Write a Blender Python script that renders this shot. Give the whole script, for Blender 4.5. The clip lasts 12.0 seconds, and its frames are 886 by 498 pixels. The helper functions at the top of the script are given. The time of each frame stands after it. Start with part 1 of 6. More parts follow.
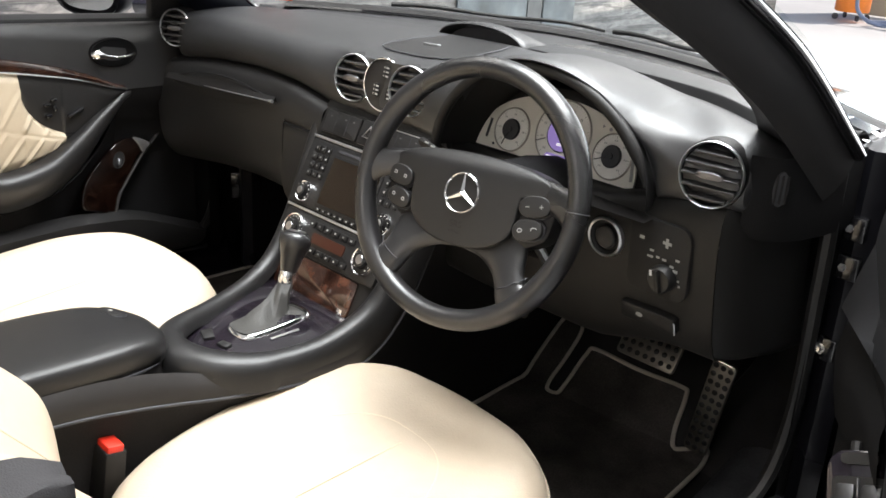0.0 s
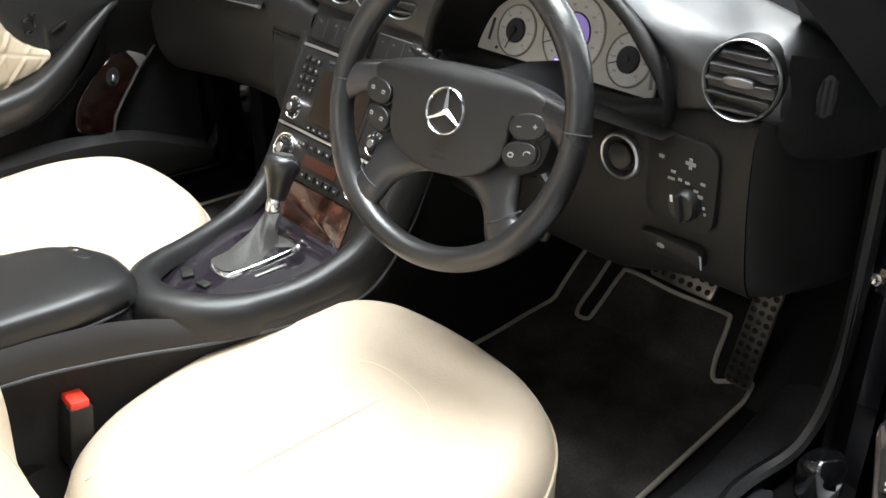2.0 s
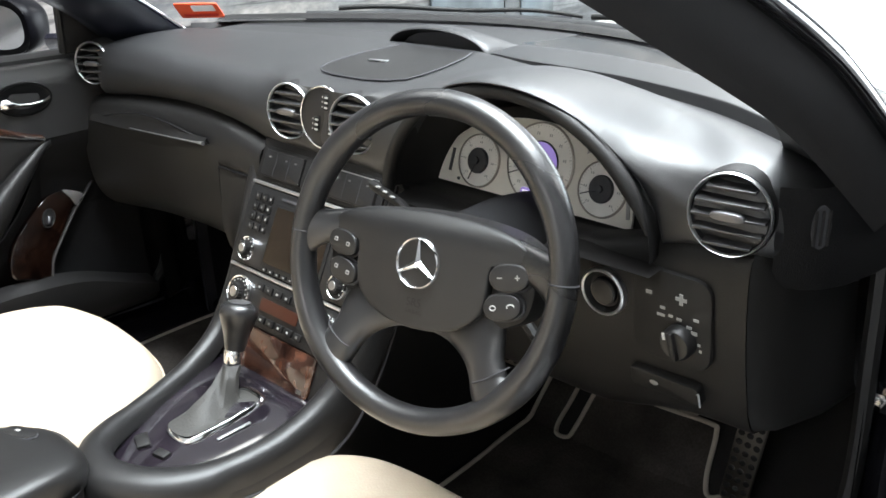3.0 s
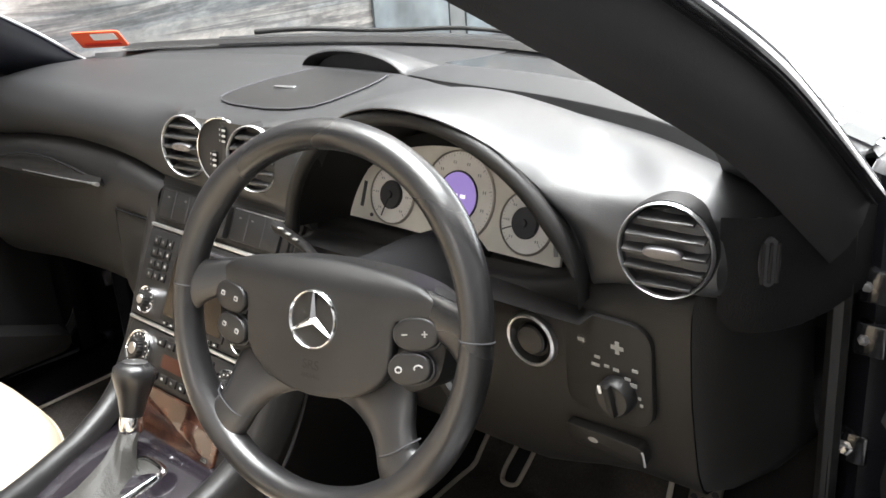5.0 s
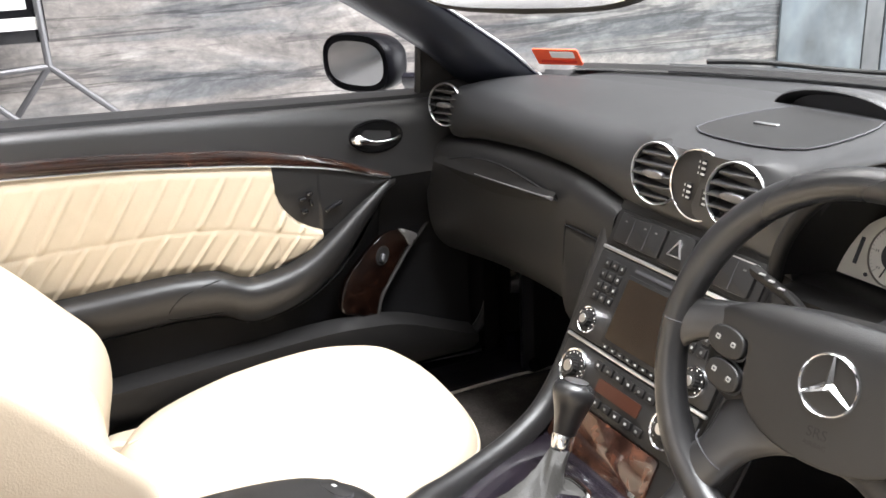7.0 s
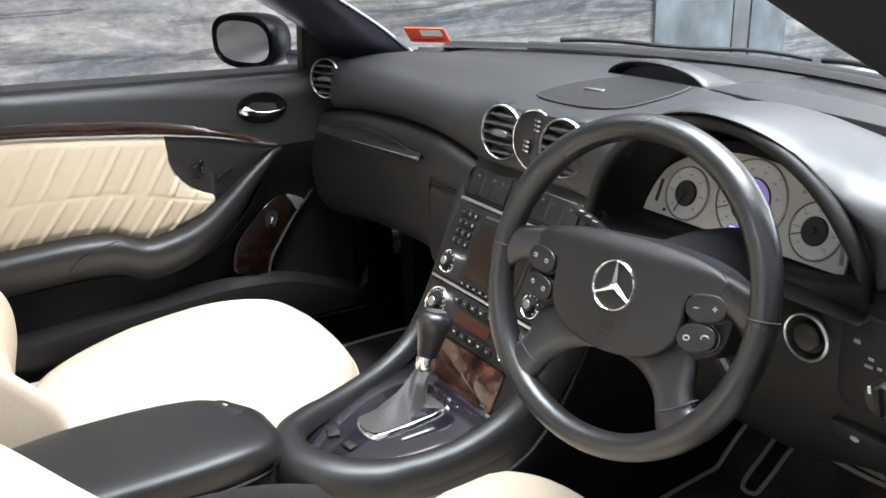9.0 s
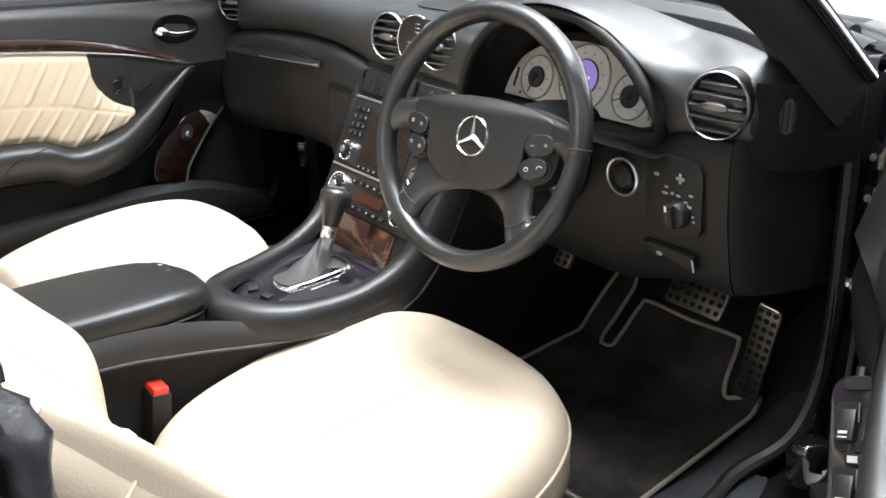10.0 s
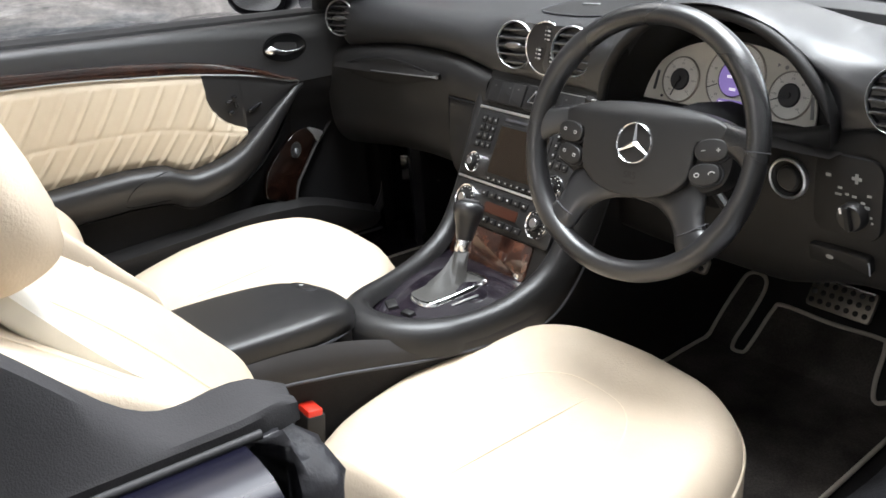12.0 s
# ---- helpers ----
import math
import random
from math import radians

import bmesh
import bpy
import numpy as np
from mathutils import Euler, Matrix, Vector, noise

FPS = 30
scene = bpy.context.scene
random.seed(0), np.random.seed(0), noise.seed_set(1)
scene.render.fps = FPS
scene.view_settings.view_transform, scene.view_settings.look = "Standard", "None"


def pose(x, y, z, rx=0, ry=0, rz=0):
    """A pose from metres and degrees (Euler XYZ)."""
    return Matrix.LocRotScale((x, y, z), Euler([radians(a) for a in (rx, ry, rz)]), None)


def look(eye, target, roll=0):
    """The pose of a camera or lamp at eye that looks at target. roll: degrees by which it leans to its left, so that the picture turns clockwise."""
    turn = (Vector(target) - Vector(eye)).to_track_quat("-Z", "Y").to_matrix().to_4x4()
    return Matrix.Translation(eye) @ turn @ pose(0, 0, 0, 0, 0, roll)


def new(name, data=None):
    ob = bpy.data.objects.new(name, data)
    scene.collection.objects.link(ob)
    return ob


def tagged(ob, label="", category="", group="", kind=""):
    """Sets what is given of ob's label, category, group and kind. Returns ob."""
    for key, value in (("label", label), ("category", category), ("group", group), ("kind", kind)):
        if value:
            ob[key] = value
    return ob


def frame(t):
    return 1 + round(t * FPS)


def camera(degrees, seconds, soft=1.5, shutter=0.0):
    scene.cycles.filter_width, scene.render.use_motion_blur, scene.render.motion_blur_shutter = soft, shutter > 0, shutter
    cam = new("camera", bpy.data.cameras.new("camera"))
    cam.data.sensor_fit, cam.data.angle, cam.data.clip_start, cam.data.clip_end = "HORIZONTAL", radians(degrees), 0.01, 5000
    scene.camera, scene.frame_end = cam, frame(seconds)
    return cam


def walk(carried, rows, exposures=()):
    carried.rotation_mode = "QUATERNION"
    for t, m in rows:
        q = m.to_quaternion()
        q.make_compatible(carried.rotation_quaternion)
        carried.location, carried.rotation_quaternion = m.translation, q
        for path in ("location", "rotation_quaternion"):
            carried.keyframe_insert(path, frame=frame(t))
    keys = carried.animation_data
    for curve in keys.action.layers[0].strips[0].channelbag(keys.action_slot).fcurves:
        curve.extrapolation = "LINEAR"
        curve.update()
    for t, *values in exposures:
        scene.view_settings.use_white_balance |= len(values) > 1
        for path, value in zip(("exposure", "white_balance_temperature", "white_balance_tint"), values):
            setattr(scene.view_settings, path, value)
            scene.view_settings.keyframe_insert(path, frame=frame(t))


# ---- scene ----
cam = camera(50.5, 12.0, soft=1.6)

PATH = [
    (0, (1.193, -0.805, 1.235), (-0.129, 0.511, 0.514), 3.4),
    (0.5, (1.173, -0.786, 1.221), (-0.03, 0.65, 0.52), 4.3),
    (1, (1.164, -0.756, 1.192), (0.047, 0.685, 0.371), 4.5),
    (1.5, (1.167, -0.698, 1.199), (-0.028, 0.669, 0.359), 3.4),
    (2, (1.134, -0.618, 1.209), (-0.212, 0.537, 0.286), 0.2),
    (2.5, (1.06, -0.597, 1.217), (-0.348, 0.571, 0.409), 0.6),
    (3, (1.037, -0.573, 1.252), (-0.281, 0.717, 0.478), -2.6),
    (3.2, (1.036, -0.536, 1.251), (-0.277, 0.77, 0.497), -2.7),
    (4.8, (0.993, -0.448, 1.226), (-0.263, 0.927, 0.499), -3.7),
    (5, (0.99, -0.444, 1.224), (-0.28, 0.914, 0.488), -4.0),
    (5.5, (0.972, -0.464, 1.229), (-0.407, 0.788, 0.502), -4.4),
    (6, (0.936, -0.485, 1.233), (-0.579, 0.622, 0.538), -3.9),
    (6.5, (0.901, -0.519, 1.234), (-0.717, 0.449, 0.568), -2.9),
    (7, (0.868, -0.542, 1.231), (-0.84, 0.268, 0.579), -2.4),
    (7.2, (0.854, -0.549, 1.228), (-0.873, 0.223, 0.577), -2.1),
    (8.8, (1.009, -0.547, 1.222), (-0.642, 0.354, 0.542), -2.0),
    (9, (1.057, -0.59, 1.236), (-0.545, 0.393, 0.553), -1.5),
    (9.5, (1.174, -0.697, 1.22), (-0.327, 0.453, 0.569), 0.2),
    (10, (1.315, -0.735, 1.202), (-0.154, 0.387, 0.439), -1.0),
    (10.5, (1.383, -0.786, 1.207), (-0.109, 0.291, 0.423), -2.2),
    (11, (1.369, -0.809, 1.217), (-0.176, 0.235, 0.496), -3.7),
    (11.5, (1.295, -0.801, 1.198), (-0.27, 0.215, 0.476), -4.1),
    (12, (1.205, -0.833, 1.205), (-0.333, 0.206, 0.461), -4.2),
]
walk(cam, [(t, look(eye, target, roll)) for t, eye, target, roll in PATH],
     [(0, -0.28, 6650, 13), (0.5, -0.20, 6620, 13), (1.5, -0.16, 6550, 12), (2.5, -0.22, 6400, 10), (3.1, -0.0, 6300, 10), (5, 0.21, 6700, 13), (7, 0.12, 6600, 15), (8.9, -0.2, 6200, 12), (9.6, 0.08, 6250, 12), (10.5, -0.14, 6450, 13), (11.2, -0.23, 6450, 13), (12, -0.30, 6400, 13)])

# ---- world and light ----
world = bpy.data.worlds.new("world")
scene.world = world
world.use_nodes = True
wn = world.node_tree.nodes
sky = wn.new("ShaderNodeTexSky")
sky.sky_type, sky.sun_disc, sky.sun_elevation, sky.sun_rotation = "NISHITA", False, radians(40), radians(20)
wn["Background"].inputs[1].default_value = 0.12
world.node_tree.links.new(sky.outputs[0], wn["Background"].inputs[0])
sun = new("sun", bpy.data.lights.new("sun", "SUN"))
sun.data.energy, sun.data.angle, sun.data.color = 5.0, radians(0.5), (1.0, 0.95, 0.88)
sun.matrix_basis = look((0, 0, 16), (-6.5, -17.9, 0))


def area(name, x, y, z, sx, sy, power, target, color=(1, 1, 1)):
    lamp = new(name, bpy.data.lights.new(name, "AREA"))
    lamp.data.shape, lamp.data.size, lamp.data.size_y, lamp.data.energy, lamp.data.color = "RECTANGLE", sx, sy, power, color
    lamp.matrix_basis = look((x, y, z), target)
    return lamp


area("daylight_door", 1.4, 7.9, 1.65, 7.6, 3.0, 740, (1.0, 0, 0.9), (0.90, 0.96, 1.0))
# added fill lamps under the ceiling, placed to balance the brightness
for lx, ly, lp in ((0.50, 0.25, 42), (-1.3, -0.2, 26), (2.6, 2.9, 40), (-1.4, 4.6, 60), (1.2, -4.6, 35)):
    area("ceiling_fill", lx, ly, 3.38, 0.35, 2.4, lp, (lx, ly + 0.01, 0), (1.0, 0.98, 0.95))

# added bluish lamp from above; the ceiling slab has no opening for it
area("overhead_fill", 0.35, 0.75, 3.40, 1.7, 2.4, 410, (0.35, 0.76, 0), (0.92, 0.97, 1.0))


# ---- materials ----
def mat(name, col, rough=0.5, metal=0.0, col2=None, scale=40.0, bump=0.0, bscale=400.0, detail=4.0, coat=0.0, spec=0.5, big=3.0, mottled=0.12):
    """A surface with fine grain, larger uneven patches and a fine relief."""
    m = bpy.data.materials.new(name)
    m.use_nodes = True
    nt = m.node_tree
    n, l = nt.nodes, nt.links
    b = n["Principled BSDF"]
    tc = n.new("ShaderNodeTexCoord")
    fine = n.new("ShaderNodeTexNoise")
    fine.inputs["Scale"].default_value, fine.inputs["Detail"].default_value = scale, detail
    l.new(tc.outputs["Object"], fine.inputs["Vector"])
    wide = n.new("ShaderNodeTexNoise")
    wide.inputs["Scale"].default_value, wide.inputs["Detail"].default_value = big, 3.0
    l.new(tc.outputs["Object"], wide.inputs["Vector"])
    mix = n.new("ShaderNodeMix")
    mix.data_type = "RGBA"
    c2 = col2 or tuple(min(1.0, c * 1.25) for c in col)
    mix.inputs["A"].default_value, mix.inputs["B"].default_value = (*col, 1), (*c2, 1)
    l.new(fine.outputs["Fac"], mix.inputs["Factor"])
    hsv = n.new("ShaderNodeHueSaturation")
    mr = n.new("ShaderNodeMapRange")
    mr.inputs["From Min"].default_value, mr.inputs["From Max"].default_value = 0.3, 0.7
    mr.inputs["To Min"].default_value, mr.inputs["To Max"].default_value = 1 - mottled, 1 + mottled
    l.new(wide.outputs["Fac"], mr.inputs["Value"])
    l.new(mr.outputs[0], hsv.inputs["Value"])
    l.new(mix.outputs["Result"], hsv.inputs["Color"])
    l.new(hsv.outputs[0], b.inputs["Base Color"])
    rr = n.new("ShaderNodeMapRange")
    rr.inputs["From Min"].default_value, rr.inputs["From Max"].default_value = 0.25, 0.75
    rr.inputs["To Min"].default_value, rr.inputs["To Max"].default_value = max(0.02, rough - 0.06), min(1, rough + 0.06)
    l.new(wide.outputs["Fac"], rr.inputs["Value"])
    l.new(rr.outputs[0], b.inputs["Roughness"])
    b.inputs["Metallic"].default_value = metal
    b.inputs["Specular IOR Level"].default_value = spec
    b.inputs["Coat Weight"].default_value = coat
    b.inputs["Coat Roughness"].default_value = 0.04
    if bump:
        grain = n.new("ShaderNodeTexNoise")
        grain.inputs["Scale"].default_value, grain.inputs["Detail"].default_value = bscale, 3.0
        l.new(tc.outputs["Object"], grain.inputs["Vector"])
        bp = n.new("ShaderNodeBump")
        bp.inputs["Strength"].default_value, bp.inputs["Distance"].default_value = bump, 0.002
        l.new(grain.outputs["Fac"], bp.inputs["Height"])
        l.new(bp.outputs[0], b.inputs["Normal"])
    return m


SOFT = mat("soft_dash_plastic", (0.012, 0.0122, 0.013), 0.46, bump=0.12, bscale=900, spec=0.85)
PILLAR = mat("dull_black_lining", (0.017, 0.0165, 0.0175), 0.72, bump=0.2, bscale=900, spec=0.3)
HARD = mat("hard_black_plastic", (0.0095, 0.0090, 0.0088), 0.5, bump=0.2, bscale=800, spec=0.35)
DULL = mat("dull_black_felt", (0.009, 0.009, 0.0095), 0.85, bump=0.4, bscale=700, spec=0.12)
SATIN = mat("satin_black_trim", (0.0105, 0.0102, 0.0102), 0.40, bump=0.12, bscale=900)
GLOSS = mat("gloss_black", (0.008, 0.008, 0.009), 0.12, coat=0.4)
QUARTER = mat("deep_blue_black_paint", (0.004, 0.004, 0.009), 0.24, spec=0.22)
BOWL = mat("black_handle_bowl", (0.004, 0.004, 0.0045), 0.35, spec=0.25)
HOUSING = mat("dark_mirror_housing", (0.003, 0.003, 0.004), 0.34, spec=0.08)
# black plastic with the brown of warm reflections mixed into its colour
FLANK = mat("warm_tinted_black_plastic", (0.0150, 0.0132, 0.0122), 0.46, bump=0.12, bscale=900, spec=0.5)
GAITER = mat("dark_grey_gaiter", (0.040, 0.039, 0.036), 0.55, bump=0.4, bscale=300, spec=0.3)
WHEEL_LEATHER = mat("black_wheel_leather", (0.0135, 0.0133, 0.0138), 0.29, bump=0.10, bscale=900, spec=0.75)
CREAM = mat("cream_leather", (0.51, 0.423, 0.315), 0.50, col2=(0.56, 0.472, 0.362), bump=0.25, bscale=330, mottled=0.05)
CREAM_DOOR = mat("cream_door_leather", (0.44, 0.365, 0.265), 0.5, col2=(0.50, 0.425, 0.315), bump=0.25, bscale=330, mottled=0.06)
GREY_CREAM = mat("pale_grey_plastic", (0.62, 0.6, 0.53), 0.45, mottled=0.04)
CHROME = mat("chrome", (0.82, 0.82, 0.83), 0.12, metal=1.0, mottled=0.04)
SCUFF = mat("dull_grey_metal", (0.13, 0.135, 0.15), 0.36, metal=0.7)
DUSTY = mat("dusty_grey_carpet", (0.020, 0.0205, 0.023), 0.9, col2=(0.060, 0.061, 0.066), scale=220, bump=0.8, bscale=800, mottled=0.5, big=8, spec=0.12)
POST = mat("black_painted_post", (0.006, 0.006, 0.008), 0.30, spec=0.3)
TAB = mat("grey_metal_tab", (0.17, 0.17, 0.18), 0.38, metal=0.9, mottled=0.06)
SLAT = mat("satin_vent_slat", (0.030, 0.030, 0.031), 0.30, spec=0.6)
SILVER = mat("satin_silver", (0.6, 0.6, 0.61), 0.3, metal=1.0, mottled=0.06)
CARPET = mat("black_carpet", (0.022, 0.022, 0.0235), 0.95, col2=(0.046, 0.044, 0.044), scale=500, bump=0.9, bscale=900, mottled=0.3, spec=0.1)
MAT_PILE = mat("worn_mat_carpet", (0.028, 0.0245, 0.0225), 0.95, col2=(0.105, 0.094, 0.086), scale=260, bump=1.0, bscale=700, mottled=0.55, big=9, spec=0.1)
BINDING = mat("mat_binding", (0.50, 0.455, 0.39), 0.8, scale=300, bump=0.5, bscale=900)
RUBBER = mat("black_rubber", (0.014, 0.014, 0.015), 0.62)
GLOSSY_RUBBER = mat("worn_black_rubber", (0.010, 0.010, 0.012), 0.38, bump=0.5, bscale=120, mottled=0.4)
PAINT = mat("dark_blue_black_paint", (0.004, 0.004, 0.008), 0.2, col2=(0.008, 0.007, 0.017), scale=1500, coat=1.0)
RED = mat("red_plastic", (0.62, 0.03, 0.015), 0.4)
ORANGE = mat("orange_red_tag", (0.85, 0.10, 0.03), 0.5, mottled=0.05)
WHITE = mat("white_print", (0.78, 0.77, 0.74), 0.6, mottled=0.03)
ICON = mat("pale_icon_print", (0.30, 0.30, 0.29), 0.6, mottled=0.03)
PALE = mat("pale_grey_print", (0.42, 0.42, 0.41), 0.5, mottled=0.03)
FAINT = mat("faint_grey_print", (0.11, 0.11, 0.105), 0.6, mottled=0.03)
DIAL = mat("silver_dial", (0.70, 0.67, 0.60), 0.55, metal=0.0, mottled=0.05)
DIAL_RING = mat("pale_dial_ring", (0.80, 0.78, 0.74), 0.5, mottled=0.04)
DIAL_PRINT = mat("grey_dial_print", (0.30, 0.29, 0.28), 0.6, mottled=0.05)
INK = mat("dark_ink", (0.04, 0.04, 0.045), 0.6)
MIRROR = mat("mirror_glass", (0.86, 0.87, 0.88), 0.02, metal=1.0, mottled=0.0)
SCREEN = mat("dark_screen", (0.016, 0.011, 0.007), 0.2, mottled=0.02)
ALU = mat("brushed_aluminium", (0.40, 0.37, 0.33), 0.42, metal=1.0)
FLOOR_MAT = mat("pale_concrete", (0.46, 0.465, 0.47), 0.45, col2=(0.54, 0.54, 0.54), scale=9, bump=0.1, bscale=60, big=0.7)
WALL_WHITE = mat("white_painted_wall", (0.78, 0.78, 0.77), 0.8, big=0.6, mottled=0.05, bump=0.1, bscale=90)
CEILING_MAT = mat("white_ceiling", (0.72, 0.72, 0.71), 0.85, big=0.6, mottled=0.04)
GROUND_MAT = mat("outdoor_concrete", (0.62, 0.61, 0.60), 0.85, col2=(0.7, 0.69, 0.67), scale=4, big=0.3)
SEAM = mat("seam_thread", (0.56, 0.48, 0.36), 0.7, scale=900)
TUBE_METAL = mat("dull_steel_tube", (0.16, 0.16, 0.165), 0.5, metal=0.8)
VAC_ORANGE = mat("orange_drum", (0.8, 0.22, 0.03), 0.45)
BLUE_GREY = mat("blue_grey_hose", (0.16, 0.2, 0.3), 0.6)


def glow(name, col, power):
    m = bpy.data.materials.new(name)
    m.use_nodes = True
    b = m.node_tree.nodes["Principled BSDF"]
    b.inputs["Base Color"].default_value = (*[c * 0.3 for c in col], 1)
    b.inputs["Emission Color"].default_value, b.inputs["Emission Strength"].default_value = (*col, 1), power
    return m


BRIGHT = mat("bright_satin_ring", (0.80, 0.80, 0.81), 0.38, metal=1.0, mottled=0.03)
# left pillar trim: the blue of reflected sky is put into its colour
SKY_TINTED_TRIM = mat("sky_tinted_pillar_trim", (0.012, 0.014, 0.022), 0.32, bump=0.1, bscale=900, spec=0.7)
DISPLAY = glow("violet_display", (0.33, 0.24, 0.62), 0.75)
DISPLAY_TEXT = glow("lit_display_text", (0.9, 0.85, 1.0), 1.1)
AMBER = glow("amber_lcd", (0.11, 0.025, 0.007), 0.17)
FILL_GLOW = glow("fill_glow", (1.0, 0.97, 0.92), 6.0)


def wood_mat(name, deep):
    """Lacquered burl; deep scales how dark the figure is."""
    m = mat(name, (0.07, 0.022, 0.012), 0.16, coat=0.9)
    n, l = m.node_tree.nodes, m.node_tree.links
    tc = n.new("ShaderNodeTexCoord")
    warp = n.new("ShaderNodeTexNoise")
    warp.inputs["Scale"].default_value, warp.inputs["Detail"].default_value, warp.inputs["Distortion"].default_value = 22, 8, 2.2
    l.new(tc.outputs["Object"], warp.inputs["Vector"])
    ramp = n.new("ShaderNodeValToRGB")
    e = ramp.color_ramp.elements
    e[0].position, e[0].color = 0.32, (0.010 * deep, 0.005 * deep, 0.004 * deep, 1)
    e[1].position, e[1].color = 0.72, (0.10 * deep, 0.042 * deep, 0.025 * deep, 1)
    mid = e.new(0.5)
    mid.color = (0.042 * deep, 0.017 * deep, 0.011 * deep, 1)
    l.new(warp.outputs["Fac"], ramp.inputs[0])
    l.new(ramp.outputs[0], n["Principled BSDF"].inputs["Base Color"])
    return m


WOOD = wood_mat("burl_walnut", 1.0)
WOOD_STRIP = wood_mat("dark_burl_walnut", 0.5)
PLATE_WOOD = wood_mat("deep_burl_walnut", 0.13)
DARK_WOOD = mat("dark_lacquered_walnut", (0.006, 0.0055, 0.008), 0.10, col2=(0.016, 0.012, 0.016), scale=30, coat=0.6, mottled=0.3, big=14)


def glass_mat():
    """Clear glass: it lets light through and reflects at a slant."""
    m = bpy.data.materials.new("clear_glass")
    m.use_nodes = True
    n, l = m.node_tree.nodes, m.node_tree.links
    n.clear()
    out, mix = n.new("ShaderNodeOutputMaterial"), n.new("ShaderNodeMixShader")
    tr, gl = n.new("ShaderNodeBsdfTransparent"), n.new("ShaderNodeBsdfGlossy")
    tr.inputs[0].default_value = (0.93, 0.96, 0.95, 1)
    gl.inputs["Roughness"].default_value = 0.01
    mix.inputs[0].default_value = 0.07
    l.new(tr.outputs[0], mix.inputs[1])
    l.new(gl.outputs[0], mix.inputs[2])
    l.new(mix.outputs[0], out.inputs[0])
    return m


GLASS = glass_mat()


def mural_mat():
    """A wall covering printed with sloping beds of weathered rock, split by dark clefts."""
    m = bpy.data.materials.new("printed_rock_mural")
    m.use_nodes = True
    n, l = m.node_tree.nodes, m.node_tree.links
    b = n["Principled BSDF"]
    b.inputs["Roughness"].default_value = 0.6
    tc = n.new("ShaderNodeTexCoord")

    def noise(scale, stretch, detail, rough, distort=0.0, turn=7.0):
        mp = n.new("ShaderNodeMapping")
        mp.inputs["Scale"].default_value, mp.inputs["Rotation"].default_value = (1, *stretch), (radians(turn), 0, 0)
        l.new(tc.outputs["Object"], mp.inputs[0])
        x = n.new("ShaderNodeTexNoise")
        x.inputs["Scale"].default_value, x.inputs["Detail"].default_value = scale, detail
        x.inputs["Roughness"].default_value, x.inputs["Distortion"].default_value = rough, distort
        l.new(mp.outputs[0], x.inputs["Vector"])
        return x.outputs["Fac"]

    def ramp(fac, *stops):
        r = n.new("ShaderNodeValToRGB")
        e = r.color_ramp.elements
        e[0].position, e[0].color = stops[0][0], (*stops[0][1], 1)
        e[1].position, e[1].color = stops[-1][0], (*stops[-1][1], 1)
        for p, c in stops[1:-1]:
            e.new(p).color = (*c, 1)
        l.new(fac, r.inputs[0])
        return r.outputs[0]

    def blend(kind, a, c, factor):
        x = n.new("ShaderNodeMix")
        x.data_type, x.blend_type = "RGBA", kind
        if isinstance(factor, float):
            x.inputs["Factor"].default_value = factor
        else:
            l.new(factor, x.inputs["Factor"])
        l.new(a, x.inputs["A"])
        l.new(c, x.inputs["B"])
        return x.outputs["Result"]

    # pale tan rock and slate grey rock, laid in broad sloping beds
    tan = ramp(noise(3.2, (0.55, 1.6), 9, 0.66, 0.7), (0.32, (0.12, 0.112, 0.108)), (0.45, (0.22, 0.203, 0.19)), (0.56, (0.32, 0.296, 0.275)), (0.70, (0.46, 0.44, 0.42)))
    slate = ramp(noise(4.5, (0.5, 1.7), 9, 0.68, 0.9), (0.30, (0.045, 0.05, 0.056)), (0.48, (0.12, 0.125, 0.13)), (0.62, (0.20, 0.205, 0.21)), (0.74, (0.34, 0.34, 0.34)))
    beds = ramp(noise(1.5, (0.28, 2.3), 6, 0.62, 0.5), (0.45, (0, 0, 0)), (0.55, (1, 1, 1)))
    rock = blend("MIX", slate, tan, beds)
    # long clefts between the beds and short cracks across them
    cleft = ramp(noise(2.6, (0.16, 2.6), 7, 0.6, 0.5), (0.465, (1, 1, 1)), (0.495, (0.24, 0.24, 0.26)), (0.515, (0.36, 0.35, 0.35)), (0.545, (1, 1, 1)))
    rock = blend("MULTIPLY", rock, cleft, 0.75)
    crack = ramp(noise(3.4, (0.6, 1.3), 4, 0.55, 0.8, 24.0), (0.475, (1, 1, 1)), (0.50, (0.42, 0.41, 0.41)), (0.525, (1, 1, 1)))
    rock = blend("MULTIPLY", rock, crack, 0.3)
    grain = ramp(noise(26.0, (0.7, 1.2), 5, 0.7), (0.34, (0.50, 0.50, 0.52)), (0.62, (0.93, 0.92, 0.90)))
    rock = blend("MULTIPLY", rock, grain, 0.7)
    l.new(rock, b.inputs["Base Color"])
    return m


MURAL = mural_mat()
MURAL_BLUE = mat("printed_pale_blue_panel", (0.035, 0.05, 0.065), 0.6, col2=(0.13, 0.145, 0.15), scale=6, big=3.5, mottled=0.6, detail=9)
MURAL_SHADE = mat("printed_shaded_rock", (0.04, 0.045, 0.05), 0.6, col2=(0.11, 0.11, 0.11), scale=5, big=2.5, mottled=0.5, detail=9)
WALL_GREY = mat("unseen_grey_wall", (0.36, 0.36, 0.36), 0.8, big=0.6, mottled=0.06, bump=0.1, bscale=90)
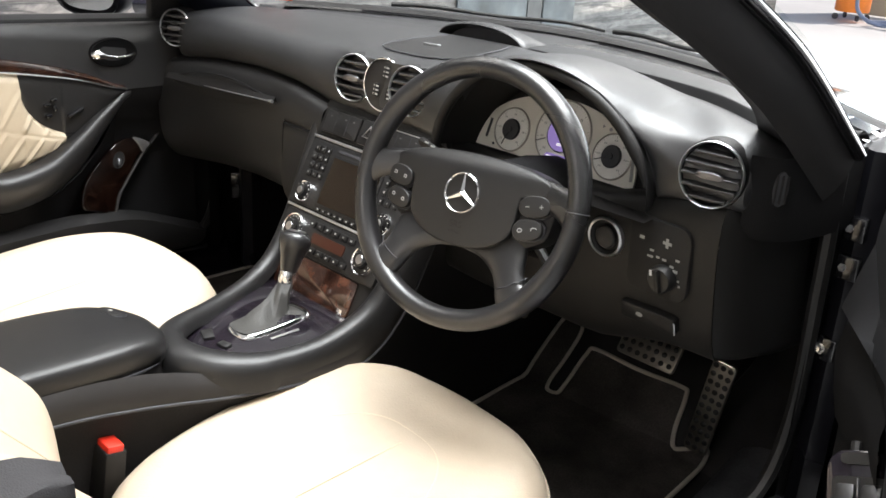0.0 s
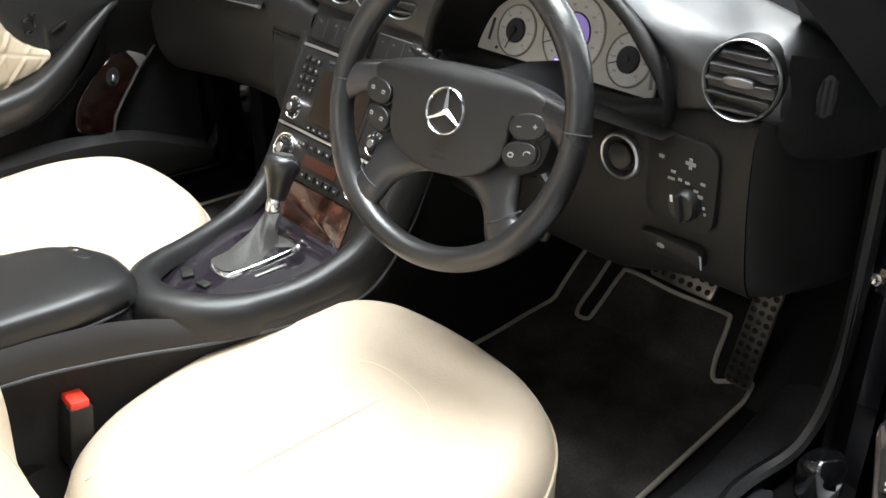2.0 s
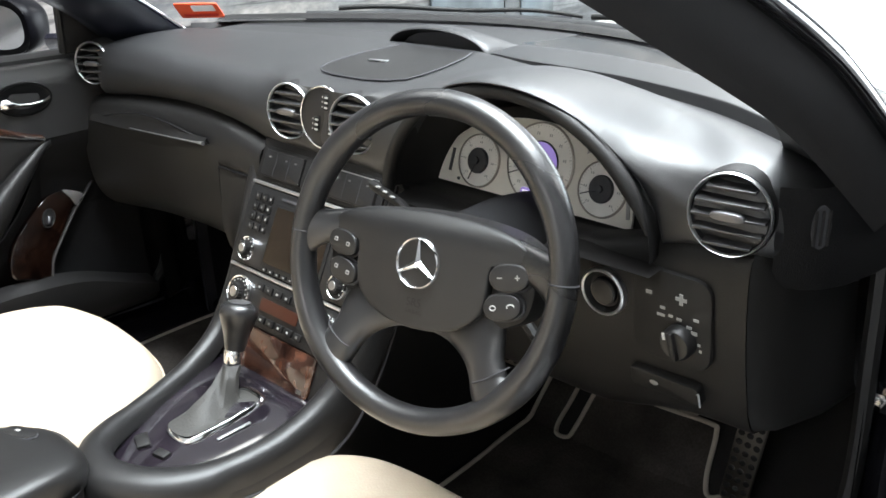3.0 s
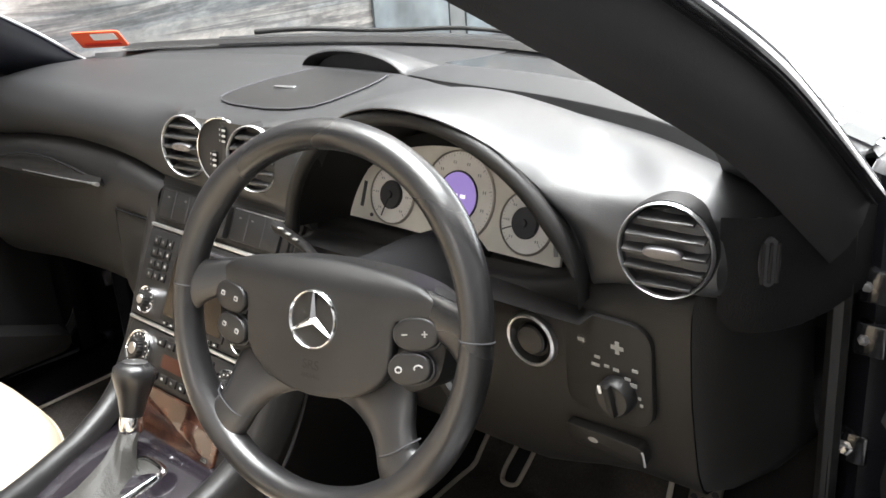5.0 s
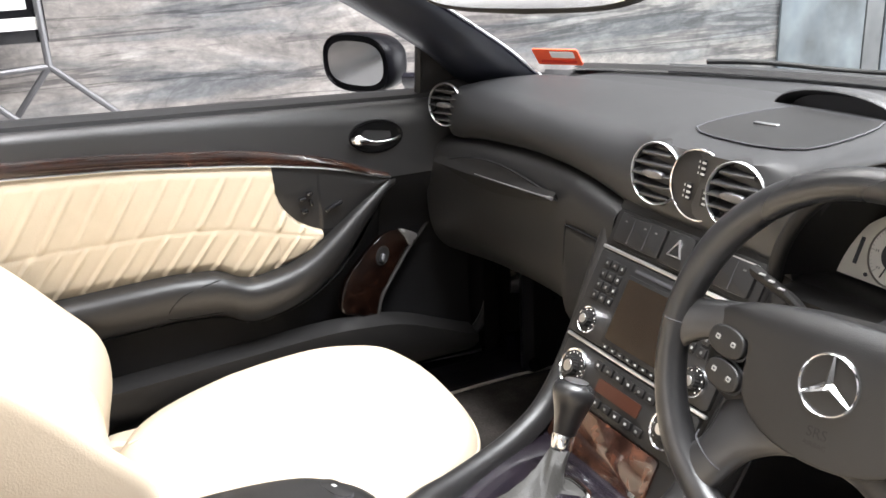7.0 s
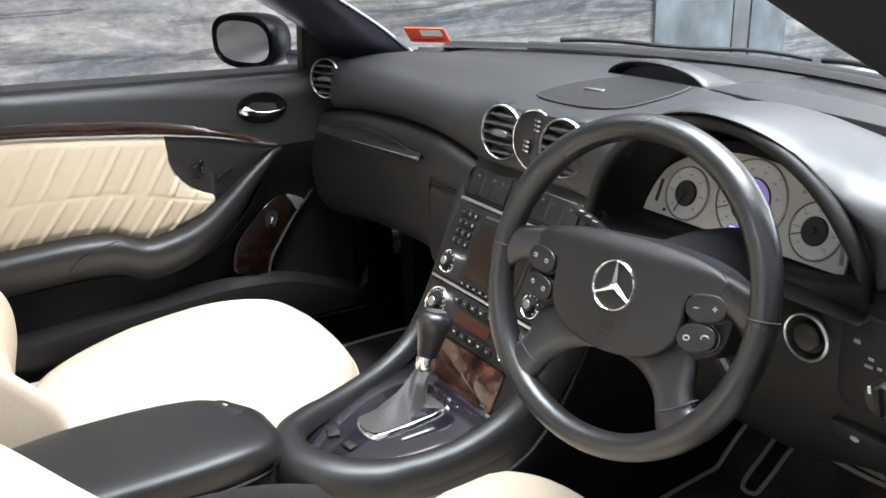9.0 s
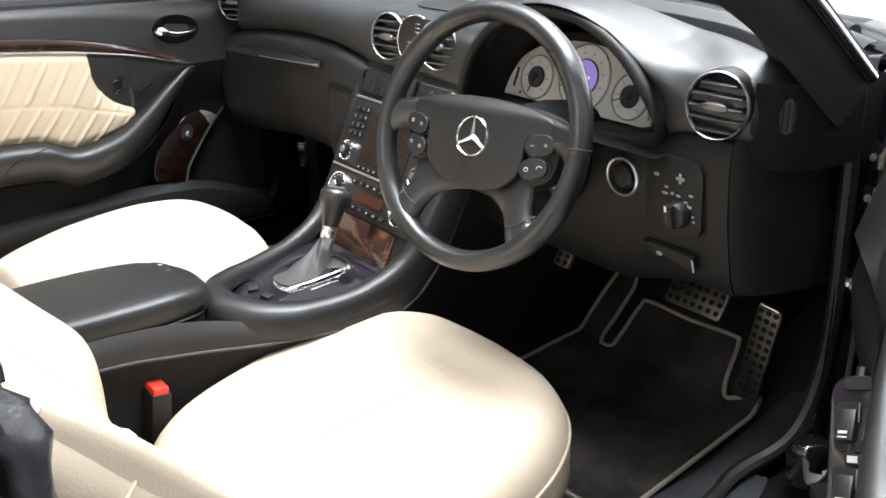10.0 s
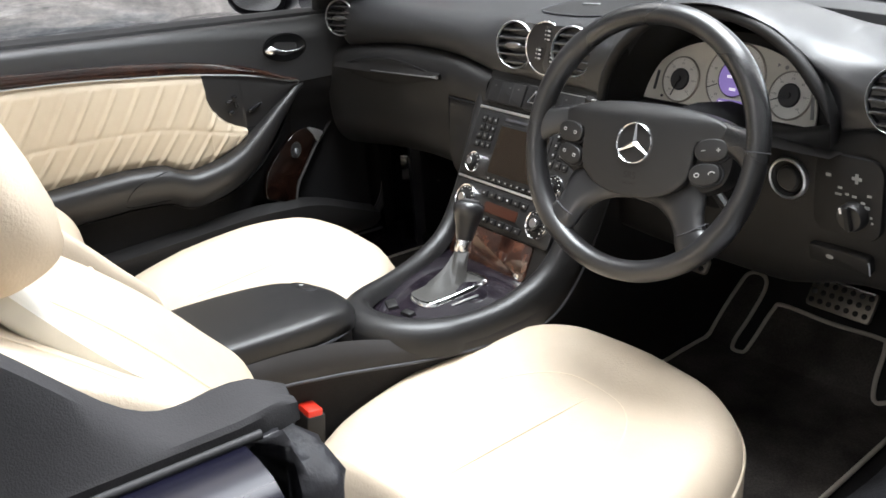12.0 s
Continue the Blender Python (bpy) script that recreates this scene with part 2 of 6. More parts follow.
MURAL_RUST = mat("printed_rust_patch", (0.30, 0.07, 0.035), 0.6, col2=(0.08, 0.05, 0.04), scale=9, big=3, mottled=0.4, detail=8)


# ---- shape helpers ----
V = Vector
PLACED = set()  # things whose parts are given in the place's own coordinates


def thing(name, label, category, at=(0, 0, 0), group="", kind="", turn=(0, 0, 0), placed=True):
    root = new(name)
    root.empty_display_size = 0.05
    root.matrix_basis = pose(*at, *turn)
    if placed:
        PLACED.add(root)
    return tagged(root, label, category, group, kind)


def part(name, bm, material, parent=None, label="", smooth=40):
    """One bmesh as one mesh object under a thing or a part, in its coordinates."""
    me = bpy.data.meshes.new(name)
    bmesh.ops.recalc_face_normals(bm, faces=bm.faces)
    bm.to_mesh(me)
    bm.free()
    me.materials.append(material)
    if smooth:
        me.polygons.foreach_set("use_smooth", [True] * len(me.polygons))
        me.set_sharp_from_angle(angle=radians(smooth))
    ob = new(name, me)
    if parent:
        ob.parent = parent
        if parent in PLACED:
            ob.matrix_parent_inverse = parent.matrix_basis.inverted()
    return tagged(ob, label)


def curve(pts, n=8, closed=False):
    """A smooth line through the points."""
    pts = [V(p) for p in pts]
    out, k = [], len(pts)
    for i in range(k if closed else k - 1):
        p0 = pts[(i - 1) % k] if closed or i > 0 else pts[0] * 2 - pts[1]
        p1, p2 = pts[i], pts[(i + 1) % k]
        p3 = pts[(i + 2) % k] if closed or i + 2 < k else pts[-1] * 2 - pts[-2]
        for j in range(n):
            t = j / n
            out.append(0.5 * (2 * p1 + (p2 - p0) * t + (2 * p0 - 5 * p1 + 4 * p2 - p3) * t * t + (3 * p1 - p0 - 3 * p2 + p3) * t**3))
    if not closed:
        out.append(pts[-1])
    return out


def lerp_table(rows, x):
    """Smooth value at x from rows of (x, value)."""
    if x <= rows[0][0]:
        return rows[0][1]
    for (a, p), (b, q) in zip(rows, rows[1:]):
        if x <= b:
            t = (x - a) / (b - a)
            return p + (q - p) * t
    return rows[-1][1]


def soft_table(rows, x, w=0.03):
    return sum(lerp_table(rows, x + w * k) for k in (-2, -1, 0, 1, 2)) / 5


def sheet(rows, cu=False, cv=False, bm=None):
    """A surface through rows of points; cu closes each row, cv closes the rows."""
    bm = bm or bmesh.new()
    vs = [[bm.verts.new(p) for p in r] for r in rows]
    nr, nc = len(vs), len(vs[0])
    for i in range(nr if cv else nr - 1):
        for j in range(nc if cu else nc - 1):
            q = (vs[i][j], vs[i][(j + 1) % nc], vs[(i + 1) % nr][(j + 1) % nc], vs[(i + 1) % nr][j])
            bm.faces.new(q)
    return bm


def capped(rows):
    bm = sheet(rows, cu=True)
    bm.verts.ensure_lookup_table()
    k = len(rows[0])
    bm.faces.new(bm.verts[:k])
    bm.faces.new(bm.verts[len(rows) * k - k:])
    return bm


def tube(path, r, n=10, closed=False, flat=1.0, bm=None):
    """A round bar along a path; r may be a function of the share of the way."""
    path = [V(p) for p in path]
    k = len(path)
    rows, up = [], None
    for i, p in enumerate(path):
        a = path[(i - 1) % k] if closed or i else p
        b = path[(i + 1) % k] if closed or i < k - 1 else p
        d = (b - a).normalized()
        if up is None:
            up = d.orthogonal().normalized()
        up = (up - d * up.dot(d)).normalized()
        side = d.cross(up)
        rr = r(i / max(1, k - 1)) if callable(r) else r
        rows.append([p + rr * (math.cos(t) * up * flat + math.sin(t) * side) for t in (2 * math.pi * j / n for j in range(n))])
    if closed:
        return sheet(rows, cu=True, cv=True, bm=bm)
    b2 = sheet(rows, cu=True, bm=bm)
    if bm is None:
        b2.verts.ensure_lookup_table()
        b2.faces.new(b2.verts[:n])
        b2.faces.new(b2.verts[-n:])
    return b2


def lathe(prof, n=32, m=Matrix(), bm=None):
    """A turned shape: rows of (radius, height) about the local z axis."""
    return sheet([[m @ V((r * math.cos(t), r * math.sin(t), h)) for t in (2 * math.pi * j / n for j in range(n))] for r, h in prof], cu=True, bm=bm)


def box(sx, sy, sz, bev=0.004, m=Matrix(), seg=2, bm=None):
    b = bmesh.new()
    bmesh.ops.create_cube(b, size=1.0)
    for v in b.verts:
        v.co = V((v.co.x * sx, v.co.y * sy, v.co.z * sz))
    if bev:
        bmesh.ops.bevel(b, geom=b.edges[:], offset=bev, segments=seg, affect="EDGES", profile=0.5)
    b.transform(m)
    return b


def prism(outline, depth, m=Matrix(), bev=0.0, seg=2):
    """A flat shape of the outline in local xy, from z 0 to depth, with a rounded upper edge."""
    b = bmesh.new()
    low = [b.verts.new((x, y, 0)) for x, y in outline]
    f = b.faces.new(low)
    top = bmesh.ops.extrude_face_region(b, geom=[f])
    tv = [g for g in top["geom"] if isinstance(g, bmesh.types.BMVert)]
    tf = [g for g in top["geom"] if isinstance(g, bmesh.types.BMFace)]
    for v in tv:
        v.co.z = depth
    if bev:
        edges = [e for e in tf[0].edges] if tf else []
        bmesh.ops.bevel(b, geom=edges, offset=bev, segments=seg, affect="EDGES", profile=0.5)
    b.transform(m)
    return b


def rrect(w, h, r, n=4):
    pts = []
    for cx, cy, a in ((1, 1, 0), (-1, 1, 90), (-1, -1, 180), (1, -1, 270)):
        for k in range(n + 1):
            t = radians(a + 90 * k / n)
            pts.append((cx * (w / 2 - r) + r * math.cos(t), cy * (h / 2 - r) + r * math.sin(t)))
    return pts


def oval(a, b, n=28, e=2.0):
    """A superellipse outline."""
    out = []
    for k in range(n):
        t = 2 * math.pi * k / n
        c, s = math.cos(t), math.sin(t)
        out.append((a * math.copysign(abs(c) ** (2 / e), c), b * math.copysign(abs(s) ** (2 / e), s)))
    return out


def basis(o, x, y):
    """A pose from an origin and two directions."""
    x, y = V(x).normalized(), V(y).normalized()
    z = x.cross(y).normalized()
    y = z.cross(x)
    m = Matrix((x, y, z)).transposed().to_4x4()
    m.translation = o
    return m


def letters(name, text, size, material, parent, m, deep=0.0006):
    cu = bpy.data.curves.new(name, "FONT")
    cu.body, cu.size, cu.align_x, cu.align_y, cu.extrude = text, size, "CENTER", "CENTER", deep
    tmp = bpy.data.objects.new(name, cu)
    me = bpy.data.meshes.new_from_object(tmp)
    bpy.data.objects.remove(tmp)
    me.materials.append(material)
    ob = new(name, me)
    ob.parent, ob.matrix_basis = parent, m
    if parent in PLACED:
        ob.matrix_parent_inverse = parent.matrix_basis.inverted()
    return ob


# ---- the showroom ----
def slab(name, x0, x1, y0, y1, z0, z1, material, label="", kind="structure", bev=0.0):
    ob = part(name, box(x1 - x0, y1 - y0, z1 - z0, bev, pose((x0 + x1) / 2, (y0 + y1) / 2, (z0 + z1) / 2)), material, None, "", 0)
    return tagged(ob, label, "", "", kind)


slab("ground", -60, 60, -60, 80, -0.3, -0.02, GROUND_MAT, "pale concrete ground outside the open door")
slab("floor", -3.4, 6.2, -7, 8.0, -0.12, 0.0, FLOOR_MAT, "pale sealed concrete showroom floor")
slab("ceiling", -3.6, 6.4, -7.2, 8.2, 3.5, 3.65, CEILING_MAT, "white painted ceiling")
slab("wall_west", -3.6, -3.4, -7.2, 8.2, -0.1, 3.5, MURAL, "wall covered with a printed picture of weathered grey rock")
# unseen wall, its white added to bounce light onto dash and chrome
slab("wall_south", -3.4, 6.4, -7.2, -7.0, -0.1, 3.5, WALL_WHITE, "unseen wall, white to throw fill light forward")
# unseen wall, added in grey so that less light bounces onto the car
slab("wall_east", 6.2, 6.4, -7.0, 8.2, -0.1, 3.5, WALL_GREY, "unseen wall, grey to hold back fill light")
slab("wall_north", 5.4, 6.2, 8.0, 8.2, -0.1, 3.5, WALL_WHITE, "unseen wall, white to throw fill light forward beside the open door")
slab("wall_north", -3.4, 5.4, 8.0, 8.2, 3.2, 3.5, WALL_WHITE, "white painted lintel over the open door")
slab("mural_panel", -3.396, -3.38, 3.75, 4.45, 0.0, 2.6, MURAL_BLUE, "pale blue printed panel on the rock wall")
slab("mural_panel", -3.396, -3.384, 4.47, 4.62, 0.0, 2.6, MURAL_SHADE, "dark printed strip on the rock wall")
slab("mural_panel", -3.396, -3.382, 4.64, 5.0, 0.0, 2.6, MURAL_BLUE, "pale blue printed panel on the rock wall")
slab("mural_panel", -3.396, -3.385, 0.1, 1.6, 1.02, 1.5, MURAL_RUST, "rust red printed patch on the rock wall")

# unseen ceiling fixtures, added with their own glow to light the room
for lx, ly in ((1.1, -1.2), (-1.3, -0.2), (2.6, 2.9), (-1.4, 4.6), (1.2, -4.6)):
    lamp = thing("unseen_ceiling_light", "unseen long white ceiling light added as a source of fill", "light", (lx, ly, 3.5), "ceiling lights")
    part("housing", box(0.4, 2.5, 0.06, 0.01, pose(lx, ly, 3.47)), WALL_WHITE, lamp)
    part("diffuser", box(0.34, 2.44, 0.03, 0.01, pose(lx, ly, 3.425)), FILL_GLOW, lamp, "glowing diffuser added for fill")

# folding sign stand of steel tube in front of the rock wall
stand = thing("sign_stand", "black sign board on a folding steel tube stand", "sign", (-3.0, -0.32, 0))
for a, b in (((-3.0, -0.317, 0.786), (-3.0, -0.075, 0.565)), ((-3.0, -0.317, 0.786), (-3.12, -0.56, 0.46)), ((-3.0, -0.64, 0.77), (-3.0, -0.36, 0.50)), ((-3.0, -0.64, 0.77), (-3.12, -0.86, 0.46))):
    part("strut", tube([a, b], 0.013, 8), TUBE_METAL, stand)
for y in (-0.317, -0.64):
    part("upright", tube([(-3.0, y, 0.786), (-2.99, y - 0.02, 1.8)], 0.014, 8), TUBE_METAL, stand)
for y0, y1, x1 in ((-0.075, -0.05, -3.0), (-0.36, -0.34, -3.0), (-0.56, -0.56, -3.12), (-0.86, -0.86, -3.12)):
    part("leg", tube([(x1, y0, 0.565 if x1 == -3.0 else 0.47), (x1, y1, 0.013)], 0.013, 8), TUBE_METAL, stand)
part("crossbar", tube([(-3.0, -0.317, 0.786), (-3.0, -0.64, 0.77)], 0.012, 8), TUBE_METAL, stand)
part("crossbar", tube([(-3.0, -0.075, 0.565), (-3.0, -0.36, 0.50)], 0.012, 8), TUBE_METAL, stand)
board = part("board", box(0.02, 0.60, 0.85, 0.004, pose(-3.03, -0.60, 1.30)), GLOSS, stand, "black sign board")
for w, z in ((0.44, 1.02), (0.5, 0.945), (0.4, 1.16)):
    part("writing", box(0.004, w, 0.045, 0.001, pose(-3.017, -0.58, z)), WHITE, board, "white line of writing")

# drum vacuum cleaner and its hose, far off by the open door
vac = thing("vacuum_cleaner", "orange drum vacuum cleaner with a dark band and hose", "vacuum cleaner", (-3.72, 10.75, 0))
part("drum", lathe([(0, 0.1), (0.19, 0.1), (0.2, 0.12), (0.2, 0.28)], 28, pose(-3.72, 10.75, 0)), VAC_ORANGE, vac)
part("band", lathe([(0.2, 0.28), (0.215, 0.29), (0.215, 0.45), (0.2, 0.46)], 28, pose(-3.72, 10.75, 0)), INK, vac, "dark band")
part("head", lathe([(0.2, 0.46), (0.2, 0.58), (0.15, 0.68), (0.05, 0.71), (0, 0.71)], 28, pose(-3.72, 10.75, 0)), VAC_ORANGE, vac)
part("handle", tube(curve([(-3.82, 10.75, 0.68), (-3.80, 10.75, 0.76), (-3.64, 10.75, 0.76), (-3.62, 10.75, 0.68)]), 0.012, 8), INK, vac)
for k in range(4):
    a = radians(45 + 90 * k)
    part("castor", lathe([(0, -0.012), (0.035, -0.012), (0.035, 0.012), (0, 0.012)], 14, pose(-3.72 + 0.19 * math.cos(a), 10.75 + 0.19 * math.sin(a), 0.036, 90, 0, 45 + 90 * k)), INK, vac)
part("hose", tube(curve([(-3.62, 10.6, 0.4), (-3.5, 10.4, 0.15), (-3.25, 10.35, 0.03), (-2.95, 10.5, 0.03), (-3.15, 10.75, 0.03), (-3.4, 10.5, 0.03), (-3.0, 10.3, 0.035)]), 0.022, 10), BLUE_GREY, vac, "blue-grey hose coiled on the floor")


# things on the sunlit ground beyond the open door
lean = thing("display_board", "cream board with a dark edge strip standing outdoors", "board", (-3.85, 11.6, 0))
part("panel", box(0.62, 0.03, 1.5, 0.004, pose(-3.85, 11.6, 0.75)), CREAM_DOOR, lean)
part("edge_strip", box(0.05, 0.05, 1.52, 0.006, pose(-3.52, 11.6, 0.76)), INK, lean, "dark edge strip")
crate = thing("storage_crate", "grey plastic storage crate on the pale ground", "crate", (-3.8, 13.5, 0))
part("crate_wall", box(0.38, 0.3, 0.26, 0.02, pose(-3.8, 13.5, 0.11)), BLUE_GREY, crate)
part("crate_rim", box(0.41, 0.33, 0.03, 0.01, pose(-3.8, 13.5, 0.255)), BLUE_GREY, crate)

# ---- the car's body ----
def wind_y(x):
    return 0.815 - 0.62 * x * x


body = thing("convertible_car", "dark blue-black convertible car body with its roof down", "car", (0, 0, 0))
# floor pan with rising toe board, both foot wells
rows = []
for y in (-1.6, -0.6, 0.0, 0.3, 0.5, 0.56, 0.58, 0.60, 0.65, 0.72, 0.85, 0.95, 0.99):
    z = 0.262 + max(0, 1.3 * (y - 0.58))
    rows.append([V((x, y, z + 0.0)) for x in (-0.83, -0.76, -0.4, -0.17, 0.17, 0.4, 0.70, 0.72)])
part("floor_carpet", sheet(rows), CARPET, body, "black floor carpet")
part("bulkhead", box(1.56, 0.03, 0.58, 0.005, pose(0, 1.0, 0.56)), DULL, body)
SEAL_RISE = {1: ((0.705, 0.36, 0.43), (0.715, 0.40, 0.55), (0.72, 0.385, 0.75), (0.725, 0.36, 0.94)), -1: ((-0.780, 0.308, 0.408), (-0.780, 0.336, 0.446), (-0.780, 0.350, 0.50), (-0.778, 0.356, 0.56), (-0.772, 0.355, 0.70), (-0.755, 0.35, 0.90))}
# sills
for s in (-1, 1):
    i, j = (0.0, 0.0) if s > 0 else (0.10, 0.05)
    prof = [(0.68 + i, 0.27), (0.685 + i, 0.335), (0.70 + 0.95 * i, 0.365), (0.74 + 0.64 * i, 0.372), (0.765 + 0.5 * i, 0.36), (0.80 + 0.3 * i, 0.345), (0.845, 0.335), (0.86, 0.30), (0.855, 0.2), (0.82, 0.16)]
    part("sill", sheet([[V((s * x, y, z)) for x, z in prof] for y in (-1.5, -0.6, 0.0, 0.4, 0.62)]), PAINT if s < 0 else SATIN, body)
    scuff = curve([V((s * (x + 0.5 * i), y, 0)) for x, y in ((0.691, 0.280), (0.700, 0.303), (0.713, 0.298), (0.742, 0.205), (0.762, 0.10), (0.768, -0.10), (0.770, -0.45), (0.722, -0.45), (0.718, -0.10), (0.711, 0.09))], 5, True)
    part("sill_strip", prism([(p.x, p.y) for p in (scuff if s > 0 else scuff[::-1])], 0.006, pose(0, 0, 0.3725), 0.002), SCUFF, body, "dull grey metal sill strip")
    if s > 0:
        lining = [(0.580, 0.262), (0.588, 0.290), (0.600, 0.330), (0.614, 0.355), (0.638, 0.370), (0.665, 0.377), (0.690, 0.372)]
        part("sill_carpet", sheet([[V((x - 0.09 * max(0, y - 0.22) ** 1.3 * (0.72 - x) / 0.14, y, z + 0.15 * max(0, y - 0.30))) for x, z in lining] for y in [-0.62 + 1.14 * k / 24 for k in range(25)]]), DUSTY, body, "dusty grey carpet over the inner sill", 60)
        part("post_foot", box(0.046, 0.060, 0.075, 0.020, pose(0.757, 0.318, 0.428, 0, 0, -12), 4), GLOSS, body, "glossy black foot of the door post", 60)
    part("sill_seal", tube(curve([(s * (0.702 + i), -0.62, 0.375), (s * (0.697 + i), 0.1, 0.380), (s * (0.682 + i), 0.26, 0.392 - 0.07 * i), *SEAL_RISE[s]]), 0.011, 8), SATIN, body)
    # hinge post and its inner lining
    rows = []
    for z in (0.30, 0.40, 0.55, 0.7, 0.85, 0.95 if s > 0 else 0.895):
        k = 0.02 * max(0, 0.45 - z) / 0.15
        rows.append([V((s * x, y, z)) for x, y in ((0.715 + k, 0.62), (0.715 + k, 0.46 + k), (0.722, 0.42), (0.745, 0.405), (0.78, 0.42), (0.81, 0.45), (0.83, 0.50), (0.84, 0.62))])
    part("hinge_post", sheet(rows), POST, body, "black painted door post")
    for bx, by, bz in ((0.731, 0.4045, 0.665), (0.737, 0.4005, 0.845), (0.739, 0.4000, 0.790)):
        pad = part("hinge_plate", box(0.030, 0.016, 0.034, 0.003, pose(s * (bx + 0.006), by + 0.006, bz)), GLOSS, body)
        part("bolt", lathe([(0.0085, -0.003), (0.0085, 0.001), (0.0055, 0.0015), (0.0055, 0.006), (0.004, 0.007), (0, 0.007)], 6, basis((s * bx, by - 0.002, bz), (1, 0, 0), (0, 0.1, 1)) @ Matrix.Scale(1.0 if bz < 0.7 else 0.7, 4)), SILVER if bz < 0.7 else TUBE_METAL, pad, "bright steel bolt", 20)
    for z in (0.5, 0.8):
        part("door_hinge", box(0.05, 0.05, 0.07, 0.006, pose(s * 0.80, 0.432, z, 0, 0, s * 30)), PAINT, body)
    rows = [[V((s * x, y, z)) for x, y in (((0.722, 0.385), (0.718, 0.43), (0.712, 0.52), (0.705, 0.62), (0.70, 0.98)) if s > 0 else ((0.815, 0.22), (0.808, 0.27), (0.802, 0.36), (0.797, 0.5), (0.79, 0.62), (0.785, 0.98)))] for z in (0.28, 0.45, 0.6, 0.75, 0.84, 0.90)]
    part("footwell_lining", sheet(rows), DULL, body)
    # windscreen pillar: inner lining and painted outer strip
    front = curve([V((s * 0.655, 0.50, 0.885)), V((s * 0.622, 0.38, 0.955)), V((s * 0.596, 0.285, 1.022)), V((s * 0.57, 0.145, 1.108)), V((s * 0.54, -0.02, 1.205)), V((s * 0.50, -0.36, 1.375))], 6)
    back = curve([V((s * 0.735, 0.31, 0.90)), V((s * 0.712, 0.20, 1.000)), V((s * 0.700, 0.125, 1.052)), V((s * 0.672, 0.0, 1.126)), V((s * 0.645, -0.13, 1.20)), V((s * 0.575, -0.42, 1.35))], 6)
    if s > 0:
        front = curve([V(p) for p in ((0.660, 0.42, 0.895), (0.637, 0.318, 0.953), (0.653, 0.235, 1.010), (0.636, 0.125, 1.080), (0.602, -0.01, 1.155), (0.53, -0.38, 1.37))], 6)
    else:
        front = [p + V((-0.016, 0, 0)) for p in front]
    rows, skin, edge, seal = [], [], [], []
    for p, q in zip(front, back):
        o = V((s * 0.35, 0.30, 0.89))
        mid = p.lerp(q, 0.5)
        bow = -0.25 if s > 0 else 1.0
        rows.append([p + o * 0.004, p, p.lerp(q, 0.12) - o * 0.012 * bow, p.lerp(q, 0.4) - o * 0.020 * bow, p.lerp(q, 0.75) - o * 0.014 * bow, p.lerp(q, 0.95) - o * 0.004, q + o * 0.006])
        edge.append([q + o * 0.006, q + V((s * 0.010, 0.0, 0.016)), q + V((s * 0.018, 0.006, 0.036)), q + V((s * 0.020, 0.016, 0.058))])
        k = 1.0 if s > 0 else 0.22
        skin.append([q + V((s * 0.020, 0.016, 0.058)), q + V((s * 0.022, 0.03, 0.066)), q.lerp(p, 0.3) + o * 0.070 * k, mid + o * 0.062 * k, p + V((0, 0.03, 0.034)) * k, p + V((0, 0.012, 0.010)) * k])
        seal.append(q + V((s * 0.024, 0.012, 0.060)))
    # silver tube drawn in place of the reflection along the windscreen edge
    if s < 0:
        part("edge_reflection", tube([p + V((0.006, 0.006, 0.004)) for p in front], 0.0028, 8), SILVER, body, "bright line standing for a reflection along the windscreen edge")
    part("pillar_edge", sheet(edge), PILLAR, body, "black pillar edge trim", 60)
    part("windscreen_pillar", sheet(rows), PILLAR if s > 0 else SKY_TINTED_TRIM, body, "black trimmed windscreen pillar", 60)
    part("pillar_skin", sheet(skin), PAINT, body, "dark painted pillar skin", 60)
    part("pillar_seal", tube(seal, 0.008, 12), GLOSS, body)
part("windscreen_header", sheet([[V((x, -0.36 - 0.02 * x * x + dy, 1.395 - 0.1 * x * x + dz)) for dy, dz in ((0.06, -0.02), (0.05, 0.02), (-0.02, 0.03), (-0.06, 0.0), (-0.05, -0.03), (0.02, -0.035))] for x in (-0.56, -0.4, -0.2, 0, 0.2, 0.4, 0.56)], cu=True), SOFT, body, "black header rail")
# scuttle, bonnet and front wings outside the windscreen
rows = []
for k in range(7):
    t = k / 6
    row = []
    for j in range(17):
        x = -0.86 + 1.72 * j / 16
        y0 = wind_y(min(abs(x), 0.72)) + 0.03
        y = y0 + (2.15 - 0.34 * (abs(x) / 0.86) ** 2.6 - y0) * t
        x *= 1 - 0.07 * t**3
        z = 0.938 - 0.163 * t - 0.10 * t**2.2 - 0.035 * (abs(x) / 0.86) ** 3
        row.append(V((x, y, z)))
    rows.append(row)
part("bonnet", sheet(rows), PAINT, body, "dark painted bonnet")
part("front_end", sheet([[r + V((0, 0.0, 0)) for r in rows[-1]], [r + V((0, 0.09, -0.15)) for r in rows[-1]], [r + V((0, 0.06, -0.48)) for r in rows[-1]]]), PAINT, body)
for s in (-1, 1):
    part("front_wing", sheet([[V((s * (0.86 - 0.14 * max(0, y - 1.3) ** 2), y, z)) for z in (0.90 - 0.1 * max(0, y - 0.5), 0.72, 0.5, 0.32)] for y in (0.46, 0.8, 1.3, 1.5, 1.7, 1.86)]), PAINT, body)
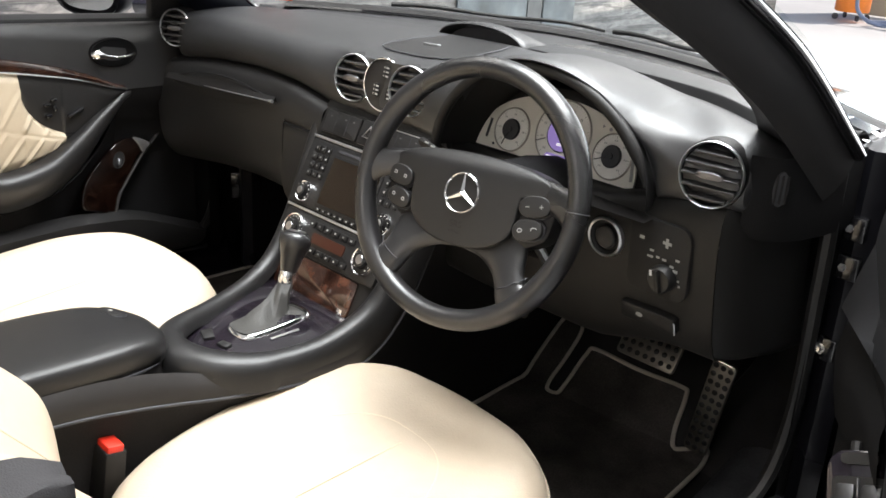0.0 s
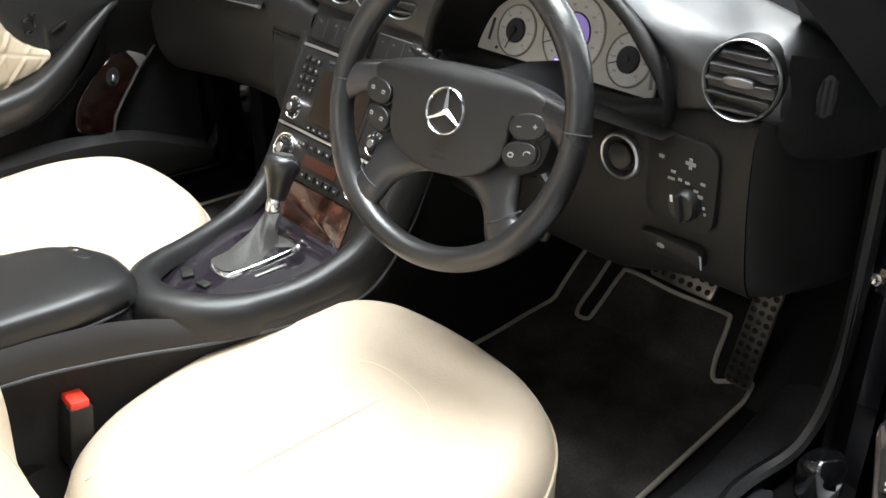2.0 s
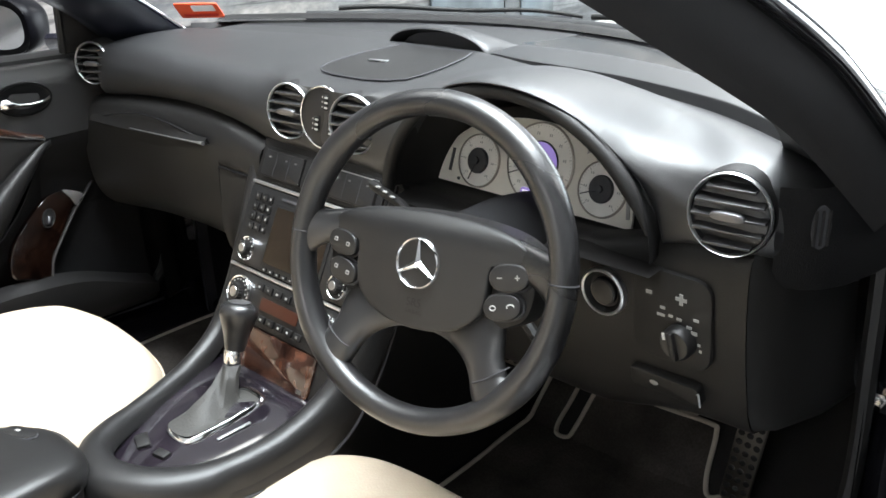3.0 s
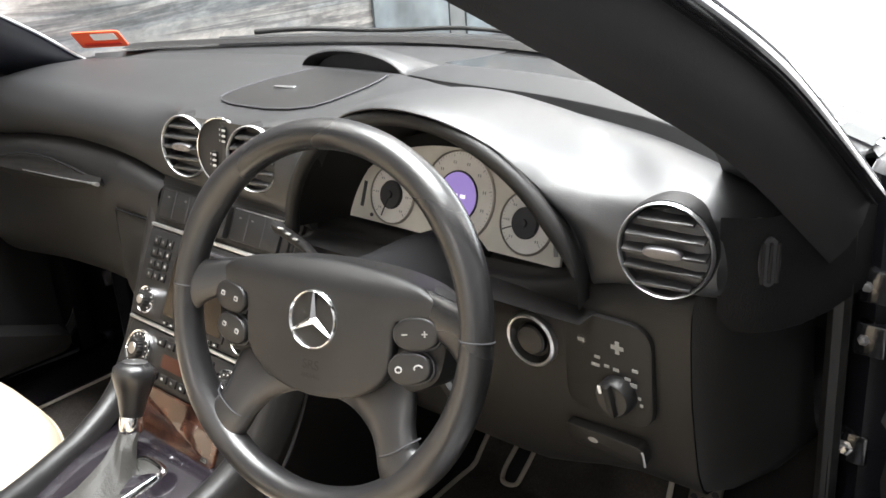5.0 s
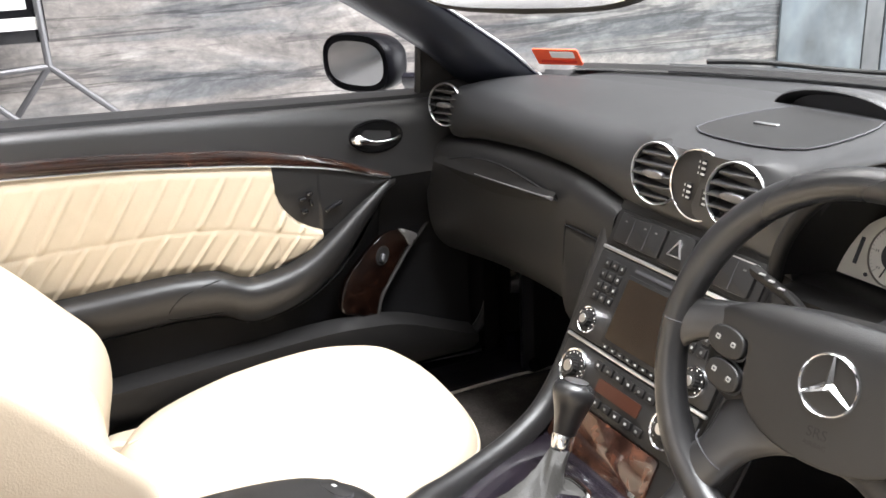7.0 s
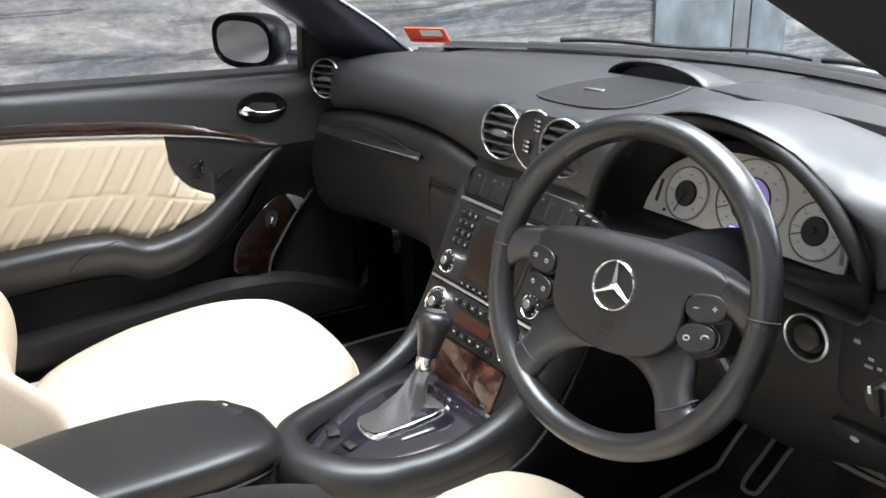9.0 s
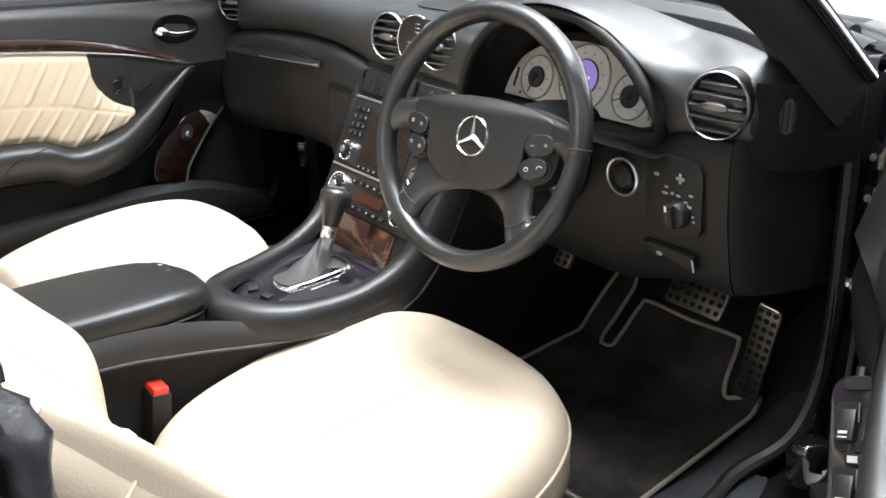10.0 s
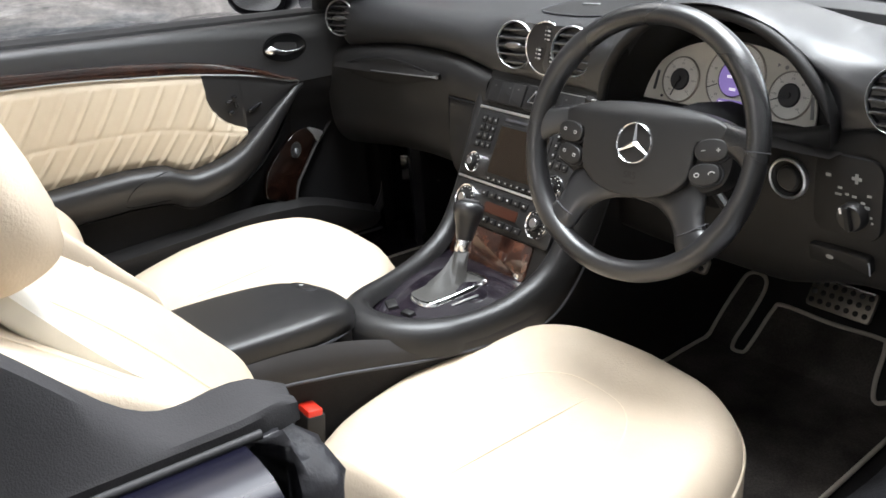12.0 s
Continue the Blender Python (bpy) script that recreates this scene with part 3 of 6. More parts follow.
part("scuttle", sheet([[V((x, wind_y(x) + a, 0.948 + b)) for a, b in ((-0.02, 0.004), (0.015, 0.006), (0.022, -0.002), (0.035, -0.001), (0.045, 0.004), (0.09, 0.001), (0.12, -0.008))] for x in [-0.7 + 1.4 * k / 20 for k in range(21)]]), GLOSS, body, "black scuttle panel")
for x0, x1 in ((-0.52, -0.02), (0.0, 0.40)):
    part("wiper_arm", tube([(x0 + (x1 - x0) * k / 10, wind_y(x0 + (x1 - x0) * k / 10) + 0.035, 0.968 + 0.003 * math.sin(k)) for k in range(11)], lambda t: 0.0055 - 0.002 * t, 12), SATIN, body)
# rear quarters with their belt caps
def quarter_part(name, bm, *rest):
    if s > 0:
        bm.transform(Matrix.Translation((0, 0.030, 0.008)))
    return part(name, bm, *rest)


for s in (-1, 1):
    rows = []
    for y in (-0.716, -0.75, -0.85, -1.2, -1.7, -2.0, -2.33):
        rows.append([V((s * x * (1 + 0.10 * (y + 1.8) if y < -1.8 else 1), y, z)) for x, z in ((0.77, 0.912), (0.784, 0.9195), (0.800, 0.920), (0.818, 0.918), (0.831, 0.911), (0.839, 0.900), (0.845, 0.885), (0.854, 0.86), (0.862, 0.80), (0.866, 0.6), (0.85, 0.35))])
    quarter_part("quarter_panel", sheet(rows), QUARTER, body, "dark blue-black painted rear quarter")
    rows = []
    CAP = [(-1.6, 1.065), (-1.0, 1.065), (-0.90, 1.055), (-0.85, 1.033), (-0.815, 1.0), (-0.79, 0.972), (-0.770, 0.950), (-0.752, 0.939), (-0.735, 0.937), (-0.712, 0.941), (-0.698, 0.943), (-0.686, 0.937), (-0.676, 0.926)]
    for y in [-1.6, -1.3, -1.05] + [-0.974 + 0.297 * k / 30 for k in range(31)]:
        zt = soft_table(CAP, y, 0.006)
        w = min(1.0, max(0.30, (-0.664 - y) / 0.05)) ** 0.5
        face = zt - 0.005
        rows.append([V((s * (0.762 + (x - 0.762) * w), y, z)) for x, z in ((0.730, 0.84), (0.731, zt - 0.050), (0.735, zt - 0.020), (0.742, zt - 0.005), (0.752, zt), (0.763, face), (0.771, face + (0.929 - face) * 0.45), (0.778, min(face, 0.931)), (0.7805, min(face, 0.928)), (0.7805, 0.914))])
    quarter_part("belt_cap", sheet(rows), PILLAR, body, "black plastic belt cap", 35)
    quarter_part("belt_seal", tube([(s * 0.782, y, 0.921) for y in (-0.705, -0.9, -1.2, -1.6)], 0.0028, 12), RUBBER, body)
    quarter_part("quarter_strip", tube([(s * 0.836, y, 0.908 + 0.01 * (-0.7 - y)) for y in (-0.718, -0.9, -1.2, -1.6)], 0.0036, 14), TUBE_METAL, body, "bright side strip")
    quarter_part("door_jamb", sheet([[V((s * x, y, z)) for x, y in ((0.70, -0.95), (0.708, -0.80), (0.725, -0.705), (0.770, -0.688), (0.800, -0.700), (0.828, -0.713), (0.845, -0.7195))] for z in (0.35, 0.5, 0.65, 0.8, 0.86, 0.908)]), GLOSS, body)
    rows = []
    for k, (z, y, w) in enumerate(((0.918, -0.692, 0.010), (0.908, -0.684, 0.018), (0.896, -0.676, 0.023), (0.88, -0.670, 0.026), (0.82, -0.672, 0.027), (0.75, -0.682, 0.030), (0.65, -0.695, 0.036), (0.5, -0.68, 0.034), (0.40, -0.64, 0.03))):
        rows.append([V((s * (0.773 + w * math.cos(t) * 0.9 + 0.004 * math.sin(5 * k)), y - 0.010 + w * 0.70 * math.sin(t) + 0.006 * math.sin(3 * t + 1.9 * k) + 0.003 * math.sin(7 * t - 2.3 * k), z)) for t in (2 * math.pi * j / 18 for j in range(18))])
    quarter_part("jamb_seal", capped([[a_.lerp(b_, u) for a_, b_ in zip(r1, r2)] for r1, r2 in zip(rows, rows[1:]) for u in (0, 0.33, 0.66)] + [rows[-1]]), GLOSSY_RUBBER, body, "creased black rubber seal", 70)
    st = quarter_part("door_striker", tube(curve([(s * 0.834, -0.718, 0.866), (s * 0.834, -0.706, 0.868), (s * 0.834, -0.706, 0.880), (s * 0.834, -0.718, 0.882)]), 0.0035, 8), CHROME, body, "bright steel door striker")
    quarter_part("striker_plate", box(0.012, 0.005, 0.030, 0.002, pose(s * 0.834, -0.7155, 0.874)), SILVER, st)
part("rear_bulkhead", box(1.5, 0.04, 0.65, 0.01, pose(0, -1.55, 0.6)), HARD, body)
part("rear_deck", sheet([[V((x * (1 + 0.10 * (y + 1.8) if y < -1.8 else 1), y + (0.26 * (abs(x) / 0.85) ** 2.6 if y < -2 else 0), z - 0.05 * (abs(x) / 0.85) ** 4)) for y, z in ((-1.5, 0.93), (-1.7, 0.985), (-2.1, 0.965), (-2.4, 0.93), (-2.56, 0.86), (-2.6, 0.70), (-2.56, 0.35))] for x in [-0.85 + 0.085 * k for k in range(21)]]), PAINT, body)
for s in (-1, 1):
    for y in (1.35, -1.36):
        w = part("road_wheel", lathe([(0.0, 0.0), (0.2, 0.0), (0.22, 0.02), (0.30, 0.03), (0.315, 0.0), (0.315, -0.18), (0.2, -0.2), (0, -0.2)], 40, pose(s * 0.83, y, 0.315, 0, s * 90, 0)), RUBBER, body, "black tyre")

# windscreen
screen = thing("windscreen", "clear laminated windscreen in its frame", "windscreen", (0, 0.81, 0.95))
rows = []
for k in range(11):
    t = k / 10
    row = []
    for j in range(21):
        x = (-0.70 + 1.40 * j / 20) * (1 - 0.19 * t)
        y0, y1 = wind_y(x) + 0.012, -0.35 - 0.05 * x * x
        row.append(V((x, y0 + (y1 - y0) * t + 0.012 * math.sin(math.pi * t), 0.955 + 0.43 * t + 0.045 * math.sin(math.pi * t) - 0.1 * x * x * t)))
    rows.append(row)
g = part("pane", sheet(rows), GLASS, screen, "clear glass")
g.visible_shadow = False
part("base_seal", tube(curve([rows[0][j] + V((0, -0.004, 0.0)) for j in range(2, 19, 2)], 3), 0.011, 12), RUBBER, screen, "black rubber seal")
# registration tag on the glass
tag = thing("windscreen_tag", "orange-red and white label inside the windscreen corner", "label", (-0.62, 0.44, 0.975))
tm = basis((-0.619, 0.414, 0.993), (0.8, 0.6, 0.0), (0.0, -0.83, 0.55))
part("card", prism(rrect(0.088, 0.052, 0.005), 0.002, tm), ORANGE, tag)
part("print", prism(rrect(0.045, 0.020, 0.002), 0.0012, tm @ pose(0.012, 0.010, 0.0021)), WHITE, tag, "white printed field")
part("print", prism(rrect(0.07, 0.008, 0.002), 0.0012, tm @ pose(0.0, -0.014, 0.0021)), RED, tag)
# inner mirror under the header
rear = thing("rear_view_mirror", "black rear-view mirror on a short stem", "mirror", (0.0, 0.0, 1.2))
rm = basis((0.0, -0.02, 1.176), (0.845, 0.535, 0.01), (0.05, 0.02, 1))
part("housing", prism(oval(0.135, 0.036, 36, 3.2), 0.03, rm @ pose(0, 0, -0.02), 0.008), HARD, rear)
part("mirror_glass", prism(oval(0.128, 0.030, 36, 3.2), 0.002, rm @ pose(0, 0, 0.0105)), MIRROR, rear, "mirror glass with an amber edge")
part("stem", tube([(0.0, 0.01, 1.2), (0.0, 0.0, 1.26), (0.0, -0.12, 1.325)], 0.011, 8), HARD, rear)


# ---- dashboard ----
HX, HZ, HA, HH = 0.364, 0.85, 0.197, 0.164  # arch over the instruments: centre, base, half width, height
CREASE = [(-0.78, 0.846), (-0.68, 0.858), (-0.55, 0.876), (-0.40, 0.886), (-0.28, 0.883), (-0.2, 0.873), (-0.13, 0.856), (0.1, 0.852), (0.16, 0.852), (0.2, 0.846), (0.49, 0.848), (0.545, 0.878), (0.66, 0.884), (0.78, 0.878)]


def arch(x):
    k = 1 - ((x - HX) / HA) ** 2
    return HZ + HH * math.sqrt(k) if k > 0 else 0.0


def swell(x):
    k = abs(x - HX) / 0.30
    return 0.5 + 0.5 * math.cos(math.pi * min(1, k))


PAD_TOP = [(-0.8, 0.960), (-0.2, 0.966), (0.1, 0.970), (0.30, 0.996), (0.50, 0.998), (0.58, 0.985), (0.634, 0.977), (0.70, 0.955)]
CREST = [(-0.8, 0.30), (-0.6, 0.40), (-0.3, 0.475), (0.0, 0.50), (0.07, 0.49), (0.15, 0.44), (0.25, 0.419), (0.335, 0.408), (0.42, 0.387), (0.507, 0.360), (0.575, 0.333), (0.65, 0.300), (0.72, 0.28)]
LEDGE_BACK = [(-0.70, 0.40), (-0.60, 0.52), (-0.3, 0.60), (0.0, 0.60), (0.10, 0.550), (0.20, 0.525), (0.30, 0.503), (0.39, 0.478), (0.475, 0.443), (0.60, 0.375), (0.66, 0.34), (0.72, 0.32)]
CREST_Z = [(-0.8, 0.962), (-0.2, 0.966), (0.05, 0.970), (0.15, 0.978), (0.30, 0.981), (0.58, 0.980), (0.634, 0.974), (0.70, 0.960)]


dash = thing("dashboard", "black soft-touch dashboard with four round chrome-ringed vents", "dashboard", (0, 0.4, 0.62))
xs = sorted({round(-0.745 + 1.465 * k / 96, 4) for k in range(97)} | {round(HX + HA * math.cos(math.pi * k / 40), 4) for k in range(41)})


def pad_row(x):
    """The section of the soft pad at x, from the windscreen over the crest and the brow down to the crease."""
    a, sw = arch(x), swell(x)
    cz = soft_table(CREASE, x, 0.02)
    bot = max(cz, a)
    side = max(0, abs(x) - 0.60) / 0.12
    drop = 0.026 * side**2 if x < 0 else 0.010 * side**2
    top = max(0.966 + 0.056 * sw, soft_table(PAD_TOP, x, 0.04)) - drop
    zc = min(top, soft_table(CREST_Z, x, 0.03)) - (drop if x < 0 else 0)
    lip = 0.215 - 0.035 * sw + 0.03 * max(0, (abs(x) - 0.66) / 0.06) ** 2 + 0.10 * max(0, (x - 0.668) / 0.05) ** 1.4
    wy = wind_y(x) - 0.005
    yc = max(min(soft_table(CREST, x, 0.03), wy - 0.11), lip + 0.055)
    w = min(1, max(0, (x - 0.045) / 0.045))
    w = w * w * (3 - 2 * w)
    ledge = zc - 0.011 + (0.014 + 0.010 * min(1, max(0, (x - 0.15) / 0.40))) * w
    yb = max(min(wy - 0.06, soft_table(LEDGE_BACK, x, 0.02)), yc + 0.022)
    bulge = min(1, sum(math.exp(-(((x - c) / 0.060) ** 2)) for c in (-0.682, -0.068, 0.004, 0.076, 0.636)))
    brow = min(0.275 - 0.046 * bulge, yc - 0.034)
    f = top - sum(max(soft_table(CREASE, x + d, 0.02), arch(x + d)) for d in (0.01 * k for k in range(-6, 7))) / 13
    u = min(1, max(0, (x - 0.29) / 0.27))
    r = u * u * (3 - 2 * u) * (1 - 0.8 * math.exp(-(((x - 0.66) / 0.10) ** 2)))
    pts = [V((x, wy, 0.950)), V((x, max(wy - 0.03, yb + 0.02), min(0.957 - 0.008 * w, ledge))), V((x, yb + 0.008, 0.962 * w + ledge * (1 - w))), V((x, yb + 0.003, ledge - 0.004)), V((x, yb - 0.003, ledge)), V((x, (yc + yb) / 2, ledge + 0.001)), V((x, yc + 0.007, ledge)), V((x, yc + 0.003, ledge - 0.003 * w)), V((x, yc + 0.002, zc - 0.003)), V((x, yc - 0.002, zc - 0.0015)), V((x, yc - 0.012, zc + 0.0012)), V((x, yc * 0.4 + brow * 0.6, zc + 0.7 * (top - zc) - 0.02 * r * f)), V((x, brow, top - 0.002 - 0.006 * (1 - sw) - 0.13 * r * f))]
    pts += [V((x, lip + 0.022 - 0.018 * bulge, max(top - (0.18 + 0.17 * r) * f, bot + 0.012))), V((x, lip, max(top - (0.45 + 0.13 * r) * f, bot + 0.009))), V((x, lip - 0.004, max(top - 0.75 * f, bot + 0.006))), V((x, lip + 0.004, bot + 0.003)), V((x, lip + 0.016, bot - 0.004))]
    return curve(pts, 3)


def pad_z(x, y):
    """Height of the pad's upper side at a place."""
    row = pad_row(x)
    for p, q in zip(row, row[1:]):
        if p.y >= y >= q.y:
            return q.z + (p.z - q.z) * (y - q.y) / max(1e-6, p.y - q.y)
    return row[0].z


pad = part("upper_pad", sheet([pad_row(x) for x in xs]), SOFT, dash, "black grained soft pad", 38)
band = []
for k in range(25):
    x = 0.055 + 0.60 * k / 24
    y0, y1 = soft_table(LEDGE_BACK, x, 0.02) + 0.014, wind_y(x) - 0.006
    band.append([V((x, y0 + (y1 - y0) * j / 6, 0.969 - 0.010 * j / 6 - 0.004 * math.sin(math.pi * j / 6))) for j in range(7)])
part("screen_base_band", sheet(band), GLOSS, dash, "glossy black band along the windscreen base")
part("defrost_grille", sheet([[V((x, wind_y(x) - a, 0.962 + b)) for a, b in ((0.02, 0.0), (0.035, 0.006), (0.055, 0.006), (0.07, 0.0))] for x in [-0.66 + 1.32 * k / 24 for k in range(25)]]), HARD, dash)
# tunnel from the arch to the instruments
rows = []
for d, sc, zz in ((0.185, 1.0, 0.0), (0.20, 0.985, 0.0), (0.24, 0.93, -0.004), (0.285, 0.87, -0.012), (0.31, 0.85, -0.016)):
    rows.append([V((HX - 0.006 * (d - 0.185) * 10 + HA * sc * math.cos(t), d, HZ + 0.008 + zz + HH * sc * math.sin(t))) for t in (math.pi * k / 40 for k in range(41))])
part("instrument_tunnel", sheet(rows), HARD, dash)
part("tunnel_floor", sheet([[V((HX + HA * x, 0.185 + 0.13 * y, HZ - 0.006 + 0.010 * y)) for y in (0, 0.3, 0.7, 1)] for x in (-1, -0.7, -0.35, 0, 0.35, 0.7, 1)]), HARD, dash)
part("hood_rim", tube([V((HX + HA * 1.01 * math.cos(t), 0.186, HZ - 0.004 + HH * 1.0 * math.sin(t))) for t in (math.pi * (0.085 + 0.9 * k / 44) for k in range(45))], lambda t: 0.0085 * min(1, 0.2 + 8 * t), 10), HARD, dash, "dark rounded hood rim", 70)
# instrument cluster
cl = basis((0.350, 0.270, 0.868), (1, 0, 0), (0, 0.30, 0.95))
half = [(-0.017 + 0.1535 * math.cos(math.pi * k / 40), -0.016 + 0.101 * math.sin(math.pi * k / 40) ** 0.85) for k in range(41)]
part("cluster_backing", prism([(-0.017 + (x + 0.017) * 1.16, -0.004 + (y + 0.004) * 1.16) for x, y in half], 0.004, cl @ pose(0, 0, -0.007)), HARD, dash)
cluster = part("instrument_panel", prism(half, 0.004, cl), DIAL, dash, "silver instrument panel with three round dials")


def marks(rows):
    """Short bars of (centre x, y, angle, length, width) laid on the panel, joined."""
    b = bmesh.new()
    for x, y, a, ln, w in rows:
        m = cl @ pose(x, y, 0.0062, 0, 0, a)
        b.faces.new([b.verts.new(m @ V((ln / 2 * i, w / 2 * j, 0))) for i, j in ((-1, -1), (1, -1), (1, 1), (-1, 1))])
    return b


for cx, cy, r, big in ((-0.102, 0.0195, 0.0335, 0), (-0.005, 0.0335, 0.0495, 1), (0.0895, 0.0215, 0.0325, 0)):
    part("dial", lathe([(0, 0.0), (r, 0.0), (r, 0.0018), (0, 0.0018)], 48, cl @ pose(cx, cy, 0.004)), DIAL_RING, cluster, "pale round dial")
    part("dial_ring", lathe([(r - 0.0010, 0.0058), (r - 0.0002, 0.0072), (r + 0.0010, 0.0066), (r + 0.0014, 0.004)], 48, cl @ pose(cx, cy, 0.0)), ALU, cluster, "thin dark ring")
    inner = 0.0275 if big else 0.0165
    n = 54 if big else 36
    bars = []
    for k in range(n + 1):
        a = 225 - 270 * k / n
        ln = 0.0042 if k % 6 == 0 else 0.0022
        q = r - 0.0018 - ln / 2
        bars.append((cx + q * math.cos(radians(a)), cy + q * math.sin(radians(a)), a, ln, 0.0007 if k % 6 == 0 else 0.0004))
    for k in range(0, n + 1, 6):
        a = radians(225 - 270 * k / n)
        q = (r + inner) / 2 - 0.0012
        for off in (-0.0014, 0.0014):
            bars.append((cx + q * math.cos(a) + off, cy + q * math.sin(a), 90, 0.0034 if big else 0.0026, 0.0013))
    tagged(part("dial_scale", marks(bars), DIAL_PRINT, cluster, "grey scale marks and figures", 0), kind="stuff")
    if big:
        part("display", lathe([(0, 0.0), (0.0265, 0.0), (0.0265, 0.0012), (0, 0.0012)], 40, cl @ pose(cx, cy, 0.0058)), DISPLAY, cluster, "lit violet display")
        for w, dx, dy in ((0.013, -0.006, 0.001), (0.007, 0.008, 0.001), (0.011, 0.001, -0.0165)):
            part("display_text", box(w, 0.0040, 0.0006, 0.0, cl @ pose(cx + dx, cy + dy, 0.0073)), DISPLAY_TEXT, cluster, "lit line of writing", 0)
        part("display_rim", lathe([(0.0265, 0.0012), (0.0275, 0.0020), (0.0285, 0.0)], 40, cl @ pose(cx, cy, 0.0058)), INK, cluster, "dark rim", 60)
        low_lcd = part("trip_display", prism(rrect(0.044, 0.0095, 0.0045), 0.0010, cl @ pose(cx + 0.001, cy - 0.0365, 0.0062)), DISPLAY, cluster, "lit violet trip display")
        for dx in (-0.013, 0.0, 0.012):
            part("display_text", box(0.009, 0.0035, 0.0004, 0, cl @ pose(cx + dx, cy - 0.0365, 0.0074)), DISPLAY_TEXT, low_lcd, "lit line of writing", 0)
        part("needle", box(0.0185, 0.0011, 0.0010, 0, cl @ pose(cx, cy, 0.0085, 0, 0, 204) @ pose(0.0385, 0, 0)), INK, cluster, "thin dark needle")
    else:
        part("dial_centre", lathe([(0, 0.0065), (0.004, 0.0065), (0.0045, 0.0045), (0.0155, 0.0040), (0.0165, 0.0025), (0.0165, 0.0)], 36, cl @ pose(cx, cy, 0.0058)), INK, cluster, "dark dial centre")
        part("needle", box(0.024, 0.0012, 0.0010, 0, cl @ pose(cx, cy, 0.0108, 0, 0, 252 if cx < 0 else 202) @ pose(0.0150, 0, 0)), INK, cluster, "thin dark needle")
part("gauge_slot", box(0.0045, 0.030, 0.001, 0, cl @ pose(-0.1485, 0.0135, 0.0046, 0, 0, -4)), INK, cluster, "dark narrow gauge")
part("gauge_slot", box(0.0045, 0.030, 0.001, 0, cl @ pose(0.1275, 0.0095, 0.0046, 0, 0, 12)), DIAL_PRINT, cluster, "grey narrow gauge")
part("warning_lamp", prism(oval(0.0032, 0.0030, 3), 0.0006, cl @ pose(0.061, 0.060, 0.0041)), DIAL_PRINT, cluster, "grey warning symbol", 0)
part("warning_lamp", prism(oval(0.0028, 0.0028, 16), 0.0006, cl @ pose(0.074, 0.058, 0.0041)), DIAL_PRINT, cluster, "grey warning symbol", 0)
part("warning_lamp", prism(oval(0.0026, 0.0022, 12), 0.0006, cl @ pose(-0.132, -0.009, 0.0041)), INK, cluster, "dark warning symbol", 0)


def lower_panel(name, x0, x1, prof, material, label="", top=None, n=14):
    """A stretch of the lower dashboard: the profile of (y, share of the height) from the crease down."""
    rows = []
    for k in range(n + 1):
        x = x0 + (x1 - x0) * k / n
        zt = top if top else soft_table(CREASE, x, 0.02) - 0.003
        rows.append(curve([V((x, y, zt + zb - 0.86)) for y, zb in prof], 3))
    return part(name, sheet(rows), material, dash, label, 60)


LOW_L = [(0.240, 0.86), (0.222, 0.855), (0.206, 0.84), (0.196, 0.80), (0.192, 0.74), (0.200, 0.68), (0.225, 0.640), (0.27, 0.622), (0.40, 0.620), (0.62, 0.66)]
glove = lower_panel("glovebox_door", -0.742, -0.2545, LOW_L, SATIN, "dark glovebox door with a lens-shaped grip")
rows = []
for k in range(9):
    x = -0.2515 + 0.1115 * k / 8
    cz = soft_table(CREASE, x, 0.02) - 0.003
    rows.append(curve([V((x, y, 0.8035 + (cz - 0.8035) * f)) for y, f in ((0.240, 1), (0.215, 0.95), (0.200, 0.75), (0.193, 0.3), (0.192, 0.04), (0.205, 0))], 3))
part("trim_panel", sheet(rows), SATIN, dash, "", 60)
LOW_M2 = [(0.205, 0.8032), (0.1925, 0.8022), (0.188, 0.75), (0.185, 0.70), (0.20, 0.65), (0.25, 0.62), (0.4, 0.6)]
rows = []
for k in range(9):
    x = -0.2515 + 0.115 * k / 8
    e = (k / 8) ** 2
    rows.append(curve([V((x, y - 0.05 * e * max(0, 0.80 - z) / 0.12, z)) for y, z in LOW_M2], 3))
part("trim_panel", sheet(rows), SATIN, dash, "", 60)
part("trim_joint", tube([V((-0.2530 + 0.1125 * k / 8, 0.1915, 0.8030)) for k in range(9)], 0.0016, 6), DULL, dash, "dark joint between the trim panels")
part("trim_joint", tube(curve([V((-0.2530, y, z)) for y, z in ((0.1915, 0.803), (0.1895, 0.76), (0.1895, 0.72), (0.1965, 0.675), (0.212, 0.648))], 4), 0.0013, 6), DULL, dash, "dark joint between the trim panels")
# lens-shaped grip of the glovebox
gx = lambda t: -0.69 + 0.41 * t
lens_hi = [V((gx(t), 0.193, 0.812 + 0.022 * t + 0.030 * math.sin(math.pi * t))) for t in [k / 20 for k in range(21)]]
lens_lo = [V((gx(t), 0.193, 0.812 + 0.022 * t - 0.022 * math.sin(math.pi * t))) for t in [k / 20 for k in range(21)]]
part("grip_recess", sheet([[p + V((0, 0.004, 0)) for p in lens_hi], [p * 0.5 + q * 0.5 + V((0, 0.0, 0.012)) for p, q in zip(lens_hi, lens_lo)], [p * 0.38 + q * 0.62 + V((0, -0.008, 0.001)) for p, q in zip(lens_hi, lens_lo)], [p * 0.36 + q * 0.64 + V((0, -0.0015, 0.0)) for p, q in zip(lens_hi, lens_lo)], [q + V((0, -0.001, 0)) for q in lens_lo]]), HARD, glove, "shaded grip recess")
part("grip_rim", tube(lens_hi, 0.0014, 6), DULL, glove, "dark joint of the grip")
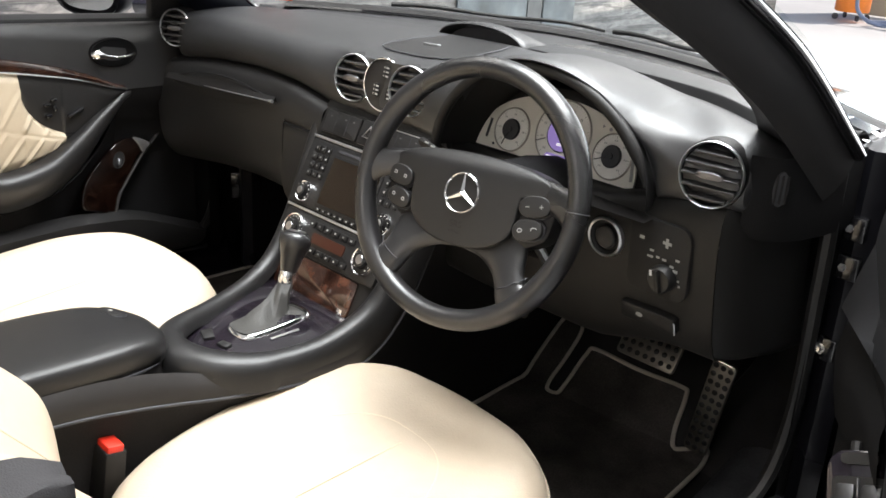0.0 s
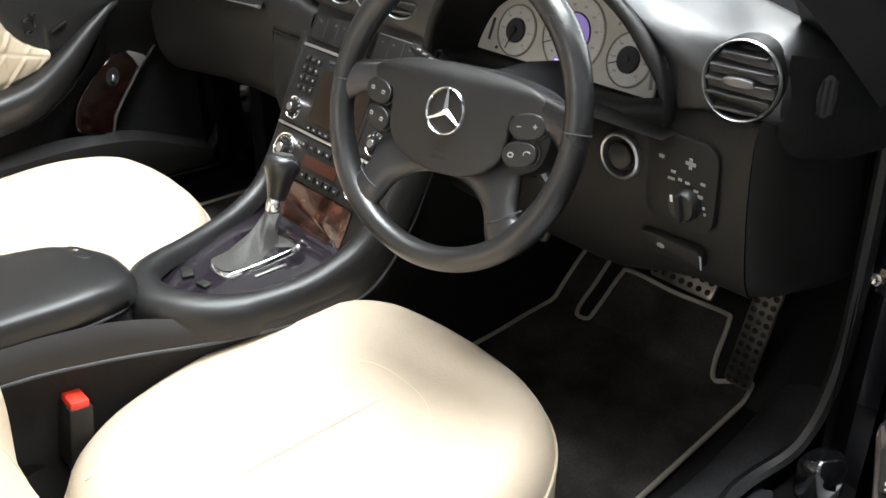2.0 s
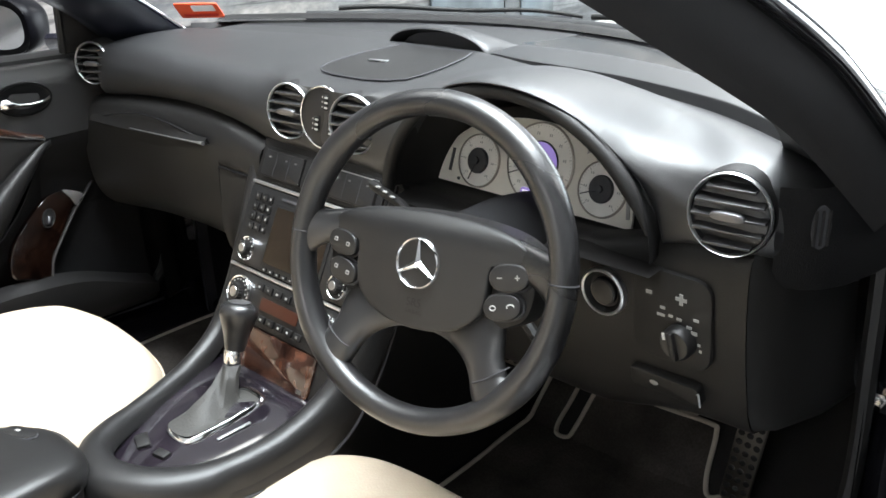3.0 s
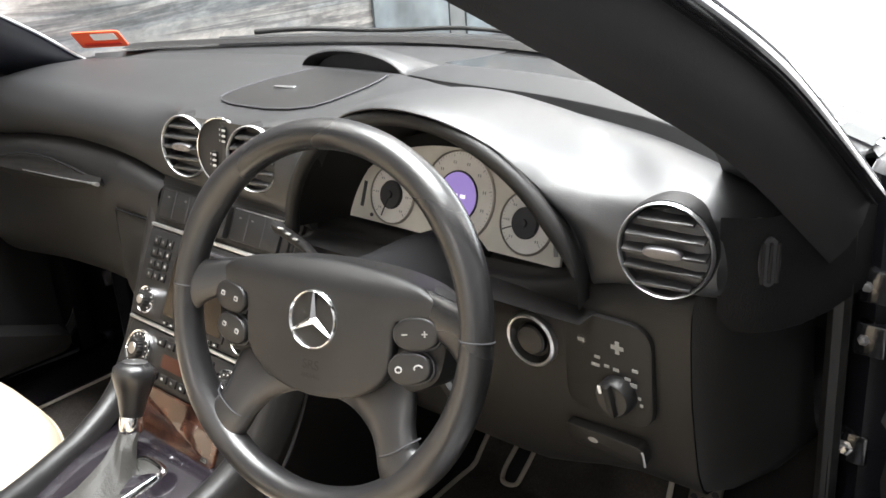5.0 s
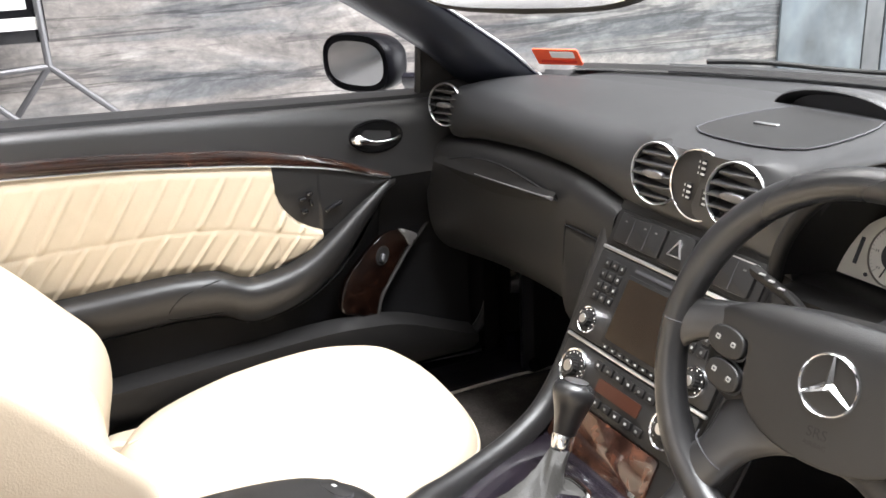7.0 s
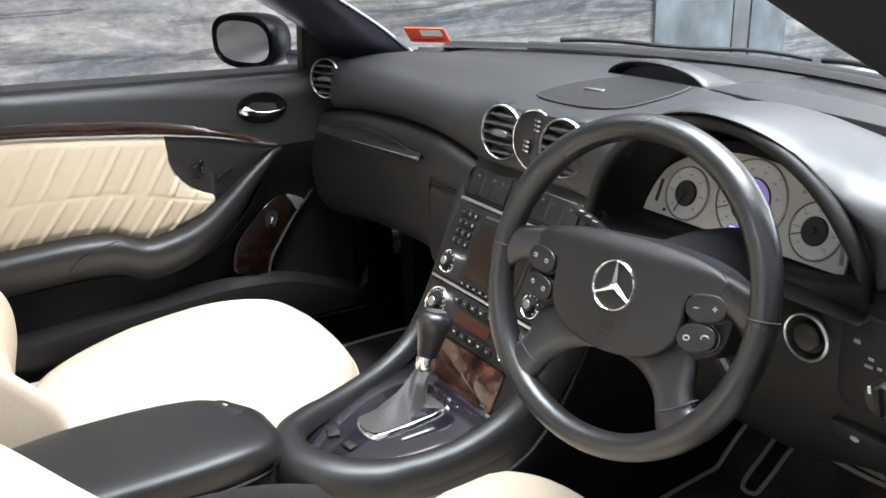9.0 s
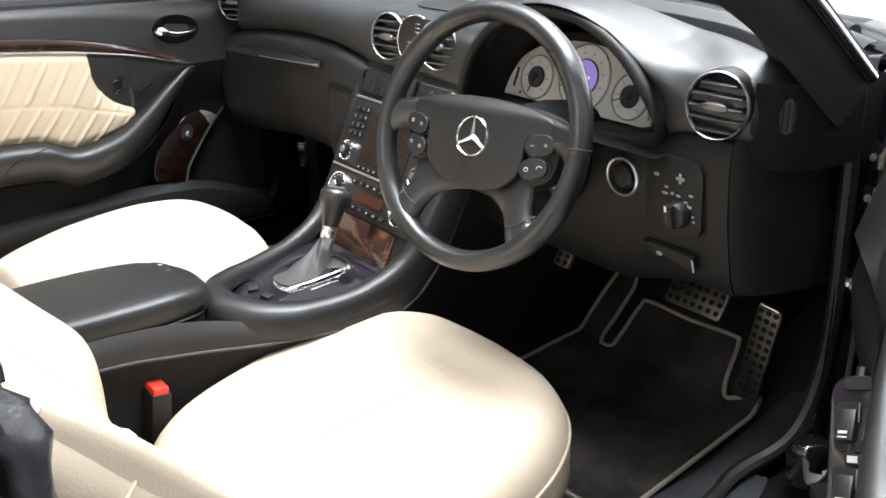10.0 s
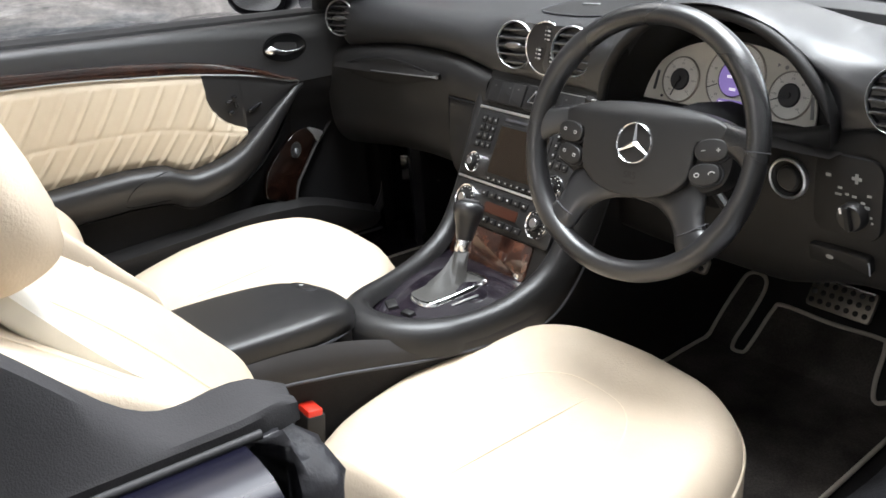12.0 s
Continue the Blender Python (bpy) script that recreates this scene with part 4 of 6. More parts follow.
part("grip_lip", tube([p * 0.4 + q * 0.6 + V((0, -0.008, 0.004)) for p, q in list(zip(lens_hi, lens_lo))[8:]], lambda t: 0.0007 + 0.0007 * t + 0.0020 * max(0, t - 0.9) / 0.1, 8), BRIGHT, glove, "thin bright lip")
# driver's side
LOW_R = [(0.25, 0.868), (0.228, 0.866), (0.216, 0.852), (0.214, 0.82), (0.220, 0.76), (0.232, 0.70), (0.246, 0.655), (0.275, 0.635), (0.40, 0.625), (0.62, 0.66)]
lower_panel("driver_panel", 0.14, 0.655, LOW_R, HARD, "dark panel under the instruments")
rows = []
for y, z in [(p.y, p.z + 0.022) for p in curve([V((0, y, z)) for y, z in LOW_R], 3)]:
    rows.append([V((0.655, y + 0.002, z)), V((0.672, y + 0.02, z)), V((0.69, y + 0.07, z)), V((0.70, y + 0.16, z))])
part("side_cover", sheet(rows), HARD, dash, "", 60)
for ex, ys in ((-0.744, (0.25, 0.3, 0.42, 0.5)), (0.719, (0.36, 0.42, 0.46, 0.5))):
    part("end_cap", sheet([[V((ex, y, z)) for z in (0.945, 0.90, 0.86)] for y in ys]), SOFT, dash)
part("corner_cover", sheet([[V((x, y + 0.02 * (z < 0.87), z)) for z in (0.955, 0.935, 0.90, 0.87, 0.845)] for x, y in ((0.672, 0.225), (0.690, 0.232), (0.705, 0.245), (0.718, 0.27), (0.728, 0.31), (0.738, 0.40))]), DULL, dash, "black corner cover", 60)
vs = part("side_demister", prism(oval(0.009, 0.022, 20), 0.003, basis((0.706, 0.2435, 0.918), (0.70, 0.71, 0), (0, -0.05, 1))), INK, dash)
for k in range(3):
    part("slat", box(0.003, 0.036, 0.003, 0.001, basis((0.7015 + 0.0045 * k, 0.2385 + 0.0045 * k, 0.918), (0.70, 0.71, 0), (0, -0.05, 1)) @ pose(0, 0, 0.004)), HARD, vs)


def vent(x, y, z, r, yaw, tilt=4):
    """A round air vent in a pod: bezel, chrome ring, slats and a tab."""
    m = basis((x, y, z), (math.cos(radians(yaw)), math.sin(radians(yaw)), 0), (0, math.sin(radians(tilt)), math.cos(radians(tilt))))
    o = part("air_vent", lathe([(r * 1.17, -0.04), (r * 1.155, -0.020), (r * 1.135, -0.008), (r * 1.105, -0.002), (r * 1.075, -0.003)], 44, m), HARD, dash, "round air vent")
    part("vent_throat", lathe([(r * 0.99, 0.0), (r * 0.97, -0.03), (0, -0.034)], 36, m), INK, o, "dark throat")
    part("vent_ring", lathe([(r * 1.085, -0.004), (r * 1.08, 0.0015), (r * 1.055, 0.003), (r * 1.02, 0.0015), (r * 1.0, -0.006)], 44, m), BRIGHT, o, "chrome ring")
    for k in range(5):
        h = (k - 2) * r * 0.36
        w = 2 * math.sqrt(max(0.0001, (r * 0.955) ** 2 - h * h))
        part("slat", box(w, 0.0035, 0.020, 0.0012, m @ pose(0, h, -0.008 + 0.004 * (1 - (h / r) ** 2), 18, 0, 0)), SLAT, o)
    part("vent_tab", prism(oval(r * 0.44, 0.0050, 24, 2.6), 0.006, m @ pose(0, 0, 0.002, 12), 0.0015), TAB, o, "bright adjusting tab")
    return m


vent(-0.682, 0.210, 0.918, 0.037, 24)
vent(0.632, 0.208, 0.923, 0.039, 8)
vent(-0.068, 0.2085, 0.919, 0.038, 11, 6)
vent(0.076, 0.2085, 0.922, 0.038, 11, 6)
# oval switch plate between the middle vents
vm = basis((0.005, 0.2130, 0.919), (math.cos(radians(11)), math.sin(radians(11)), 0), (0, 0.09, 1))
plate = part("vent_plate", prism(oval(0.041, 0.044, 36), 0.010, vm @ pose(0, 0, -0.012), 0.001), SATIN, dash, "round control plate between two vents")
part("plate_ring", tube([vm @ V((0.041 * math.cos(t), 0.044 * math.sin(t), -0.001)) for t in (2 * math.pi * k / 40 for k in range(40))], 0.0013, 8, True), CHROME, plate, "thin chrome ring")
for px, py in ((0.006, 0.022), (-0.013, -0.010), (0.012, -0.014)):
    wheel_ = part("thumb_wheel", box(0.008, 0.022, 0.006, 0.0015, vm @ pose(px, py, -0.001, 0, 0, -6)), HARD, plate)
    for k in range(3):
        for dx, w in ((-0.0062, 0.0036), (0.0022, 0.0056)):
            part("print", box(w, 0.0026, 0.001, 0, vm @ pose(px + dx + 0.0007 * k, py + 0.007 * (k - 1), 0.0022 if dx > 0 else -0.0016, 0, 0, -6)), PALE, wheel_, "pale scale print", 0)
# loudspeaker cover and sensor hood on top of the pad
COVER = [(0.266, -0.030, 0.040), (0.272, -0.062, 0.080), (0.285, -0.083, 0.104), (0.31, -0.093, 0.110), (0.35, -0.098, 0.105), (0.39, -0.100, 0.094), (0.43, -0.100, 0.078), (0.465, -0.098, 0.058)]
rows = [[V((x0 + (x1 - x0) * k / 14, y, pad_z(x0 + (x1 - x0) * k / 14, y) + 0.0022)) for k in range(15)] for y, x0, x1 in COVER]
part("speaker_cover", sheet(rows), SATIN, dash, "dark loudspeaker cover")
part("cover_joint", tube([r[0] for r in rows[::-1]] + rows[0][1:-1] + [r[-1] for r in rows], 0.0011, 6), INK, dash, "dark joint round the cover")
part("speaker_mark", box(0.034, 0.008, 0.002, 0.0008, pose(-0.028, 0.352, pad_z(-0.028, 0.352) + 0.0035, 0, 0, 14)), SILVER, dash, "small bright mark")
HC, HW = -0.045, 0.112
rows = []
for k in range(25):
    t = math.pi * k / 24
    rows.append([V((HC + HW * math.cos(t) * sc, y, 0.958 + h * math.sin(t) ** 0.85)) for y, sc, h in ((0.515, 0.90, 0.028), (0.495, 0.945, 0.034), (0.489, 0.975, 0.037), (0.490, 1.0, 0.039), (0.499, 1.03, 0.041), (0.525, 1.04, 0.038), (0.555, 1.03, 0.026), (0.59, 1.0, 0.008), (0.61, 0.98, -0.012))])
part("sensor_hood", sheet(rows), SOFT, dash, "black sensor hood", 60)
part("sensor_face", prism([(HW * 0.90 * math.cos(math.pi * k / 20), 0.030 * math.sin(math.pi * k / 20)) for k in range(21)], 0.003, basis((HC, 0.517, 0.957), (1, 0, 0), (0, 0.2, 1))), INK, dash, "dark sensor face")
# ignition ring, light switch panel and brake release
im = basis((0.487, 0.2125, 0.797), (1, 0.0, 0), (0, -0.04, 1))
ign = part("ignition_switch", lathe([(0.0, -0.002), (0.0195, -0.002), (0.0215, 0.001), (0.0245, 0.0035), (0.0250, 0.0)], 40, im), HARD, dash, "black ignition switch")
part("ignition_ring", lathe([(0.0243, 0.001), (0.0248, 0.0045), (0.0265, 0.0055), (0.0285, 0.0035), (0.0292, -0.012)], 44, im), BRIGHT, ign, "chrome ring")
part("start_button", lathe([(0, 0.0045), (0.0145, 0.004), (0.0165, 0.002), (0.017, -0.004)], 28, im), SATIN, ign)
sm = basis((0.5735, 0.2160, 0.791), (1, 0.0, 0), (0, -0.07, 0.9975))
lp = part("light_panel", prism(rrect(0.094, 0.108, 0.02), 0.006, sm @ pose(0, 0, -0.002), 0.002), HARD, dash, "black light switch panel")
knob = part("light_knob", lathe([(0.019, 0.0), (0.0185, 0.012), (0.016, 0.015), (0, 0.015)], 28, sm @ pose(0.012, -0.022, 0.003)), SATIN, lp, "rotary light switch")
part("knob_bar", box(0.007, 0.032, 0.012, 0.002, sm @ pose(0.012, -0.022, 0.018, 0, 0, 12)), HARD, knob)
part("knob_mark", box(0.003, 0.008, 0.001, 0, sm @ pose(0.0, -0.014, 0.0185, 0, 0, 12)), WHITE, knob, "white mark", 0)
for px, py, w, h in ((-0.027, 0.025, 0.007, 0.004), (0.012, 0.027, 0.004, 0.013), (0.012, 0.027, 0.013, 0.004), (-0.010, 0.011, 0.006, 0.003), (0.03, 0.008, 0.006, 0.003), (-0.012, 0.002, 0.009, 0.003), (0.0, 0.004, 0.005, 0.003), (0.010, 0.003, 0.006, 0.003), (0.022, -0.003, 0.006, 0.003), (0.028, -0.008, 0.007, 0.004), (0.034, -0.02, 0.003, 0.003), (0.036, -0.027, 0.003, 0.003), (-0.008, -0.027, 0.003, 0.003)):
    part("symbol", box(w, h, 0.0008, 0, sm @ pose(px, py, 0.0047)), ICON, lp, "pale printed symbol", 0)
for px, py in ((-0.027, 0.025), (0.012, 0.027)):
    part("push_button", lathe([(0.011, 0.0), (0.0105, 0.003), (0, 0.0034)], 20, sm @ pose(px, py, 0.0008)), SATIN, lp)
bm_ = basis((0.562, 0.229, 0.699), (1, 0.0, 0), (0, -0.28, 0.96))
br = part("brake_release", prism(rrect(0.088, 0.028, 0.006), 0.012, bm_ @ pose(0, 0, -0.007), 0.003), HARD, dash, "black parking brake release handle")
part("symbol", prism(oval(0.0055, 0.0035, 18), 0.0008, bm_ @ pose(-0.012, 0.002, 0.0052)), ICON, br, "pale brake symbol")
part("edge_line", tube([bm_ @ V(p) for p in ((0.0425, 0.009, 0.004), (0.0435, 0.006, 0.004), (0.0435, 0.0, 0.004), (0.0435, -0.011, 0.004))], 0.0012, 6), SILVER, br)

# ---- steering wheel ----
wheel = thing("steering_wheel", "black leather four-spoke steering wheel with chrome emblem", "steering wheel", (0.387, 0.032, 0.865), placed=False)
WT, WY = radians(17.9), radians(8.9)
WM = basis((0.3866, 0.0316, 0.8651), (math.cos(WY), math.sin(WY), 0), (-math.sin(WY) * math.sin(WT), math.cos(WY) * math.sin(WT), math.cos(WT))) @ pose(0, 0, 0, 0, 0, 1.5)
wheel.matrix_basis = WM
RR = 0.1645
ring = []
for k in range(120):
    t = 2 * math.pi * k / 120
    # the rim swells where the thumbs rest
    thick = 0.0142 + 0.0014 * math.exp(-((math.degrees(t) % 180 - 38) / 16) ** 2) + 0.0014 * math.exp(-((math.degrees(t) % 180 - 142) / 16) ** 2)
    c = V((RR * math.cos(t), RR * math.sin(t), 0.0))
    o = c.normalized()
    ring.append([c + o * thick * math.cos(a) + V((0, 0, thick * 1.10 * math.sin(a))) for a in (2 * math.pi * j / 18 for j in range(18))])
rim = part("rim", sheet(ring, cu=True, cv=True), WHEEL_LEATHER, wheel, "worn black leather rim")
for t in (3, 177, 218, 322):
    c = V((RR * math.cos(radians(t)), RR * math.sin(radians(t)), 0))
    part("rim_seam", tube([c + c.normalized() * 0.0141 * math.cos(a) + V((0, 0, 0.0156 * math.sin(a))) for a in (2 * math.pi * j / 18 for j in range(18))], 0.0008, 6, True), INK, rim, "dark seam")
# airbag cover, drawn in beside the buttons
out = [(0, 0.0535), (0.060, 0.0505), (0.100, 0.043), (0.121, 0.033), (0.1265, 0.024), (0.115, 0.0185), (0.092, 0.0165), (0.0845, 0.004), (0.0835, -0.018), (0.079, -0.038), (0.061, -0.0555), (0.034, -0.066), (0, -0.0695)]
out = out + [(-x, y) for x, y in out[-2:0:-1]]
out = [(p.x, p.y) for p in curve([V((x, y, 0)) for x, y in out], 5, True)]


def cover_z(x, y):
    """Height of the gently domed cover, whose upper edge rolls away from the driver."""
    return 0.0065 - 0.55 * x * x - 0.5 * y * y - 9.0 * max(0, y - 0.028) ** 2 - 0.35 * max(0, y - 0.036)


rows = []
for sc, h in ((0.985, -0.045), (0.995, -0.012), (1.0, -0.0045), (0.994, -0.0018), (0.982, -0.0004), (0.96, 0.0), (0.88, 0.0), (0.75, 0.0), (0.6, 0.0), (0.4, 0.0), (0.2, 0.0), (0.02, 0.0)):
    rows.append([V((x * sc, -0.008 + (y + 0.008) * sc, h + cover_z(x * sc, -0.008 + (y + 0.008) * sc))) for x, y in out])
part("airbag_cover", capped(rows), SATIN, wheel, "smooth black airbag cover", 50)
# dark pan behind the cover and the buttons
pan = [(0, 0.050), (0.09, 0.044), (0.124, 0.030), (0.131, 0.006), (0.127, -0.030), (0.108, -0.046), (0.070, -0.058), (0, -0.068)]
pan = [(p.x, p.y) for p in curve([V((x, y, 0)) for x, y in pan + [(-x, y) for x, y in pan[-2:0:-1]]], 4, True)]
part("hub_pan", prism(pan, 0.030, pose(0, 0, -0.0385), 0.004), HARD, wheel, "black hub pan")


def limb(line, name, material):
    """A flattened spoke along rows of (x, y, z, half width, half depth)."""
    pts = curve([V(p[:3]) for p in line], 6)
    wid = curve([V((p[3], p[4], 0)) for p in line], 6)
    rows = []
    for i, p in enumerate(pts):
        d = pts[min(i + 1, len(pts) - 1)] - pts[max(i - 1, 0)]
        side = V((-d.y, d.x, 0)).normalized()
        rows.append([p + side * wid[i].x * math.copysign(abs(math.cos(a)) ** 0.8, math.cos(a)) + V((0, 0, wid[i].y * math.sin(a))) for a in (2 * math.pi * j / 20 for j in range(20))])
    return part(name, capped(rows), material, wheel, "", 60)


def wing(outer, inner, name):
    """A spoke that spreads into the hub: rows between two edge lines of (x, y), each with its height and half depth."""
    a_, b_ = curve([V((x, y, z)) for x, y, z, t in outer], 6), curve([V((x, y, z)) for x, y, z, t in inner], 6)
    th = curve([V((t, 0, 0)) for x, y, z, t in outer], 6)
    rows = []
    for p, q, t in zip(a_, b_, th):
        mid, half = (p + q) / 2, (p - q) / 2
        rows.append([mid + half * math.copysign(abs(math.cos(w)) ** 0.75, math.cos(w)) + V((0, 0, t.x * math.sin(w))) for w in (2 * math.pi * k / 22 for k in range(22))])
    return part(name, capped(rows), WHEEL_LEATHER, wheel, "", 60)


for s in (-1, 1):
    wing([(s * x, y, z, t) for x, y, z, t in ((0.086, -0.026, -0.018, 0.008), (0.0985, -0.042, -0.015, 0.010), (0.1040, -0.060, -0.011, 0.0112), (0.1070, -0.078, -0.007, 0.0118), (0.1155, -0.093, -0.003, 0.0122), (0.1300, -0.100, 0.0, 0.0120))],
         [(s * x, y, z, t) for x, y, z, t in ((-0.002, -0.0700, -0.018, 0), (0.0330, -0.0752, -0.015, 0), (0.0575, -0.0880, -0.011, 0), (0.0705, -0.1030, -0.007, 0), (0.0780, -0.1190, -0.003, 0), (0.0880, -0.1370, 0.0, 0))], "lower_spoke")
    cut = [V((s * x, y, z)) for x, y, z in ((0.0745, -0.109, -0.005), (0.083, -0.1055, 0.0062), (0.097, -0.0985, 0.0075), (0.110, -0.089, 0.0055), (0.1165, -0.0835, -0.004))]
    part("spoke_seam", tube(curve(cut, 5), 0.0009, 6), INK, wheel, "dark seam")
    limb([(s * 0.100, 0.022, -0.012, 0.020, 0.0075), (s * 0.122, 0.020, -0.008, 0.0185, 0.008), (s * 0.140, 0.016, -0.004, 0.0195, 0.009), (s * 0.154, 0.012, -0.001, 0.024, 0.010), (s * 0.163, 0.009, 0.0, 0.030, 0.009)], "side_spoke", WHEEL_LEATHER)
    for bx, py, w, h, roll in ((0.1055, 0.0040, 0.0215, 0.0140, 10), (0.1020, -0.0260, 0.0205, 0.0135, 14)):
        bp = pose(s * bx, py, -0.0035, 0, s * 6, s * roll)
        part("button_gap", prism(oval(w + 0.0016, h + 0.0016, 34, 2.3), 0.003, bp @ pose(0, 0, -0.0025)), INK, wheel, "dark gap")
        b = part("button_pad", prism(oval(w, h, 34, 2.3), 0.0065, bp, 0.002, 3), SATIN, wheel, "oval control button")
        for dx in (-0.0095, 0.0095):
            if s > 0 and py > 0:
                part("symbol", box(0.0052, 0.0012, 0.0006, 0, bp @ pose(dx, 0, 0.0067)), ICON, b, "pale symbol", 0)
                if dx > 0:
                    part("symbol", box(0.0012, 0.0052, 0.0006, 0, bp @ pose(dx, 0, 0.0067)), ICON, b, "pale symbol", 0)
            elif s > 0:
                part("symbol", tube([bp @ V((dx + 0.0030 * math.cos(a) * (1.0 if dx < 0 else 1.3), 0.0024 * math.sin(a), 0.0067)) for a in (2 * math.pi * q / 12 for q in range(12))][: 12 if dx < 0 else 8], 0.0007, 6, dx < 0), PALE, b, "pale telephone symbol", 0)
            else:
                part("symbol", prism(rrect(0.0052, 0.0046, 0.0010, 2), 0.0006, bp @ pose(dx, 0.001, 0.0066)), ICON, b, "pale symbol", 0)
                part("symbol", prism(rrect(0.0026, 0.0020, 0.0004, 2), 0.0003, bp @ pose(dx, 0.001, 0.0071)), INK, b, "dark field of the symbol", 0)
em = part("emblem_ring", lathe([(0.0238, 0.0060), (0.0244, 0.0088), (0.0255, 0.0098), (0.0266, 0.0088), (0.0272, 0.0060)], 48), CHROME, wheel, "chrome ring emblem")
for k in range(3):
    a = radians(90 + 120 * k)
    b = bmesh.new()
    tip, l_, r_ = V((0.0244 * math.cos(a), 0.0244 * math.sin(a), 0.0083)), V((0.0042 * math.cos(a + 1.05), 0.0042 * math.sin(a + 1.05), 0.0072)), V((0.0042 * math.cos(a - 1.05), 0.0042 * math.sin(a - 1.05), 0.0072))
    side = V((-0.0011 * math.sin(a), 0.0011 * math.cos(a), 0))
    vs_ = [b.verts.new(p) for p in (tip + side, l_, V((0, 0, 0.0112)), r_, tip - side, tip + V((0, 0, 0.0012)))]
    b.faces.new((vs_[0], vs_[1], vs_[2], vs_[5]))
    b.faces.new((vs_[5], vs_[2], vs_[3], vs_[4]))
    part("emblem_point", b, CHROME, em, "", 0)
letters("airbag_text", "SRS", 0.0125, HARD, wheel, pose(0.0, -0.0415, 0.0052))
letters("airbag_text", "AIRBAG", 0.0062, HARD, wheel, pose(0.0, -0.0515, 0.0047))

column = thing("steering_column", "black steering column shroud with two control stalks", "steering column", (0.378, 0.12, 0.82))
cd = -WM.col[2].to_3d()
c0 = WM.translation
rows = []
for d, r1, r2 in ((0.03, 0.045, 0.04), (0.05, 0.055, 0.05), (0.10, 0.058, 0.055), (0.16, 0.066, 0.07), (0.24, 0.07, 0.08)):
    c = c0 + cd * d
    rows.append([c + WM.col[0].to_3d() * r1 * math.cos(a) + WM.col[1].to_3d() * r2 * math.sin(a) for a in (2 * math.pi * j / 24 for j in range(24))])
part("shroud", capped(rows), DULL, column, "", 60)
st = part("control_stalk", tube([(0.345, 0.115, 0.832), (0.27, 0.145, 0.842), (0.215, 0.165, 0.85), (0.142, 0.183, 0.856)], lambda t: 0.007 + 0.006 * max(0, t - 0.45), 10, flat=0.7), HARD, column, "black control stalk")
for t in (0.2, 0.45, 0.7):
    part("symbol", box(0.008, 0.003, 0.0016, 0, pose(0.215 - 0.073 * t, 0.158 + 0.018 * t, 0.858 + 0.006 * t)), ICON, st, "pale symbol", 0)
part("control_stalk", tube([(0.345, 0.09, 0.80), (0.27, 0.12, 0.80), (0.225, 0.13, 0.803)], lambda t: 0.006 + 0.003 * t, 10), HARD, column, "short black stalk")
part("adjust_lever", tube([(0.42, 0.13, 0.80), (0.47, 0.12, 0.765)], 0.007, 8), HARD, column)


# ---- centre console ----
A0, DN, NN = V((0, 0.216, 0.862)), V((0, -0.45, -0.893)), V((0, -0.893, 0.45))


def stack(u, w, d=0.0, roll=0):
    """A pose on the sloping middle stack: u across, w down from its top, d proud of it."""
    return basis(A0 + V((u, 0, 0)) + DN * w + NN * d, (1, 0, 0), -DN) @ pose(0, 0, 0, 0, 0, roll)


console = thing("centre_console", "black centre console with radio, climate panel, walnut trim and gear lever", "console", (0, 0.0, 0.27))
rows = []
for w, hx in ((-0.01, 0.150), (0.06, 0.149), (0.14, 0.145), (0.22, 0.140), (0.30, 0.136), (0.345, 0.135)):
    c = A0 + DN * w
    rows.append([c + V((sx * hx, 0, 0)) + NN * d for sx, d in ((-1, -0.10), (-1, -0.006), (-0.965, 0.0), (0.965, 0.0), (1, -0.006), (1, -0.10))])
part("stack_body", sheet(rows), HARD, console)
# upper switch row
def ring_knob(parent, m, r, cap, dots, name, label):
    """A round control: thin bright ring, dark face with a circle of printed dots, ribbed cap."""
    face = part(name, lathe([(r, 0.0), (r, 0.0055), (r * 0.94, 0.0065), (0, 0.0065)], 40, m), HARD, parent, label)
    part("knob_ring", lathe([(r * 1.02, 0.0), (r * 1.02, 0.0058), (r * 0.97, 0.0078), (r * 0.90, 0.0066)], 40, m), CHROME, face, "thin chrome ring")
    for k in range(dots):
        a = radians(225 - 270 * k / (dots - 1))
        part("print", box(0.0016, 0.0016, 0.0004, 0, m @ pose(r * 0.76 * math.cos(a), r * 0.76 * math.sin(a), 0.0067)), WHITE, face, "pale dot", 0)
    outline = [(cap * (1 + 0.05 * math.cos(18 * t)) * math.cos(t), cap * (1 + 0.05 * math.cos(18 * t)) * math.sin(t)) for t in (2 * math.pi * q / 108 for q in range(108))]
    part("knob_cap", prism(outline, 0.009, m @ pose(0, 0, 0.006), 0.0012), SATIN, face, "ribbed black cap")
    part("knob_disc", lathe([(cap * 0.62, 0.0150), (cap * 0.58, 0.0158), (0, 0.0158)], 24, m), SILVER, face, "small bright disc")
    return face


sp = part("switch_panel", prism(rrect(0.280, 0.050, 0.006), 0.003, stack(0, 0.034), 0.001), HARD, console, "dark switch row")
